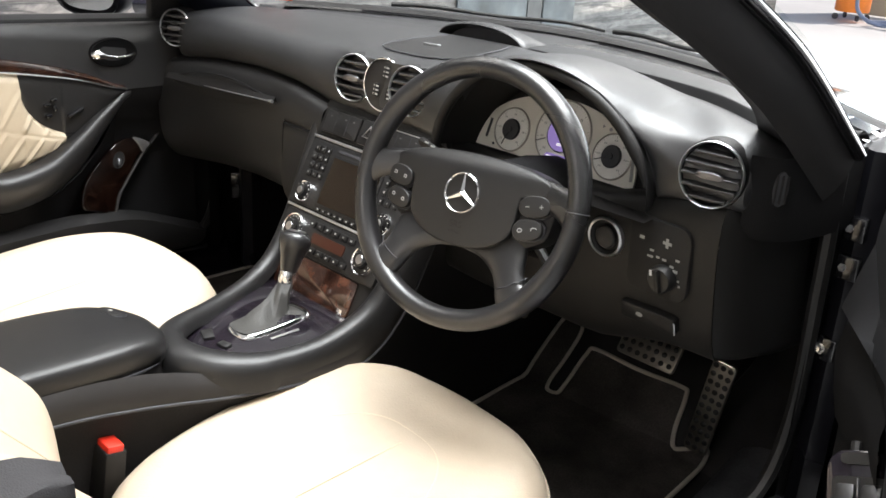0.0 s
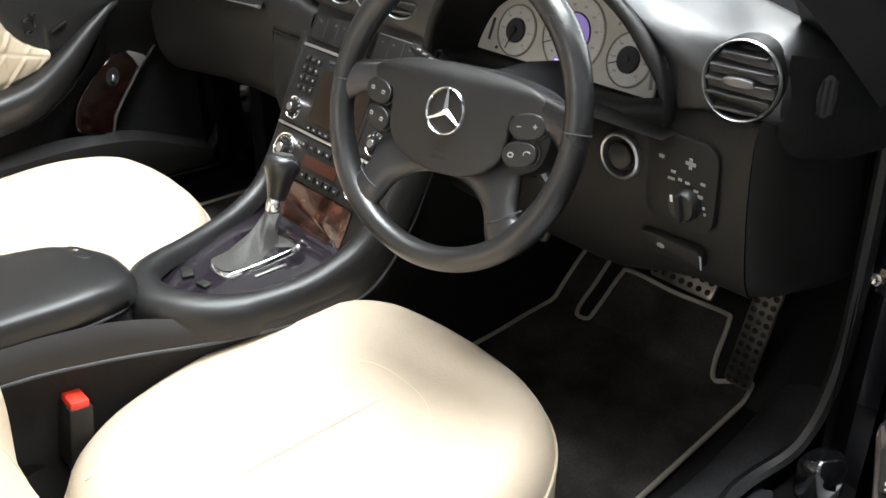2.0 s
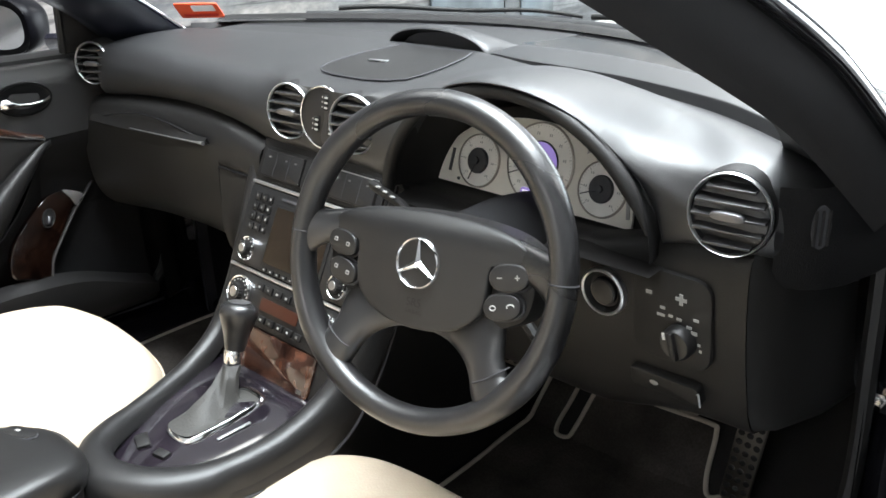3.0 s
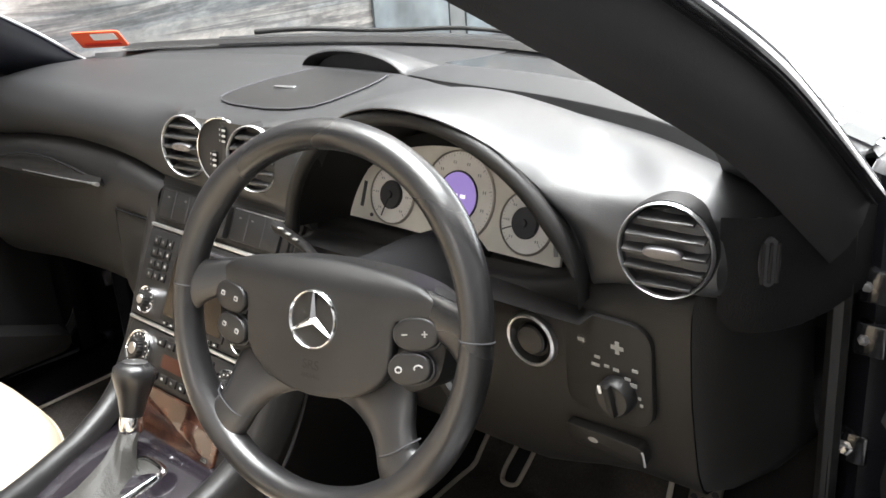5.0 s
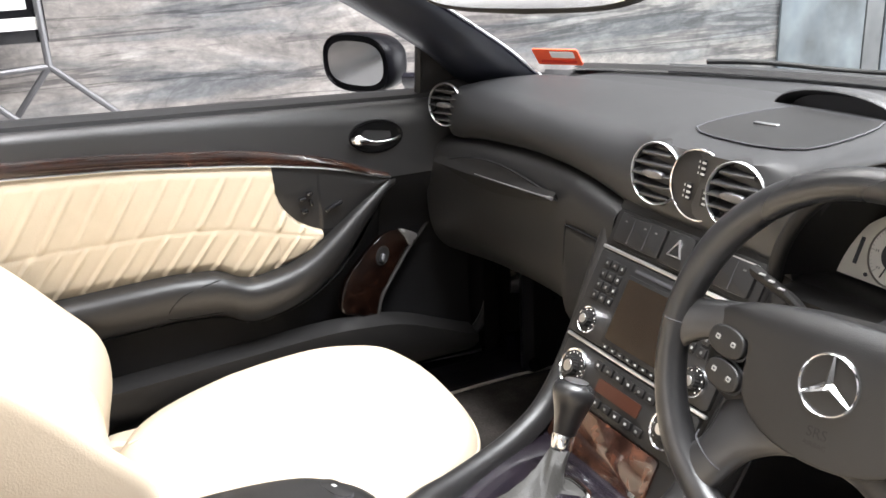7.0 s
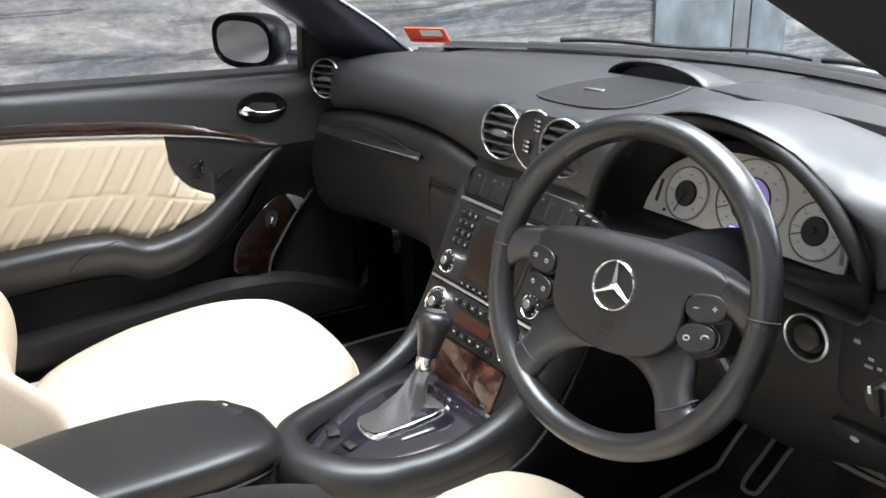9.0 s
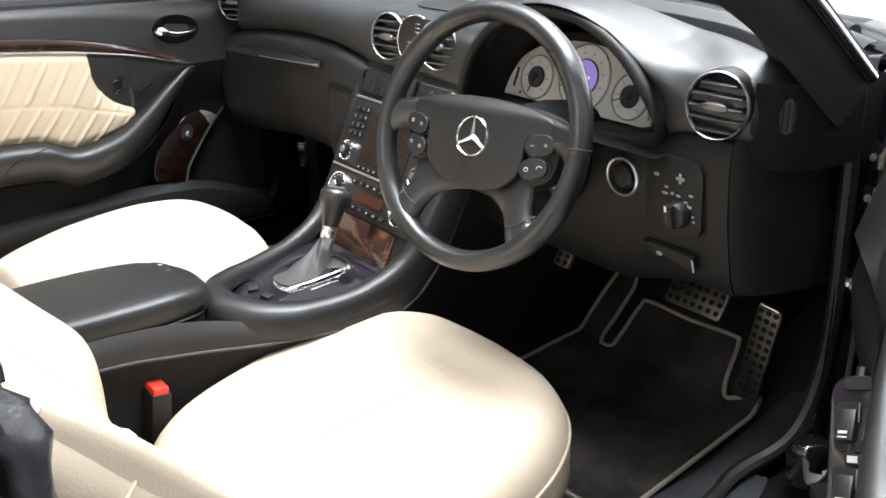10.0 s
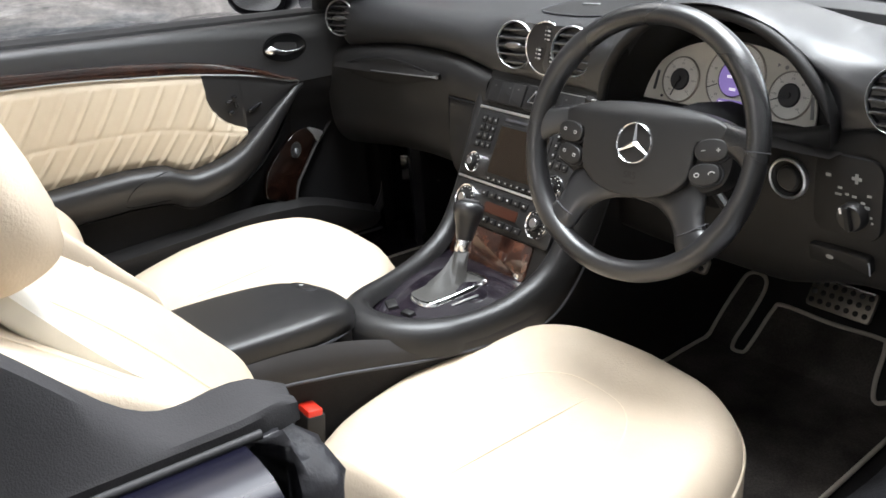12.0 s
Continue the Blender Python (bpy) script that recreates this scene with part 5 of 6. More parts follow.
for s, w in ((-1, 0.094), (1, 0.094)):
    k = part("switch_key", prism(rrect(w, 0.040, 0.004), 0.006, stack(s * 0.080, 0.034, 0.002), 0.002), SATIN, sp, "wide dark switch block")
    for du in (-0.016, 0.016):
        part("key_joint", box(0.0010, 0.036, 0.0005, 0, stack(s * 0.080 + du, 0.034, 0.0082)), INK, k, "dark joint", 0)
    for du in (-0.032, -0.008 * s, 0.030):
        part("symbol", box(0.0045, 0.0022, 0.0005, 0, stack(s * 0.080 + du, 0.024, 0.0083)), FAINT, k, "faint symbol", 0)
    part("key_edge", box(w, 0.0016, 0.0016, 0.0005, stack(s * 0.080, 0.0135, 0.0062)), SATIN if s < 0 else SILVER, k, "narrow upper edge")
hz = part("hazard_switch", prism(rrect(0.050, 0.044, 0.006), 0.010, stack(0, 0.034, 0.002), 0.0025), SATIN, sp, "hazard switch with a triangle")
tri = [V((0.0135 * math.cos(radians(90 + 120 * k)), 0.0135 * math.sin(radians(90 + 120 * k)), 0.0)) for k in range(3)]
part("triangle", tube([stack(0, 0.035, 0.0128) @ p for p in tri], 0.0019, 6, True), SILVER, hz, "bright triangle outline")
part("metal_strip", box(0.285, 0.005, 0.006, 0.0015, stack(0, 0.0655, 0.002)), BRIGHT, console, "bright metal strip")
# radio
radio = part("head_unit", prism(rrect(0.278, 0.120, 0.006), 0.006, stack(0, 0.130), 0.0015), SATIN, console, "black radio unit with a dark screen")
part("disc_slot", box(0.12, 0.005, 0.002, 0.0005, stack(0, 0.079, 0.006)), INK, radio, "dark disc slot")
part("screen_frame", prism(rrect(0.138, 0.096, 0.004), 0.003, stack(0, 0.135, 0.005), 0.001), HARD, radio)
part("screen", prism(rrect(0.126, 0.084, 0.002), 0.001, stack(0, 0.134, 0.0076)), SCREEN, radio, "dark brown screen")
for s in (-1, 1):
    for i in range(3):
        for j in range(4):
            wide = 0.0135 if i else 0.0085
            b = part("radio_key", box(wide, 0.0120, 0.004, 0.0015, stack(s * (0.083 + 0.0165 * i), 0.085 + 0.0155 * j, 0.0065)), HARD, radio)
            part("digit", box(0.0030, 0.0034, 0.0004, 0, stack(s * (0.083 + 0.0165 * i), 0.085 + 0.0155 * j, 0.0087)), FAINT if i else ICON, b, "faint digit", 0)
    ring_knob(radio, stack(s * 0.107, 0.166, 0.004), 0.0185, 0.0105, 9, "radio_knob", "chrome-ringed radio knob")
for i in range(8):
    b = part("soft_key", box(0.011, 0.006, 0.003, 0.001, stack(-0.056 + 0.016 * i, 0.1860, 0.0065)), HARD, radio)
    part("print", box(0.004, 0.0022, 0.0004, 0, stack(-0.056 + 0.016 * i, 0.1860, 0.0082)), ICON, b, "pale mark", 0)
part("metal_strip", box(0.282, 0.0045, 0.006, 0.0015, stack(0, 0.1955, 0.003)), BRIGHT, console, "bright metal strip")
# climate panel
clim = part("climate_panel", prism(rrect(0.27, 0.068, 0.006), 0.005, stack(0, 0.234), 0.0015), SATIN, console, "climate panel with two chrome-ringed knobs")
for s in (-1, 1):
    ring_knob(clim, stack(s * 0.098, 0.232, 0.004), 0.0255, 0.0130, 13, "climate_knob", "large chrome-ringed climate knob")
for i in range(6):
    for w in (0.212, 0.256):
        b = part("climate_key", box(0.017, 0.011, 0.004, 0.0014, stack(-0.054 + 0.0216 * i, w, 0.006)), HARD, clim)
        part("symbol", box(0.0042, 0.0030, 0.0005, 0, stack(-0.054 + 0.0216 * i, w, 0.0083)), ICON if (i + int(w * 1000)) % 3 else FAINT, b, "pale symbol", 0)
part("climate_display", prism(rrect(0.088, 0.018, 0.003), 0.002, stack(0, 0.234, 0.0045)), AMBER, clim, "amber climate display")
# walnut ashtray lid
lid = part("walnut_lid", prism(rrect(0.205, 0.062, 0.006), 0.008, stack(0.0, 0.302, -0.004), 0.002), WOOD, console, "glossy burl walnut lid")
part("lid_edge", box(0.203, 0.004, 0.006, 0.001, stack(0.0, 0.335, 0.003)), SILVER, console, "bright edge")
part("lid_badge", box(0.012, 0.006, 0.001, 0, stack(0.085, 0.325, 0.0045)), CHROME, lid, "", 0)
# side rails and skirts
for s in (-1, 1):
    if s < 0:
        skirt = []
        rail = curve([V(p) for p in ((-0.158, 0.222, 0.872), (-0.152, 0.175, 0.765), (-0.138, 0.125, 0.67), (-0.118, 0.07, 0.605), (-0.096, 0.01, 0.580), (-0.072, -0.05, 0.573), (-0.046, -0.105, 0.574), (-0.020, -0.15, 0.580), (-0.008, -0.20, 0.588), (-0.012, -0.27, 0.588))], 6)
        for i, p in enumerate(rail):
            d = (rail[min(i + 1, len(rail) - 1)] - rail[max(i - 1, 0)]).normalized()
            nrm = V((1, 0, 0)).cross(d)
            if nrm.dot(V((0, -0.6, 0.8))) < 0:
                nrm = -nrm
            p = p + V((-0.014, 0, 0)) - nrm * 0.03
            skirt.append([p, V((-0.127, p.y + 0.004, p.z - (p.z - 0.262) * 0.3)), V((-0.160, p.y + 0.01, p.z - (p.z - 0.262) * 0.65)), V((-0.172, p.y + 0.012, 0.262))])
        for y in (-0.36, -0.5, -0.66):
            skirt.append([V((-0.110, y, 0.585)), V((-0.122, y, 0.55)), V((-0.150, y, 0.36)), V((-0.165, y, 0.262))])
    else:
        # the smooth flank under the armrest and the tray, and the carpeted side below its edge
        flank = [V(p) for p in ((0.090, -0.66, 0.592), (0.090, -0.415, 0.590), (0.091, -0.31, 0.581), (0.100, -0.25, 0.572), (0.118, -0.20, 0.562), (0.138, -0.16, 0.555), (0.157, -0.10, 0.550), (0.166, -0.04, 0.550), (0.170, 0.02, 0.556), (0.169, 0.07, 0.578), (0.167, 0.11, 0.620), (0.166, 0.15, 0.690), (0.166, 0.20, 0.80))]
        hem = [V(p) for p in ((0.104, -0.66, 0.560), (0.105, -0.415, 0.550), (0.109, -0.31, 0.537), (0.119, -0.25, 0.530), (0.136, -0.20, 0.527), (0.151, -0.16, 0.527), (0.167, -0.10, 0.526), (0.175, -0.04, 0.524), (0.178, 0.02, 0.522), (0.175, 0.07, 0.534), (0.172, 0.11, 0.562), (0.170, 0.15, 0.61), (0.168, 0.20, 0.70))]
        skirt = []
        for p, q in zip(curve(flank, 5), curve(hem, 5)):
            f = max(0, min(1, (q.y + 0.1) / 0.4))
            skirt.append([p, q, V((q.x - 0.008, q.y, q.z - 0.012)), V((q.x - 0.02 - 0.05 * f, q.y + 0.01, 0.40)), V((0.125 - 0.065 * f, q.y + 0.014, 0.262))])
        for y in (0.32, 0.45, 0.60, 0.75, 0.97):
            skirt.append([V((0.166, y, 0.80)), V((0.160, y, 0.70)), V((0.15, y, 0.66)), V((0.095, y, 0.46)), V((0.062, y, 0.262 + max(0, 1.3 * (y - 0.58))))])
    mid = [[a, a.lerp(b, 0.35) + V((s * 0.004, 0, 0)), a.lerp(b, 0.75) + V((s * 0.004, 0, 0)), b] for a, b, *_ in skirt]
    part("side_panel", sheet(mid), FLANK, console, "smooth dark side panel", 60)
    part("side_carpet", sheet([r[1:] for r in skirt]), CARPET, console, "black carpeted side", 60)
    if s > 0:
        part("panel_edge", tube([r[1] + V((0.001, 0, 0.0)) for r in skirt[:-5]], 0.0025, 6), INK, console, "dark joint under the side panel")
# tray around the gear lever
plate = [(-0.118, 0.085), (0.112, 0.085), (0.124, 0.03), (0.120, -0.05), (0.103, -0.105), (0.078, -0.140), (0.035, -0.160), (-0.010, -0.156), (-0.045, -0.10), (-0.080, -0.02), (-0.106, 0.045)]
pm = basis((0, 0, 0.559), (1, 0, 0), (0, 1, 0.06))
part("tray_base", prism([(x * 1.09 + 0.002, y * 1.07) for x, y in plate], 0.02, pm @ pose(0, 0, -0.022)), HARD, console)
part("walnut_tray", prism([(x * 1.10 + 0.002, y * 1.08) for x, y in plate], 0.005, pm, 0.0015), DARK_WOOD, console, "dark glossy walnut tray")
gate = [(p.x, p.y) for p in curve([V(p) for p in ((0.025, 0.052, 0), (0.031, 0.018, 0), (0.030, -0.044, 0), (0.020, -0.068, 0), (-0.020, -0.068, 0), (-0.030, -0.044, 0), (-0.031, 0.018, 0), (-0.025, 0.052, 0), (0, 0.058, 0))], 4, True)]
part("gate_frame", tube([pm @ V((x + 0.030, y - 0.026, 0.007)) for x, y in gate], 0.0046, 8, True, 0.6), CHROME, console, "chrome gaiter frame")
part("gate_scale", box(0.005, 0.05, 0.002, 0.0005, pm @ pose(0.084, -0.040, 0.007, 0, 0, -4)), SILVER, console, "silver gate scale")
part("mode_switch", box(0.03, 0.018, 0.006, 0.002, pm @ pose(0.004, -0.130, 0.007, 0, 0, -20)), HARD, console)
part("mode_switch", box(0.022, 0.014, 0.006, 0.002, pm @ pose(0.050, -0.128, 0.007, 0, 0, 10)), HARD, console)
path = curve([V(p) for p in ((0.157, 0.205, 0.832), (0.155, 0.175, 0.765), (0.150, 0.125, 0.67), (0.148, 0.075, 0.605), (0.147, 0.0, 0.573), (0.142, -0.075, 0.566), (0.126, -0.135, 0.570), (0.092, -0.178, 0.576), (0.045, -0.196, 0.579), (0.0, -0.186, 0.580), (-0.030, -0.150, 0.578), (-0.052, -0.105, 0.574), (-0.076, -0.05, 0.573), (-0.098, 0.01, 0.580), (-0.119, 0.07, 0.605), (-0.138, 0.125, 0.67), (-0.152, 0.175, 0.765), (-0.157, 0.205, 0.832))], 6)
rows = []
for i, p in enumerate(path):
    d = (path[min(i + 1, len(path) - 1)] - path[max(i - 1, 0)]).normalized()
    up = V((0, -0.75, 0.66)) if p.z > 0.66 else V((0, -0.75, 0.66)).lerp(V((0, 0, 1)), min(1, (0.66 - p.z) / 0.07)).normalized()
    out = up.cross(d) * -1
    out = out.normalized()
    if out.dot(p - V((0.02, 0.0, p.z))) < 0:
        out = -out
    back = max(0, 1 - abs(p.x - 0.06) / 0.11) if p.y < -0.10 else 0
    wide = 1.0 + 1.3 * back + (0.4 * (1 - back) if p.x > 0 else 0)
    rows.append([p + out * a * (wide if a > 0 else 1) + up * b for a, b in ((-0.016, -0.018), (-0.014, -0.004), (-0.009, 0.004), (-0.002, 0.0075), (0.007, 0.007), (0.014, 0.002), (0.018, -0.012), (0.0195, -0.026), (0.020, -0.04))])
part("console_rim", sheet(rows), SATIN, console, "smooth black console rim round the tray", 70)
# gaiter and gear knob
g0, g1 = V((0.030, -0.029, 0.567)), V((-0.006, 0.026, 0.608))
rows = []
for k in range(19):
    t = k / 18
    row = []
    for j in range(56):
        a = 2 * math.pi * j / 56
        x, y = gate[int(j * len(gate) / 56)]
        d = math.atan2(y, x)
        # the front right half is drawn in towards the lever, the rear left half hangs in folds
        slack = 0.5 - 0.5 * math.cos(d - radians(20))
        sc = (1 - t) ** (1.9 + 2.6 * (1 - slack))
        sag = -0.022 * (1 - slack) ** 2 * math.sin(math.pi * min(1, t * 1.4))
        fold = 1 + (0.20 * math.sin(7 * d + 4 * t) + 0.08 * math.sin(12 * d - 5 * t)) * min(1, 4 * t) * (1 - t) + 0.22 * math.sin(2 * math.pi * 2.3 * t + 1.5 * d) * (1 - t) * t * 2
        c = g0.lerp(g1, t) + V((0, 0, sag))
        row.append(c + V(((x * sc * fold + 0.0135 * (1 - sc) * math.cos(d)) * 0.97, (y * sc * fold + 0.0135 * (1 - sc) * math.sin(d)) * 0.97, 0.006 * math.sin(5 * d + 9 * t) * t * (1 - t) * 4 * 0.5)))
    rows.append(row)
part("gaiter", sheet(rows, cu=True), GAITER, console, "creased leather gaiter", 50)
kd = V((-0.10, 0.33, 0.94)).normalized()
km = Matrix.Translation(g1) @ kd.to_track_quat("Z", "Y").to_matrix().to_4x4()
part("lever_collar", lathe([(0.0135, -0.006), (0.0145, -0.002), (0.0145, 0.014), (0.0135, 0.016)], 26, km), CHROME, console, "chrome collar")
knob = part("gear_knob", lathe([(0.0135, 0.014), (0.0155, 0.022), (0.0185, 0.038), (0.0235, 0.054), (0.027, 0.066), (0.026, 0.076), (0.018, 0.082), (0, 0.0835)], 28, km), WHEEL_LEATHER, console, "black leather gear knob", 70)
part("knob_cap", lathe([(0.014, 0.0823), (0.0158, 0.0835), (0.014, 0.0845), (0, 0.0845)], 24, km), SILVER, knob, "round cap plate")


def pillow(outline, rings, lift=None):
    """A stuffed shape: the outline scaled ring by ring; lift adds height by place."""
    rows = []
    for sc, z in rings:
        rows.append([V((x * sc, y * sc, z + (lift(x * sc, y * sc) if lift and sc < 1.01 and z > -0.04 else 0))) for x, y in outline])
    return capped(rows)


# armrest box
armrest = thing("armrest", "black padded armrest box between the seats", "armrest", (-0.010, -0.405, 0.262), placed=False)
am = pose(0, 0, 0.358, -1.2, 0, 0)
o = []
for k in range(72):
    t = 2 * math.pi * k / 72
    c, q = math.cos(t), math.sin(t)
    e = 2.4 if c < 0 else 3.4
    o.append((0.098 * math.copysign(abs(c) ** (2 / e), c), 0.193 * math.copysign(abs(q) ** (2 / e), q)))
b = pillow(o, ((0.90, -0.345), (0.985, -0.20), (0.985, -0.06), (0.975, -0.042)))
b.transform(am)
part("box", b, FLANK, armrest, "dark console box")
b = pillow(o, ((0.965, -0.0435), (0.992, -0.0415), (1.004, -0.036), (1.008, -0.024), (1.0, -0.014), (0.975, -0.006), (0.93, -0.0015), (0.85, 0.001), (0.7, 0.0025), (0.5, 0.0035), (0.25, 0.004), (0.02, 0.004)), lambda x, y: -0.010 * max(0, y - 0.12) / 0.07)
b.transform(am)
part("lid", b, SATIN, armrest, "black padded lid", 70)
part("lid_joint", tube([am @ V((x * 0.985, y * 0.985, -0.0425)) for x, y in o], 0.0028, 6, True), INK, armrest, "dark joint round the lid")
lm = am @ pose(-0.036, 0.146, -0.0030, -7, -2, 18)
part("latch", prism(oval(0.026, 0.0125, 32, 2.4), 0.004, lm @ pose(0, 0, -0.0015), 0.0015), SATIN, armrest, "oval latch button")
part("latch_rim", tube([lm @ V((0.027 * math.cos(a), 0.0135 * math.sin(a), 0.0)) for a in (2 * math.pi * k / 28 for k in range(28))], 0.0009, 6, True), INK, armrest)
part("latch_mark", box(0.007, 0.004, 0.0008, 0, lm @ pose(-0.004, 0.0, 0.0028)), ICON, armrest, "pale mark", 0)


# ---- seats ----
def seat(x, cy, label):
    """A cream leather seat: cushion, backrest with bolsters, headrest, plinth, rails."""
    root = thing("bucket_seat", label, "seat", (x, cy, 0.27), "front seats", placed=False)
    o = []
    for px, py in oval(0.262, 0.272, 80, 3.4):
        near = px * x < 0  # the side beside the console keeps a squarer front corner
        o.append((px * (1.03 if x < 0 and not near else 1.0) * (1.035 if near and x > 0 else 1.0) * (1 - (0.030 if near else 0.085) * max(0, py / 0.26)), py - (0.010 if near else 0.026) * (px / 0.25) ** 2 * (py > 0)))

    def lift(px, py):
        bol = max(0, (abs(px) - 0.14) / 0.10)
        fold = 0.0012 * math.sin(46 * px + 21 * py) * math.sin(17 * py - 9 * px) * (1 if abs(px) < 0.15 else 0.5)
        return 0.002 * min(1, bol) ** 2 - 0.010 * max(0, -py / 0.26) - 0.006 * max(0, 1 - (abs(px) / 0.155) ** 2) * (1 if py < 0.16 else max(0.25, 1 - (py - 0.16) / 0.06)) + fold

    cushion_z, slope = 0.232, 9
    b = pillow(o, ((0.86, -0.175), (0.93, -0.16), (0.985, -0.12), (1.0, -0.075), (1.0, -0.055), (0.988, -0.036), (0.962, -0.020), (0.92, -0.007), (0.86, 0.003), (0.78, 0.007), (0.70, 0.007), (0.62, 0.0065), (0.54, 0.006), (0.44, 0.005), (0.32, 0.004), (0.2, 0.003), (0.1, 0.003), (0.02, 0.003)), lift)
    b.transform(pose(0, 0, cushion_z, slope, 0, 0))
    cu = part("cushion", b, CREAM, root, "cream leather seat cushion", 70)
    cm = pose(0, 0, cushion_z, slope, 0, 0)

    def on(px, py, up=0.0045):
        return cm @ V((px, py, 0.006 + up - 0.004 + lift(px, py)))

    part("seam", tube([on(0.150 * math.copysign(abs(math.cos(t)) ** 0.7, math.cos(t)), -0.22 + 0.36 * math.sin(t) ** 0.7, 0.0022) for t in (math.pi * k / 40 for k in range(41))], 0.002, 6), SEAM, cu, "stitched seam")
    part("seam", tube([on(-0.02 + 0.03 * k / 8, -0.11 + 0.028 * k, 0.002) for k in range(9)], 0.0016, 6), SEAM, cu, "stitched seam")
    part("piping", tube([cm @ V((px * 1.001, py * 1.001, -0.055)) for px, py in o], 0.0028, 6, True), CREAM_DOOR, cu, "piped seam")
    part("plinth", box(0.40, 0.42, 0.10, 0.02, pose(0, -0.02, 0.07)), HARD, root, "black seat plinth")
    for sx in (-0.18, 0.18):
        part("seat_rail", box(0.04, 0.52, 0.043, 0.006, pose(sx, 0.02, 0.0135)), ALU, root, "steel seat rail")
    if x > 0:
        part("adjust_bar", tube([V((0.02, 0.292, 0.034)), V((0.176, 0.298, 0.034))], 0.0075, 10), ALU, root, "bare metal adjusting bar")
    side = prism(rrect(0.42, 0.085, 0.035, 5), 0.028, basis((0.235 if x > 0 else -0.263, -0.05, 0.115), (0, 1, 0), (0, 0, 1)), 0.008, 3)
    sp = part("side_panel", side, CREAM, root, "cream side panel")
    part("seat_lever", box(0.012, 0.10, 0.018, 0.005, pose(0.27 if x > 0 else -0.27, 0.02, 0.105)), CREAM_DOOR, sp, "cream seat lever")
    # backrest: sections up a leaning line
    rows = []
    n = 56
    base, d, nrm = V((0, (-0.455 if x > 0 else -0.465) - cy, 0.158)), V((0, -0.63, 0.777)), V((0, 0.777, 0.63))

    def swell(h):
        return 0.020 * math.sin(math.pi * max(0, min(1, h / 0.62)))

    for h, w, t, bol in ((-0.10, 0.19, 0.05, 0.03), (-0.07, 0.225, 0.075, 0.05), (-0.02, 0.243, 0.085, 0.06), (0.06, 0.250, 0.088, 0.064), (0.14, 0.252, 0.088, 0.064), (0.22, 0.252, 0.086, 0.062), (0.32, 0.250, 0.084, 0.058), (0.42, 0.245, 0.080, 0.048), (0.50, 0.232, 0.072, 0.036), (0.56, 0.212, 0.062, 0.024), (0.61, 0.18, 0.050, 0.012), (0.635, 0.135, 0.034, 0.004), (0.645, 0.075, 0.014, 0.0)):
        row = []
        for px, py in oval(w, t, n, 5.0):
            e = max(0, (abs(px) / w - 0.45) / 0.55)
            bol_ = bol * (1.2 if px > 0 and x > 0 else 1.0)
            f = py + (bol_ * e ** 1.6 if py > 0 else bol_ * 0.4 * e * e) - (0.012 * (1 - (px / w) ** 2) if py > 0 else 0)
            skew = -0.70 * max(0, 0.11 - h) * ((1 - px / w) / 2 if x > 0 else 1)
            row.append(base + d * h + nrm * (f + swell(h)) + V((px, skew, 0)))
        rows.append(row)
    dense = [list(r) for r in zip(*[curve([r[j] for r in rows], 6) for j in range(n)])][:-1]
    bk = part("backrest", capped(dense + [rows[-1]]), CREAM, root, "cream leather backrest with side bolsters", 70)
    full = dense + [rows[-1]]
    front = [j for j in range(n) if full[24][j].y - (base + d * 0.1).y > 0.02]
    for side in (-1, 1):
        j = min(front, key=lambda q: abs(full[24][q].x - side * 0.120))
        part("seam", tube([r[j] for r in full[10:60:2]], 0.0022, 6), SEAM, bk, "stitched seam")
        k = min(range(n), key=lambda q: abs(full[24][q].x - side * 0.2515) + abs(full[24][q].y - (base + d * 0.14 + nrm * 0.02).y))
        part("seam", tube([r[k] for r in full[10:50:2]], 0.0022, 6), SEAM, bk, "stitched seam")
        lo, hi = min(j, k), max(j, k)
        run = list(range(lo, hi + 1)) if hi - lo < n / 2 else list(range(hi, n)) + list(range(0, lo + 1))
        part("seam", tube([full[40][q] for q in run], 0.002, 6), SEAM, bk, "stitched seam")
    # rounded bolster on the door side, sweeping down beside the cushion
    if x > 0:
        roll = curve([V((0.205, y - cy, z - 0.27)) for y, z in ((-0.70, 0.838), (-0.659, 0.802), (-0.603, 0.738), (-0.523, 0.648), (-0.452, 0.560), (-0.412, 0.490), (-0.395, 0.42))], 6)
        rb = part("side_bolster", tube(roll, lambda t: 0.054 * min(1, 0.35 + 3.2 * t) * min(1, 0.5 + 3 * (1 - t)), 20), CREAM, root, "cream leather side bolster", 70)
        ring = [roll[15] + (V((math.cos(a), 0, 0)) + nrm * math.sin(a)) * 0.0545 for a in (2 * math.pi * j / 24 for j in range(24))]
        part("seam", tube(ring, 0.0018, 6, True), SEAM, rb, "stitched seam")
    # headrest
    o2 = oval(0.128, 0.056, 40, 2.6)
    hb = pillow(o2, ((0.5, -0.095), (0.8, -0.088), (0.95, -0.06), (1.0, -0.02), (1.0, 0.03), (0.93, 0.07), (0.75, 0.092), (0.4, 0.10), (0.05, 0.102)))
    hb.transform(basis(V((0.0, -0.752 - cy, 0.745)), (1, 0, 0), V((0, 0.93, 0.36))))
    part("headrest", hb, CREAM, root, "cream leather headrest", 70)
    for sx in (-0.045, 0.045):
        part("headrest_post", tube([base + d * 0.58 + V((sx, 0, 0)), V((sx, -0.76 - cy, 0.70))], 0.006, 8), CHROME, root, "chrome post")
    # pale cover under the headrest
    if x > 0:
        gm = basis(base + d * 0.485 + V((0.012, 0, 0)) + nrm * 0.088, d, V((-1, 0, 0)))
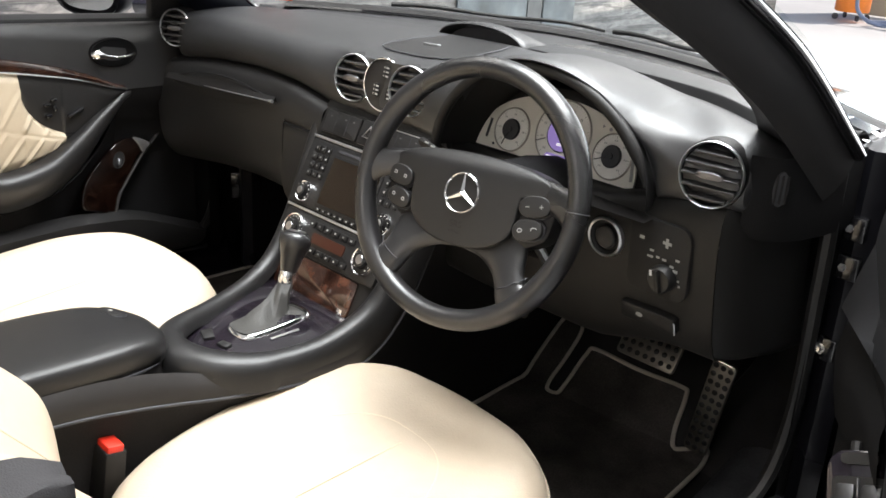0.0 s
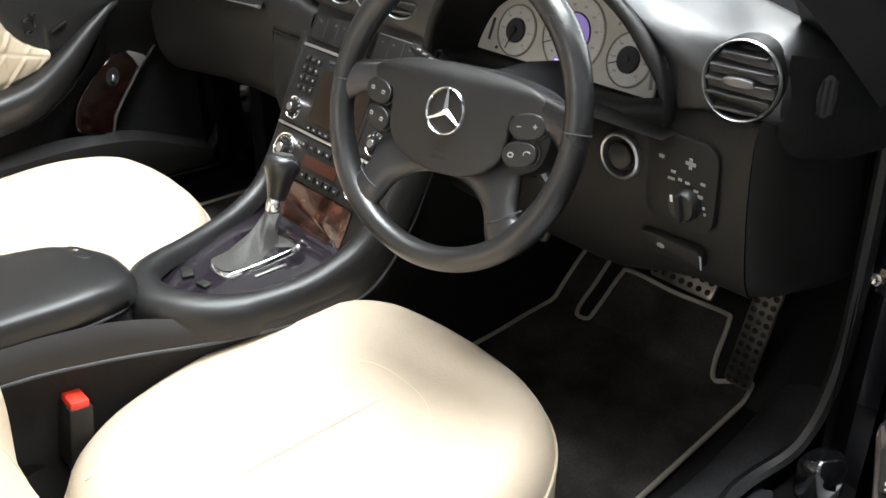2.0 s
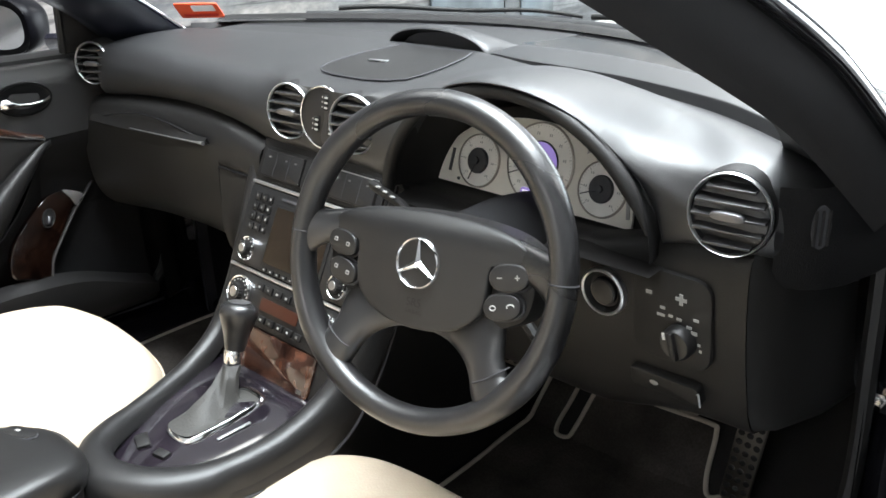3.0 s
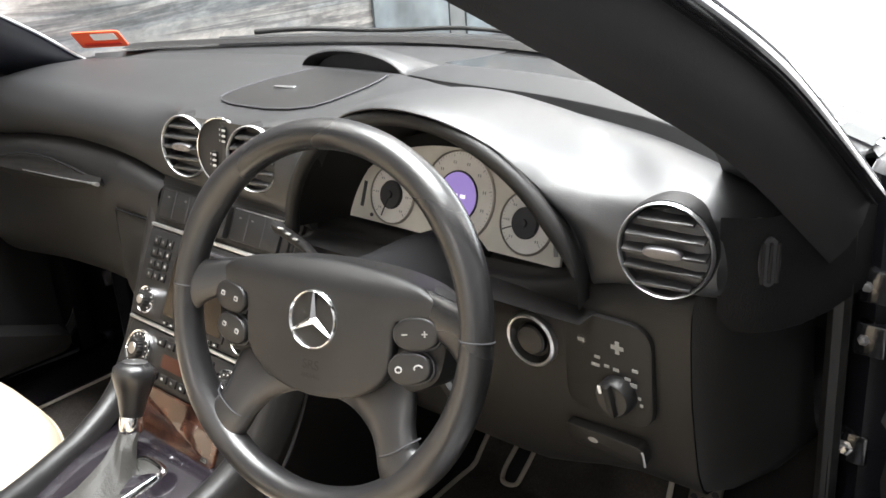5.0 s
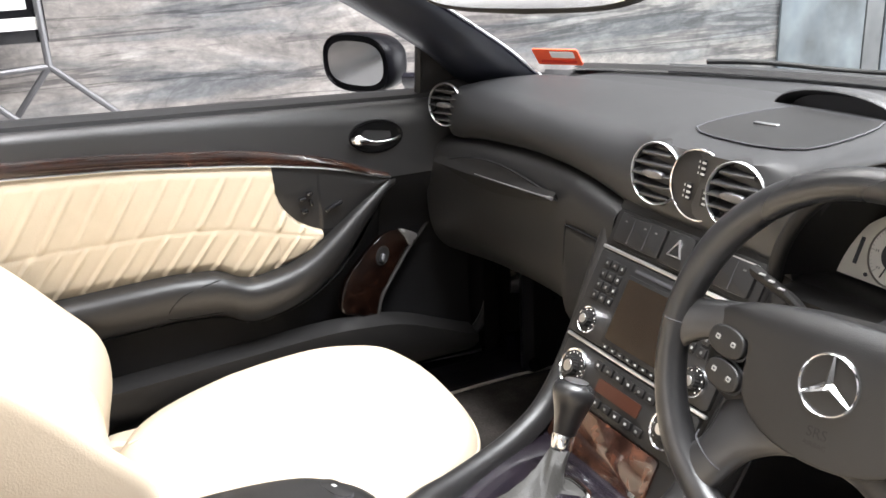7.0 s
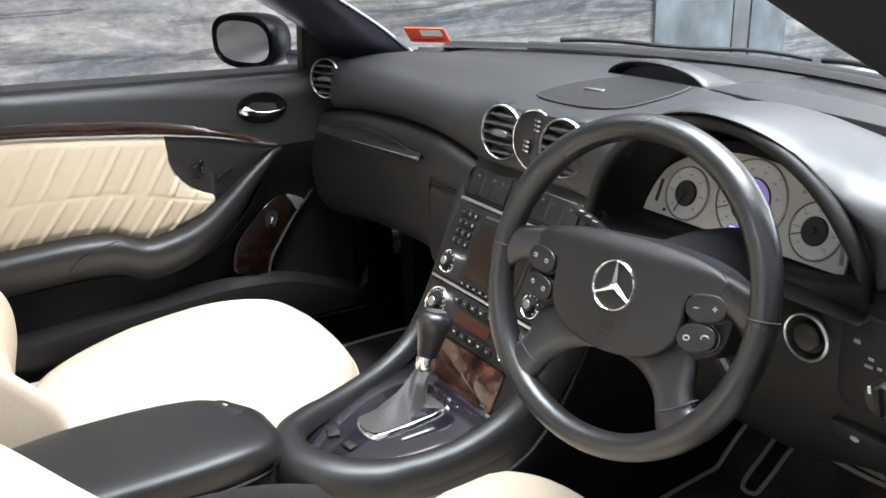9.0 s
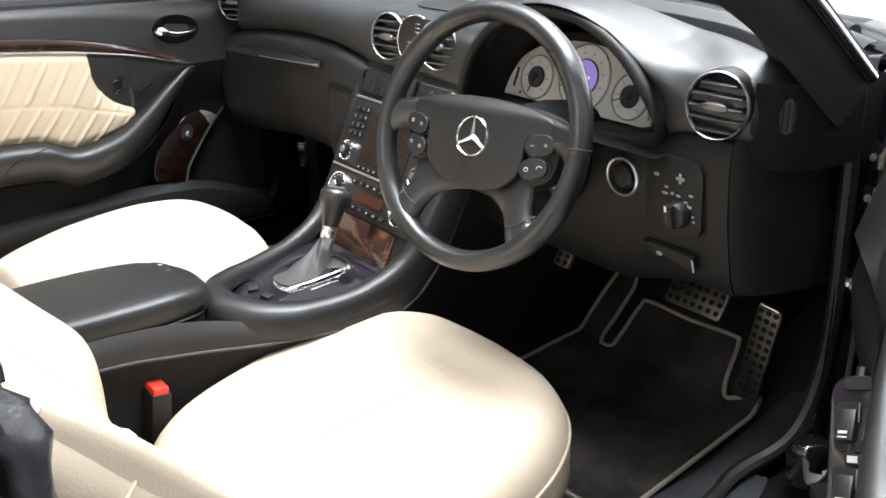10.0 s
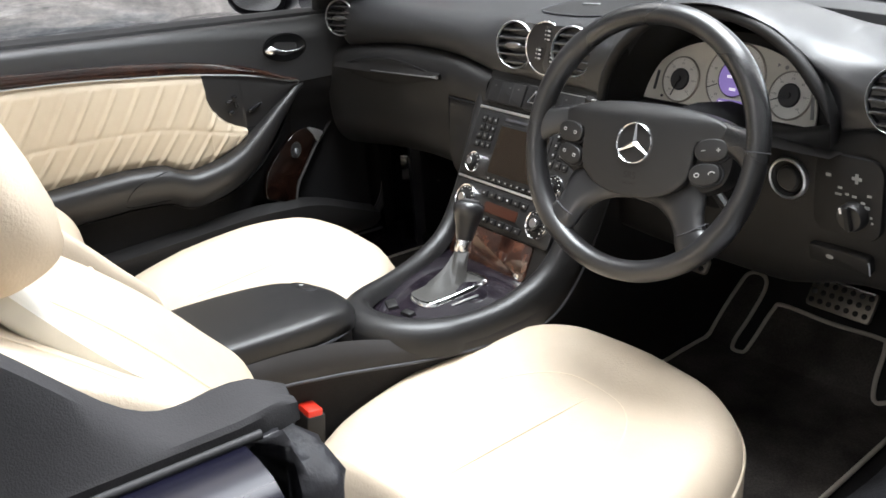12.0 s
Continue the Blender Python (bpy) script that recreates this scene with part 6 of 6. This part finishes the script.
        part("headrest_cover", prism(oval(0.095, 0.062, 40, 2.6), 0.022, gm, 0.009, 3), GREY_CREAM, root, "pale grey cover under the headrest")
    part("recline_cover", prism(oval(0.05, 0.04, 24), 0.02, basis(base + V((0.21 if x > 0 else -0.21, 0.0, -0.03)), (0, 1, 0), (0, 0, 1)) @ pose(0, 0, -0.01), 0.005), CREAM, root)
    return root


seat(0.369, -0.166, "cream leather driver seat in front of the steering wheel")
seat(-0.408, -0.222, "cream leather passenger seat beside the console")
for s, z in ((1, 0.27), (-1, 0.27)):
    bk = thing("belt_buckle", "black seat belt buckle with a red release button", "buckle", (-0.015 + s * 0.115, -0.345, z))
    part("stalk", box(0.026, 0.022, 0.16, 0.005, pose(-0.015 + s * 0.115, -0.361, 0.33, -8, 0, 0)), HARD, bk)
    part("case", box(0.060, 0.032, 0.092, 0.006, pose(-0.015 + s * 0.115, -0.351, 0.450, -8, 0, 0)), HARD, bk)
    part("release_button", box(0.055, 0.024, 0.014, 0.003, pose(-0.015 + s * 0.115, -0.345, 0.497, -8, 0, 0)), RED, bk, "red release button")
# belt guide loop on the driver's backrest shoulder
loop = thing("belt_guide", "dark wire belt guide on the seat shoulder", "belt guide", (0.55, -0.735, 0.85))
part("loop", tube(curve([(0.560, -0.738, 0.832), (0.562, -0.747, 0.854), (0.560, -0.738, 0.862), (0.558, -0.724, 0.861), (0.556, -0.718, 0.838)]), 0.0032, 8), HARD, loop)
# rear bench
bench = thing("rear_bench", "cream leather rear bench behind the front seats", "seat", (0, -1.15, 0.27))
b = pillow(oval(0.62, 0.24, 48, 5), ((0.95, -0.2), (1, -0.15), (1, -0.05), (0.97, -0.01), (0.85, 0.0), (0.4, -0.01), (0.05, -0.012)))
b.transform(pose(0, -1.12, 0.47))
part("cushion", b, CREAM, bench)
b = pillow(oval(0.62, 0.28, 48, 5), ((0.95, -0.12), (1, -0.08), (1, -0.03), (0.97, 0.0), (0.85, 0.01), (0.4, 0.0), (0.05, 0.0)))
b.transform(pose(0, -1.38, 0.70, 72, 0, 0))
part("backrest", b, CREAM, bench)


# ---- doors ----
WOOD_TOP = [(-0.9, 0.917), (-0.6, 0.910), (-0.37, 0.897), (-0.15, 0.874), (0.0, 0.839), (0.06, 0.813), (0.105, 0.789)]
WOOD_LOW = [(-0.9, 0.893), (-0.6, 0.886), (-0.37, 0.873), (-0.15, 0.849), (0.0, 0.822), (0.06, 0.802), (0.105, 0.786)]
BAND = [(-0.9, 0.672), (-0.49, 0.668), (-0.41, 0.672), (-0.316, 0.675), (-0.24, 0.670), (-0.218, 0.662), (-0.203, 0.648), (-0.169, 0.643), (-0.116, 0.653), (-0.071, 0.669), (-0.047, 0.685), (-0.01, 0.710), (0.04, 0.746), (0.105, 0.784)]
CREAM_EDGE = [(-0.119, 0.850), (-0.118, 0.805), (-0.115, 0.790), (-0.110, 0.774), (-0.103, 0.760), (-0.093, 0.747), (-0.080, 0.734), (-0.068, 0.726), (-0.055, 0.719), (-0.036, 0.711)]
MID_SEAM = [(-0.9, 0.742), (-0.573, 0.749), (-0.487, 0.754), (-0.306, 0.753), (-0.21, 0.744), (-0.111, 0.717), (-0.028, 0.695)]


def door(s, turn, label):
    """A door with its lining, built closed on side s and turned about its hinge."""
    hx, hy = s * 0.81, 0.43

    def P(x, y, z):
        return V((s * x - hx, y - hy, z - 0.33))

    def ribbon(lines, y0, y1, n=40):
        """Rows across the door between lines of (x, z by y)."""
        rows = []
        for k in range(n + 1):
            y = y0 + (y1 - y0) * k / n
            rows.append([P(fx(y) if callable(fx) else fx, y, fz(y) if callable(fz) else fz) for fx, fz in lines])
        return sheet(rows)

    belt = lambda y: 0.932 - 0.035 * y
    ease = lambda y: max(0.0, min(1.0, (y + 0.10) / 0.205)) ** 1.5
    wt, wl = (lambda y: soft_table(WOOD_TOP, y, 0.02)), (lambda y: soft_table(WOOD_LOW, y, 0.02))
    bd = lambda y: soft_table(BAND, y, 0.007)
    pk = lambda y: soft_table([(-0.9, 0.47), (-0.39, 0.497), (-0.034, 0.517), (0.108, 0.506), (0.257, 0.446), (0.4, 0.40)], y, 0.02)
    yr = -0.66
    # outer skin and door edge
    root = part("door", ribbon(((0.795, lambda y: belt(y) + 0.004), (0.815, lambda y: belt(y) - 0.004), (0.838, 0.90), (0.846, 0.862), (0.857, 0.85), (0.866, 0.75), (0.866, 0.55), (0.85, 0.36), (0.80, 0.345)), 0.42, yr - 0.02), PAINT, body, label)
    root.matrix_basis = pose(hx, hy, 0.33 + (0.026 if turn else 0.0), 0, 0, turn)
    part("side_strip", tube([P(0.852, y, 0.857) for y in (0.40, 0.0, -0.4, -0.66)], 0.007, 8), SILVER, root, "bright side strip")
    part("belt_rubber", ribbon(((0.745, lambda y: belt(y) - 0.006), (0.748, lambda y: belt(y) + 0.006), (0.765, lambda y: belt(y) + 0.012), (0.785, lambda y: belt(y) + 0.012), (0.797, lambda y: belt(y) + 0.002)), 0.36, yr), RUBBER, root, "black rubber window channel")
    # inner lining from the belt down
    up = part("upper_lining", ribbon(((0.750, lambda y: belt(y) - 0.002), (0.740, belt), (0.726, lambda y: belt(y) - 0.008), (0.722, lambda y: belt(y) * 0.6 + wt(min(y, 0.105)) * 0.4), (0.722, lambda y: wt(y) if y < 0.105 else 0.787)), 0.30, yr), SOFT, root, "black upper door lining", 60)
    part("walnut_strip", ribbon(((0.723, lambda y: wt(y) + 0.001), (0.716, lambda y: wt(y) - 0.002), (0.712, lambda y: (wt(y) + wl(y)) / 2), (0.714, lambda y: wl(y) + 0.001)), 0.105, yr), WOOD_STRIP, root, "dark burl walnut strip")
    part("chrome_line", tube([P(0.7125, y, wl(y) - 0.001) for y in [0.105 - 0.765 * k / 36 for k in range(37)]], 0.0022, 6), CHROME, root, "thin chrome line")

    def rib(y, z, zt):
        """Height of the gathered folds of the leather: long pleats above the seam, short ones below it."""
        zm = soft_table(MID_SEAM, y, 0.02)
        if z > zm:
            ph = (y - 0.66 * (z - 0.86) + 0.495) / 0.0515
            fade = max(0, min(1, (zt - 0.012 - z) / 0.022)) * min(1, (z - zm) / 0.012)
            wide = 0.085
        else:
            ph = (y - 0.78 * (z - 0.74) + 0.23) / 0.0435
            fade = min(1, (zm - z) / 0.012)
            wide = 0.10
        k = ph - math.floor(ph + 0.5)
        high = 0.0042 * (0.85 + 0.25 * math.sin(2.3 * math.floor(ph + 0.5)))
        fold = math.exp(-((k / wide) ** 2)) - 0.35 * math.exp(-(((k + 0.17) / 0.11) ** 2))
        seam = -0.0013 * math.exp(-(((z - zm) / 0.0035) ** 2))
        return high * fold * fade + seam

    edge_z = lambda y: lerp_table(CREAM_EDGE, y) if y > -0.119 else 9.0
    rows = []
    ys = [yr + (-0.119 - yr) * k / 260 for k in range(260)] + [-0.119 + 0.083 * (k / 70) ** 1.8 for k in range(71)]
    for y in ys:
        z0, z1 = min(wl(y) - 0.003, edge_z(y)), bd(y)
        row = []
        for k in range(57):
            v = k / 56
            z = z0 + (z1 - z0) * v
            tuck = 0.006 * min(1, 12 * v, 12 * (1 - v))
            row.append(P(0.719 - tuck - 0.007 * math.sin(math.pi * v) - rib(y, z, wl(y)), y, z))
        rows.append(row)
    part("leather_insert", sheet(rows), CREAM_DOOR, root, "gathered cream leather insert", 80)
    rows = []
    for y in [-0.1189 + 0.083 * (k / 30) ** 1.8 for k in range(31)] + [-0.0355 + 0.1405 * k / 24 for k in range(25)]:
        z0, z1 = wl(y) - 0.003, max(bd(y), edge_z(y)) if y < -0.0358 else bd(y)
        rows.append([P(0.717 - 0.003 * math.sin(math.pi * k / 14), y, z0 + (z1 - z0) * k / 14) for k in range(15)])
    kp = part("switch_field", sheet(rows), SATIN, root, "black seat switch field", 80)
    for dy, dz, w, h, a in ((-0.069, 0.775, 0.013, 0.006, 15), (-0.055, 0.784, 0.012, 0.006, 15), (-0.054, 0.766, 0.006, 0.013, 10), (-0.067, 0.752, 0.013, 0.008, 15), (-0.011, 0.753, 0.036, 0.007, 24)):
        part("seat_key", box(0.012, w, h, 0.0025, Matrix.Translation(P(0.710, dy, dz)) @ pose(0, 0, 0, a, 0, 0)), GLOSS, kp, "small black seat key")
    part("field_joint", tube([P(0.7125, -0.036, 0.711), P(0.7115, -0.012, 0.709), P(0.7075, 0.006, 0.701)], 0.0009, 6), DULL, kp)
    # armrest band
    thin = lambda y: 1 - 0.85 * max(0.0, min(1.0, (y + 0.02) / 0.13)) ** 1.3
    part("armrest_band", ribbon(((0.712, lambda y: bd(y) + 0.003), (lambda y: 0.690 + 0.022 * ease(y), lambda y: bd(y) + 0.002), (lambda y: 0.678 + 0.034 * ease(y), lambda y: bd(y) - 0.003), (lambda y: 0.670 + 0.042 * ease(y), lambda y: bd(y) - 0.014 * thin(y)), (lambda y: 0.671 + 0.041 * ease(y), lambda y: bd(y) - 0.036 * thin(y)), (lambda y: 0.682 + 0.034 * ease(y), lambda y: bd(y) - 0.060 * thin(y)), (lambda y: 0.708 + 0.016 * ease(y), lambda y: bd(y) - 0.085 * thin(y))), 0.115, yr, 60), SATIN, root, "black padded armrest", 60)
    skin = [(0.085, 0.708), (0.060, 0.682), (0.036, 0.671), (0.014, 0.670), (0.003, 0.678), (-0.002, 0.690)][::-1]
    part("grip_joint", tube(curve([P(lerp_table(skin, bd(y) - z) + 0.0004, y, z) for y, z in ((-0.215, 0.658), (-0.240, 0.664), (-0.264, 0.661), (-0.299, 0.653), (-0.318, 0.641), (-0.330, 0.624), (-0.330, 0.606), (-0.306, 0.600), (-0.27, 0.599), (-0.237, 0.598))], 4), 0.0012, 6), DULL, root, "dark joint of the grip")
    # lower lining and map pocket
    dent = (lambda y: 0.062 * max(0.0, min(1.0, (y + 0.12) / 0.10))) if s < 0 else (lambda y: 0.0)
    part("lower_lining", ribbon(((lambda y: 0.700 + dent(y - 0.16), lambda y: bd(min(y, 0.1)) - 0.083 * thin(y)), (lambda y: 0.722 + dent(y), lambda y: 0.60 if y < 0.02 else 0.60 + (y - 0.02) * 0.9), (lambda y: 0.730 + 0.95 * dent(y), 0.55), (lambda y: 0.735 + 0.85 * dent(y), 0.50), (lambda y: 0.748 + 0.6 * dent(y), 0.44), (0.765, 0.39)), 0.30, yr), DULL, root, "black lower door lining", 60)
    part("front_lining", ribbon(((0.722, 0.79), (lambda y: 0.712 + 0.3 * dent(y), 0.76), (lambda y: 0.705 + dent(y), 0.71), (lambda y: 0.712 + 1.1 * dent(y), 0.66), (lambda y: 0.722 + 1.05 * dent(y), 0.62)), 0.30, 0.10, 8), DULL, root, "", 60)
    part("map_pocket", ribbon(((0.735, lambda y: pk(y) + 0.006), (0.706, pk), (0.690, lambda y: pk(y) - 0.004), (0.692, lambda y: pk(y) * 0.5 + 0.20), (0.715, 0.40), (0.74, 0.385)), 0.27, yr), SATIN, root, "black map pocket", 60)
    part("front_edge", sheet([[P(x, y, z) for x, y in ((0.722, 0.30), (0.735, 0.335), (0.76, 0.355), (0.80, 0.36), (0.85, 0.40))] for z in (0.38, 0.5, 0.7, 0.85, 0.93)]), DULL, root, "", 60)
    part("rear_edge", sheet([[P(x, y, z) for x, y in ((0.72, yr), (0.74, yr - 0.012), (0.80, yr - 0.015), (0.855, yr - 0.02))] for z in (0.38, 0.5, 0.7, 0.85, 0.945)]), PAINT, root)
    part("door_bottom", sheet([[P(x, y, 0.385) for x in (0.73, 0.80, 0.85)] for y in (0.36, 0.0, yr)]), PAINT, root)
    # handle in its oval bowl
    hm = basis(P(0.7225, 0.085, 0.868), (0, -s, 0.04 * s), (0, 0, 1))
    part("handle_bowl", lathe([(0.0545, -0.003), (0.053, 0.003), (0.050, 0.0035), (0.047, 0.001), (0.03, 0.0005), (0.0, 0.0003)], 36, hm @ Matrix.Diagonal((1, 0.59, 1, 1))), BOWL, root, "dark oval handle bowl")
    part("door_handle", tube(curve([P(0.716, 0.036, 0.866), P(0.709, 0.050, 0.867), P(0.706, 0.068, 0.863), P(0.706, 0.09, 0.860), P(0.710, 0.115, 0.861), P(0.717, 0.130, 0.864)], 5), lambda t: 0.0032 + 0.0075 * math.exp(-((t - 0.16) / 0.17) ** 2), 12), CHROME, root, "chrome door handle")
    # window switches in a walnut plate
    px_ = V((0, 0.61, 0.79))
    pb = basis(P(0.708, 0.088, 0.594), px_, (V((-0.62, -0.62, 0.478)) if s > 0 else V((0.95, -0.25, 0.193))).cross(px_))
    if s > 0:
        part("switch_plate", prism([(p[0], p[1]) for p in rrect(0.185, 0.072, 0.022, 5)], 0.018, pb @ pose(0, 0, -0.012), 0.003), DARK_WOOD, root, "walnut window switch plate")
        part("plate_cap", prism(rrect(0.012, 0.040, 0.005), 0.003, pb @ pose(0.083, 0, 0.0045)), SATIN, root, "end cap")
    if s > 0:
        for ux in (0.038, -0.030):
            part("switch_well", prism(rrect(0.052, 0.058, 0.008), 0.002, pb @ pose(ux, 0, 0.006)), HARD, root)
            for vy in (-0.014, 0.014):
                k = part("window_switch", box(0.036, 0.022, 0.012, 0.004, pb @ pose(ux, vy, 0.010, 0, 12, 0)), SATIN, root, "black window switch")
                for dx, w in ((-0.0125, 0.0016), (-0.0075, 0.0030)):
                    part("symbol", box(w, 0.010, 0.0008, 0, pb @ pose(ux + dx, vy, 0.0166 + 0.2 * -dx, 0, 12, 0)), PALE, root, "pale window symbol", 0)
            part("switch_bar", box(0.020, 0.002, 0.004, 0.0008, pb @ pose(ux + 0.014, 0, 0.011)), TAB, root, "grey divider")
        part("mirror_switch", box(0.012, 0.020, 0.006, 0.003, pb @ pose(0.004, 0.006, 0.008)), HARD, root)
        part("symbol", box(0.007, 0.011, 0.0008, 0, pb @ pose(0.004, 0.006, 0.0112)), PALE, root, "pale lock symbol", 0)
    else:
        blade = curve([V((u, v, 0)) for u, v in ((0.084, 0.028), (0.068, 0.040), (0.050, 0.047), (0.012, 0.044), (-0.030, 0.018), (-0.066, -0.010), (-0.093, -0.042), (-0.104, -0.085), (-0.072, -0.101), (-0.036, -0.113), (-0.018, -0.076), (0.004, -0.048), (0.048, 0.000))], 5, True)
        bm_ = basis(V((-0.756, 0.096, 0.619)) - V((hx, hy, 0.33)), (-0.12, 1, 0), (-0.22, 0, 1))
        part("switch_plate", prism([(p.x, p.y) for p in blade], 0.014, bm_ @ pose(0, 0, -0.014), 0.003), PLATE_WOOD, root, "dark walnut window switch plate")
        sw = bm_ @ pose(0.0, 0.003, 0.0, 0, 0, 60)
        part("switch_ring", tube([sw @ V((0.0185 * math.cos(t), 0.0125 * math.sin(t), 0.001)) for t in (2 * math.pi * k / 24 for k in range(24))], 0.0016, 8, True), SATIN, root)
        part("switch_well", prism(oval(0.0175, 0.0115, 24), 0.0012, sw), HARD, root)
        part("window_switch", box(0.017, 0.009, 0.009, 0.003, sw @ pose(-0.004, 0, 0.004, 0, 14, 0)), TAB, root, "grey window switch")
        # glare on the plate's glossy upper end, shaped as a bright metal piece
        part("plate_cap", prism([(p.x, p.y) for p in curve([V(p) for p in ((0.045, 0.0475, 0), (0.066, 0.0405, 0), (0.084, 0.0285, 0), (0.073, 0.018, 0), (0.064, 0.010, 0), (0.056, 0.029, 0))], 3, True)], 0.004, bm_ @ pose(0, 0, -0.0005), 0.001), BRIGHT, root, "bright cap standing for the glare on the plate")
        part("plate_ridge", tube([bm_ @ V((p.x + 0.003, p.y - 0.002, -0.002)) for p in curve([V((u, v, 0)) for u, v in ((0.118, 0.058), (0.0975, 0.0385), (0.075, 0.020), (0.050, -0.002), (0.006, -0.048), (-0.018, -0.076), (-0.034, -0.113))], 4)], 0.0038, 8), FLANK, root)
    if s > 0:
        part("plate_ridge", tube(curve([P(0.706, 0.160, 0.668), P(0.700, 0.130, 0.636), P(0.698, 0.095, 0.595), P(0.700, 0.055, 0.515)]), 0.006, 8), SATIN, root)
    # sail panel and outside mirror
    tri = [P(0.752, 0.385, 0.925), P(0.752, 0.195, 0.928), P(0.737, 0.195, 1.036), P(0.741, 0.215, 1.030)]
    tri2 = [p + V((s * 0.022, 0, 0)) for p in tri]
    part("sail_panel", capped([tri, tri2]), PILLAR, root, "black triangular sail panel")
    part("sail_rubber", tube([P(0.757, 0.190, 0.925), P(0.742, 0.190, 1.038)], 0.008, 8), RUBBER, root)
    part("lock_pin", lathe([(0.006, 0), (0.006, 0.014), (0.004, 0.018), (0, 0.018)], 14, Matrix.Translation(P(0.735, -0.56, 0.952))), HARD, root)
    # outside mirror
    mc = P(0.955 if s > 0 else 1.005, 0.165, 0.964)
    mm = basis(mc, (0.93, -0.36 * s, 0), (0, -0.03, 1))
    rows = []
    for sc, h in ((0.35, -0.085), (0.7, -0.075), (0.92, -0.05), (1.0, -0.015), (1.0, 0.004), (0.965, 0.008), (0.93, 0.002)):
        rows.append([mm @ V((x * sc, y * sc, h)) for x, y in oval(0.104, 0.062, 40, 2.8)])
    part("mirror_housing", capped(rows), HOUSING, root, "black outside mirror housing", 60)
    part("mirror_glass", prism(oval(0.085, 0.046, 40, 2.8), 0.002, mm @ pose(0, 0, 0.0045)), MIRROR, root, "mirror glass")
    part("mirror_foot", tube([P(0.765, 0.25, 0.945), P(0.80, 0.24, 0.94), P(0.86, 0.22, 0.935)], 0.026, 10, flat=0.7), PAINT, root)
    return root


door(-1, 0, "closed door with gathered cream leather and walnut strip")
door(1, 37, "open door with walnut strip and window switches")

# ---- floor mats and pedals ----
def floor_z(y):
    return 0.262 + max(0, 1.3 * (y - 0.58))


def floor_mat(name, outline, label):
    root = thing(name, label, "floor mat", (outline[0][0], outline[0][1], 0.275), "floor mats")
    pts = curve([V((x, y, 0)) for x, y in outline], 5, True)
    b = bmesh.new()
    f = b.faces.new([b.verts.new(p) for p in pts])
    bmesh.ops.triangulate(b, faces=[f])
    bmesh.ops.subdivide_edges(b, edges=b.edges[:], cuts=3, use_grid_fill=True)
    for v in b.verts:
        v.co.z = floor_z(v.co.y) + 0.010
    part("mat_top", b, MAT_PILE, root, "worn black pile", 80)
    part("binding", tube([V((p.x, p.y, floor_z(p.y) + 0.011)) for p in pts], 0.0043, 8, True), BINDING, root, "pale edge binding")
    return root


floor_mat("floor_mat", [(0.105, -0.10), (0.096, 0.2), (0.086, 0.40), (0.076, 0.50), (0.072, 0.585), (0.085, 0.655), (0.098, 0.675), (0.130, 0.676), (0.144, 0.660), (0.139, 0.62), (0.131, 0.587), (0.142, 0.572), (0.160, 0.574), (0.170, 0.600), (0.180, 0.640), (0.196, 0.650), (0.300, 0.649), (0.398, 0.652), (0.414, 0.645), (0.424, 0.605), (0.438, 0.585), (0.462, 0.590), (0.498, 0.600), (0.504, 0.570), (0.521, 0.419), (0.539, 0.25), (0.554, 0.10), (0.562, -0.10)], "worn black driver floor mat with pale edge binding")
floor_mat("floor_mat", [(-0.770, -0.10), (-0.772, 0.2), (-0.774, 0.44), (-0.74, 0.56), (-0.60, 0.66), (-0.40, 0.69), (-0.24, 0.66), (-0.20, 0.50), (-0.21, 0.2), (-0.22, -0.10)], "black passenger floor mat with pale edge binding")


def pedal(name, m, w, h, nu, nv, label):
    """A metal pedal plate in the pose m, pierced by rows of rubber studs."""
    root = thing(name, label, "pedal", tuple(m.translation))
    part("pad", prism(rrect(w, h, 0.008), 0.008, m, 0.002), ALU, root, "perforated metal pad")
    part("pad_lip", tube([m @ V((k * (w / 2 - 0.006), h / 2 - 0.003, 0.0075)) for k in (-1, -0.5, 0, 0.5, 1)], 0.0026, 8), SILVER, root, "bright upper lip")
    for i in range(nu):
        for j in range(nv):
            part("rubber_stud", lathe([(0.0052, 0.007), (0.0052, 0.0092), (0.0035, 0.0102), (0, 0.0102)], 10, m @ pose((i - (nu - 1) / 2) * w / (nu + 0.2), (j - (nv - 1) / 2) * h / (nv + 0.4), 0)), RUBBER, root)
    return root


r_ = pedal("brake_pedal", pose(0.361, 0.582, 0.454, 58, 0, 0), 0.124, 0.056, 7, 3, "metal brake pedal with black rubber studs")
part("arm", tube([(0.361, 0.592, 0.452), (0.361, 0.68, 0.53), (0.361, 0.82, 0.70), (0.361, 0.99, 0.76)], 0.010, 8), HARD, r_)
am_ = basis((0.504, 0.572, 0.402), (0.98, 0.10, -0.15), (0.155, 0.02, 0.98))
r_ = pedal("accelerator_pedal", am_, 0.044, 0.195, 3, 11, "tall metal accelerator pedal with black rubber studs")
part("arm", tube([am_ @ V((0, 0.02, -0.001)), (0.51, 0.66, 0.46), (0.51, 0.76, 0.515)], 0.010, 8), HARD, r_)
r_ = pedal("parking_brake_pedal", pose(0.182, 0.415, 0.517, 60, 0, 0), 0.038, 0.030, 2, 2, "small metal parking brake pedal")
part("arm", tube([(0.182, 0.419, 0.517), (0.182, 0.505, 0.597), (0.192, 0.72, 0.66), (0.192, 0.99, 0.72)], 0.008, 8), HARD, r_)
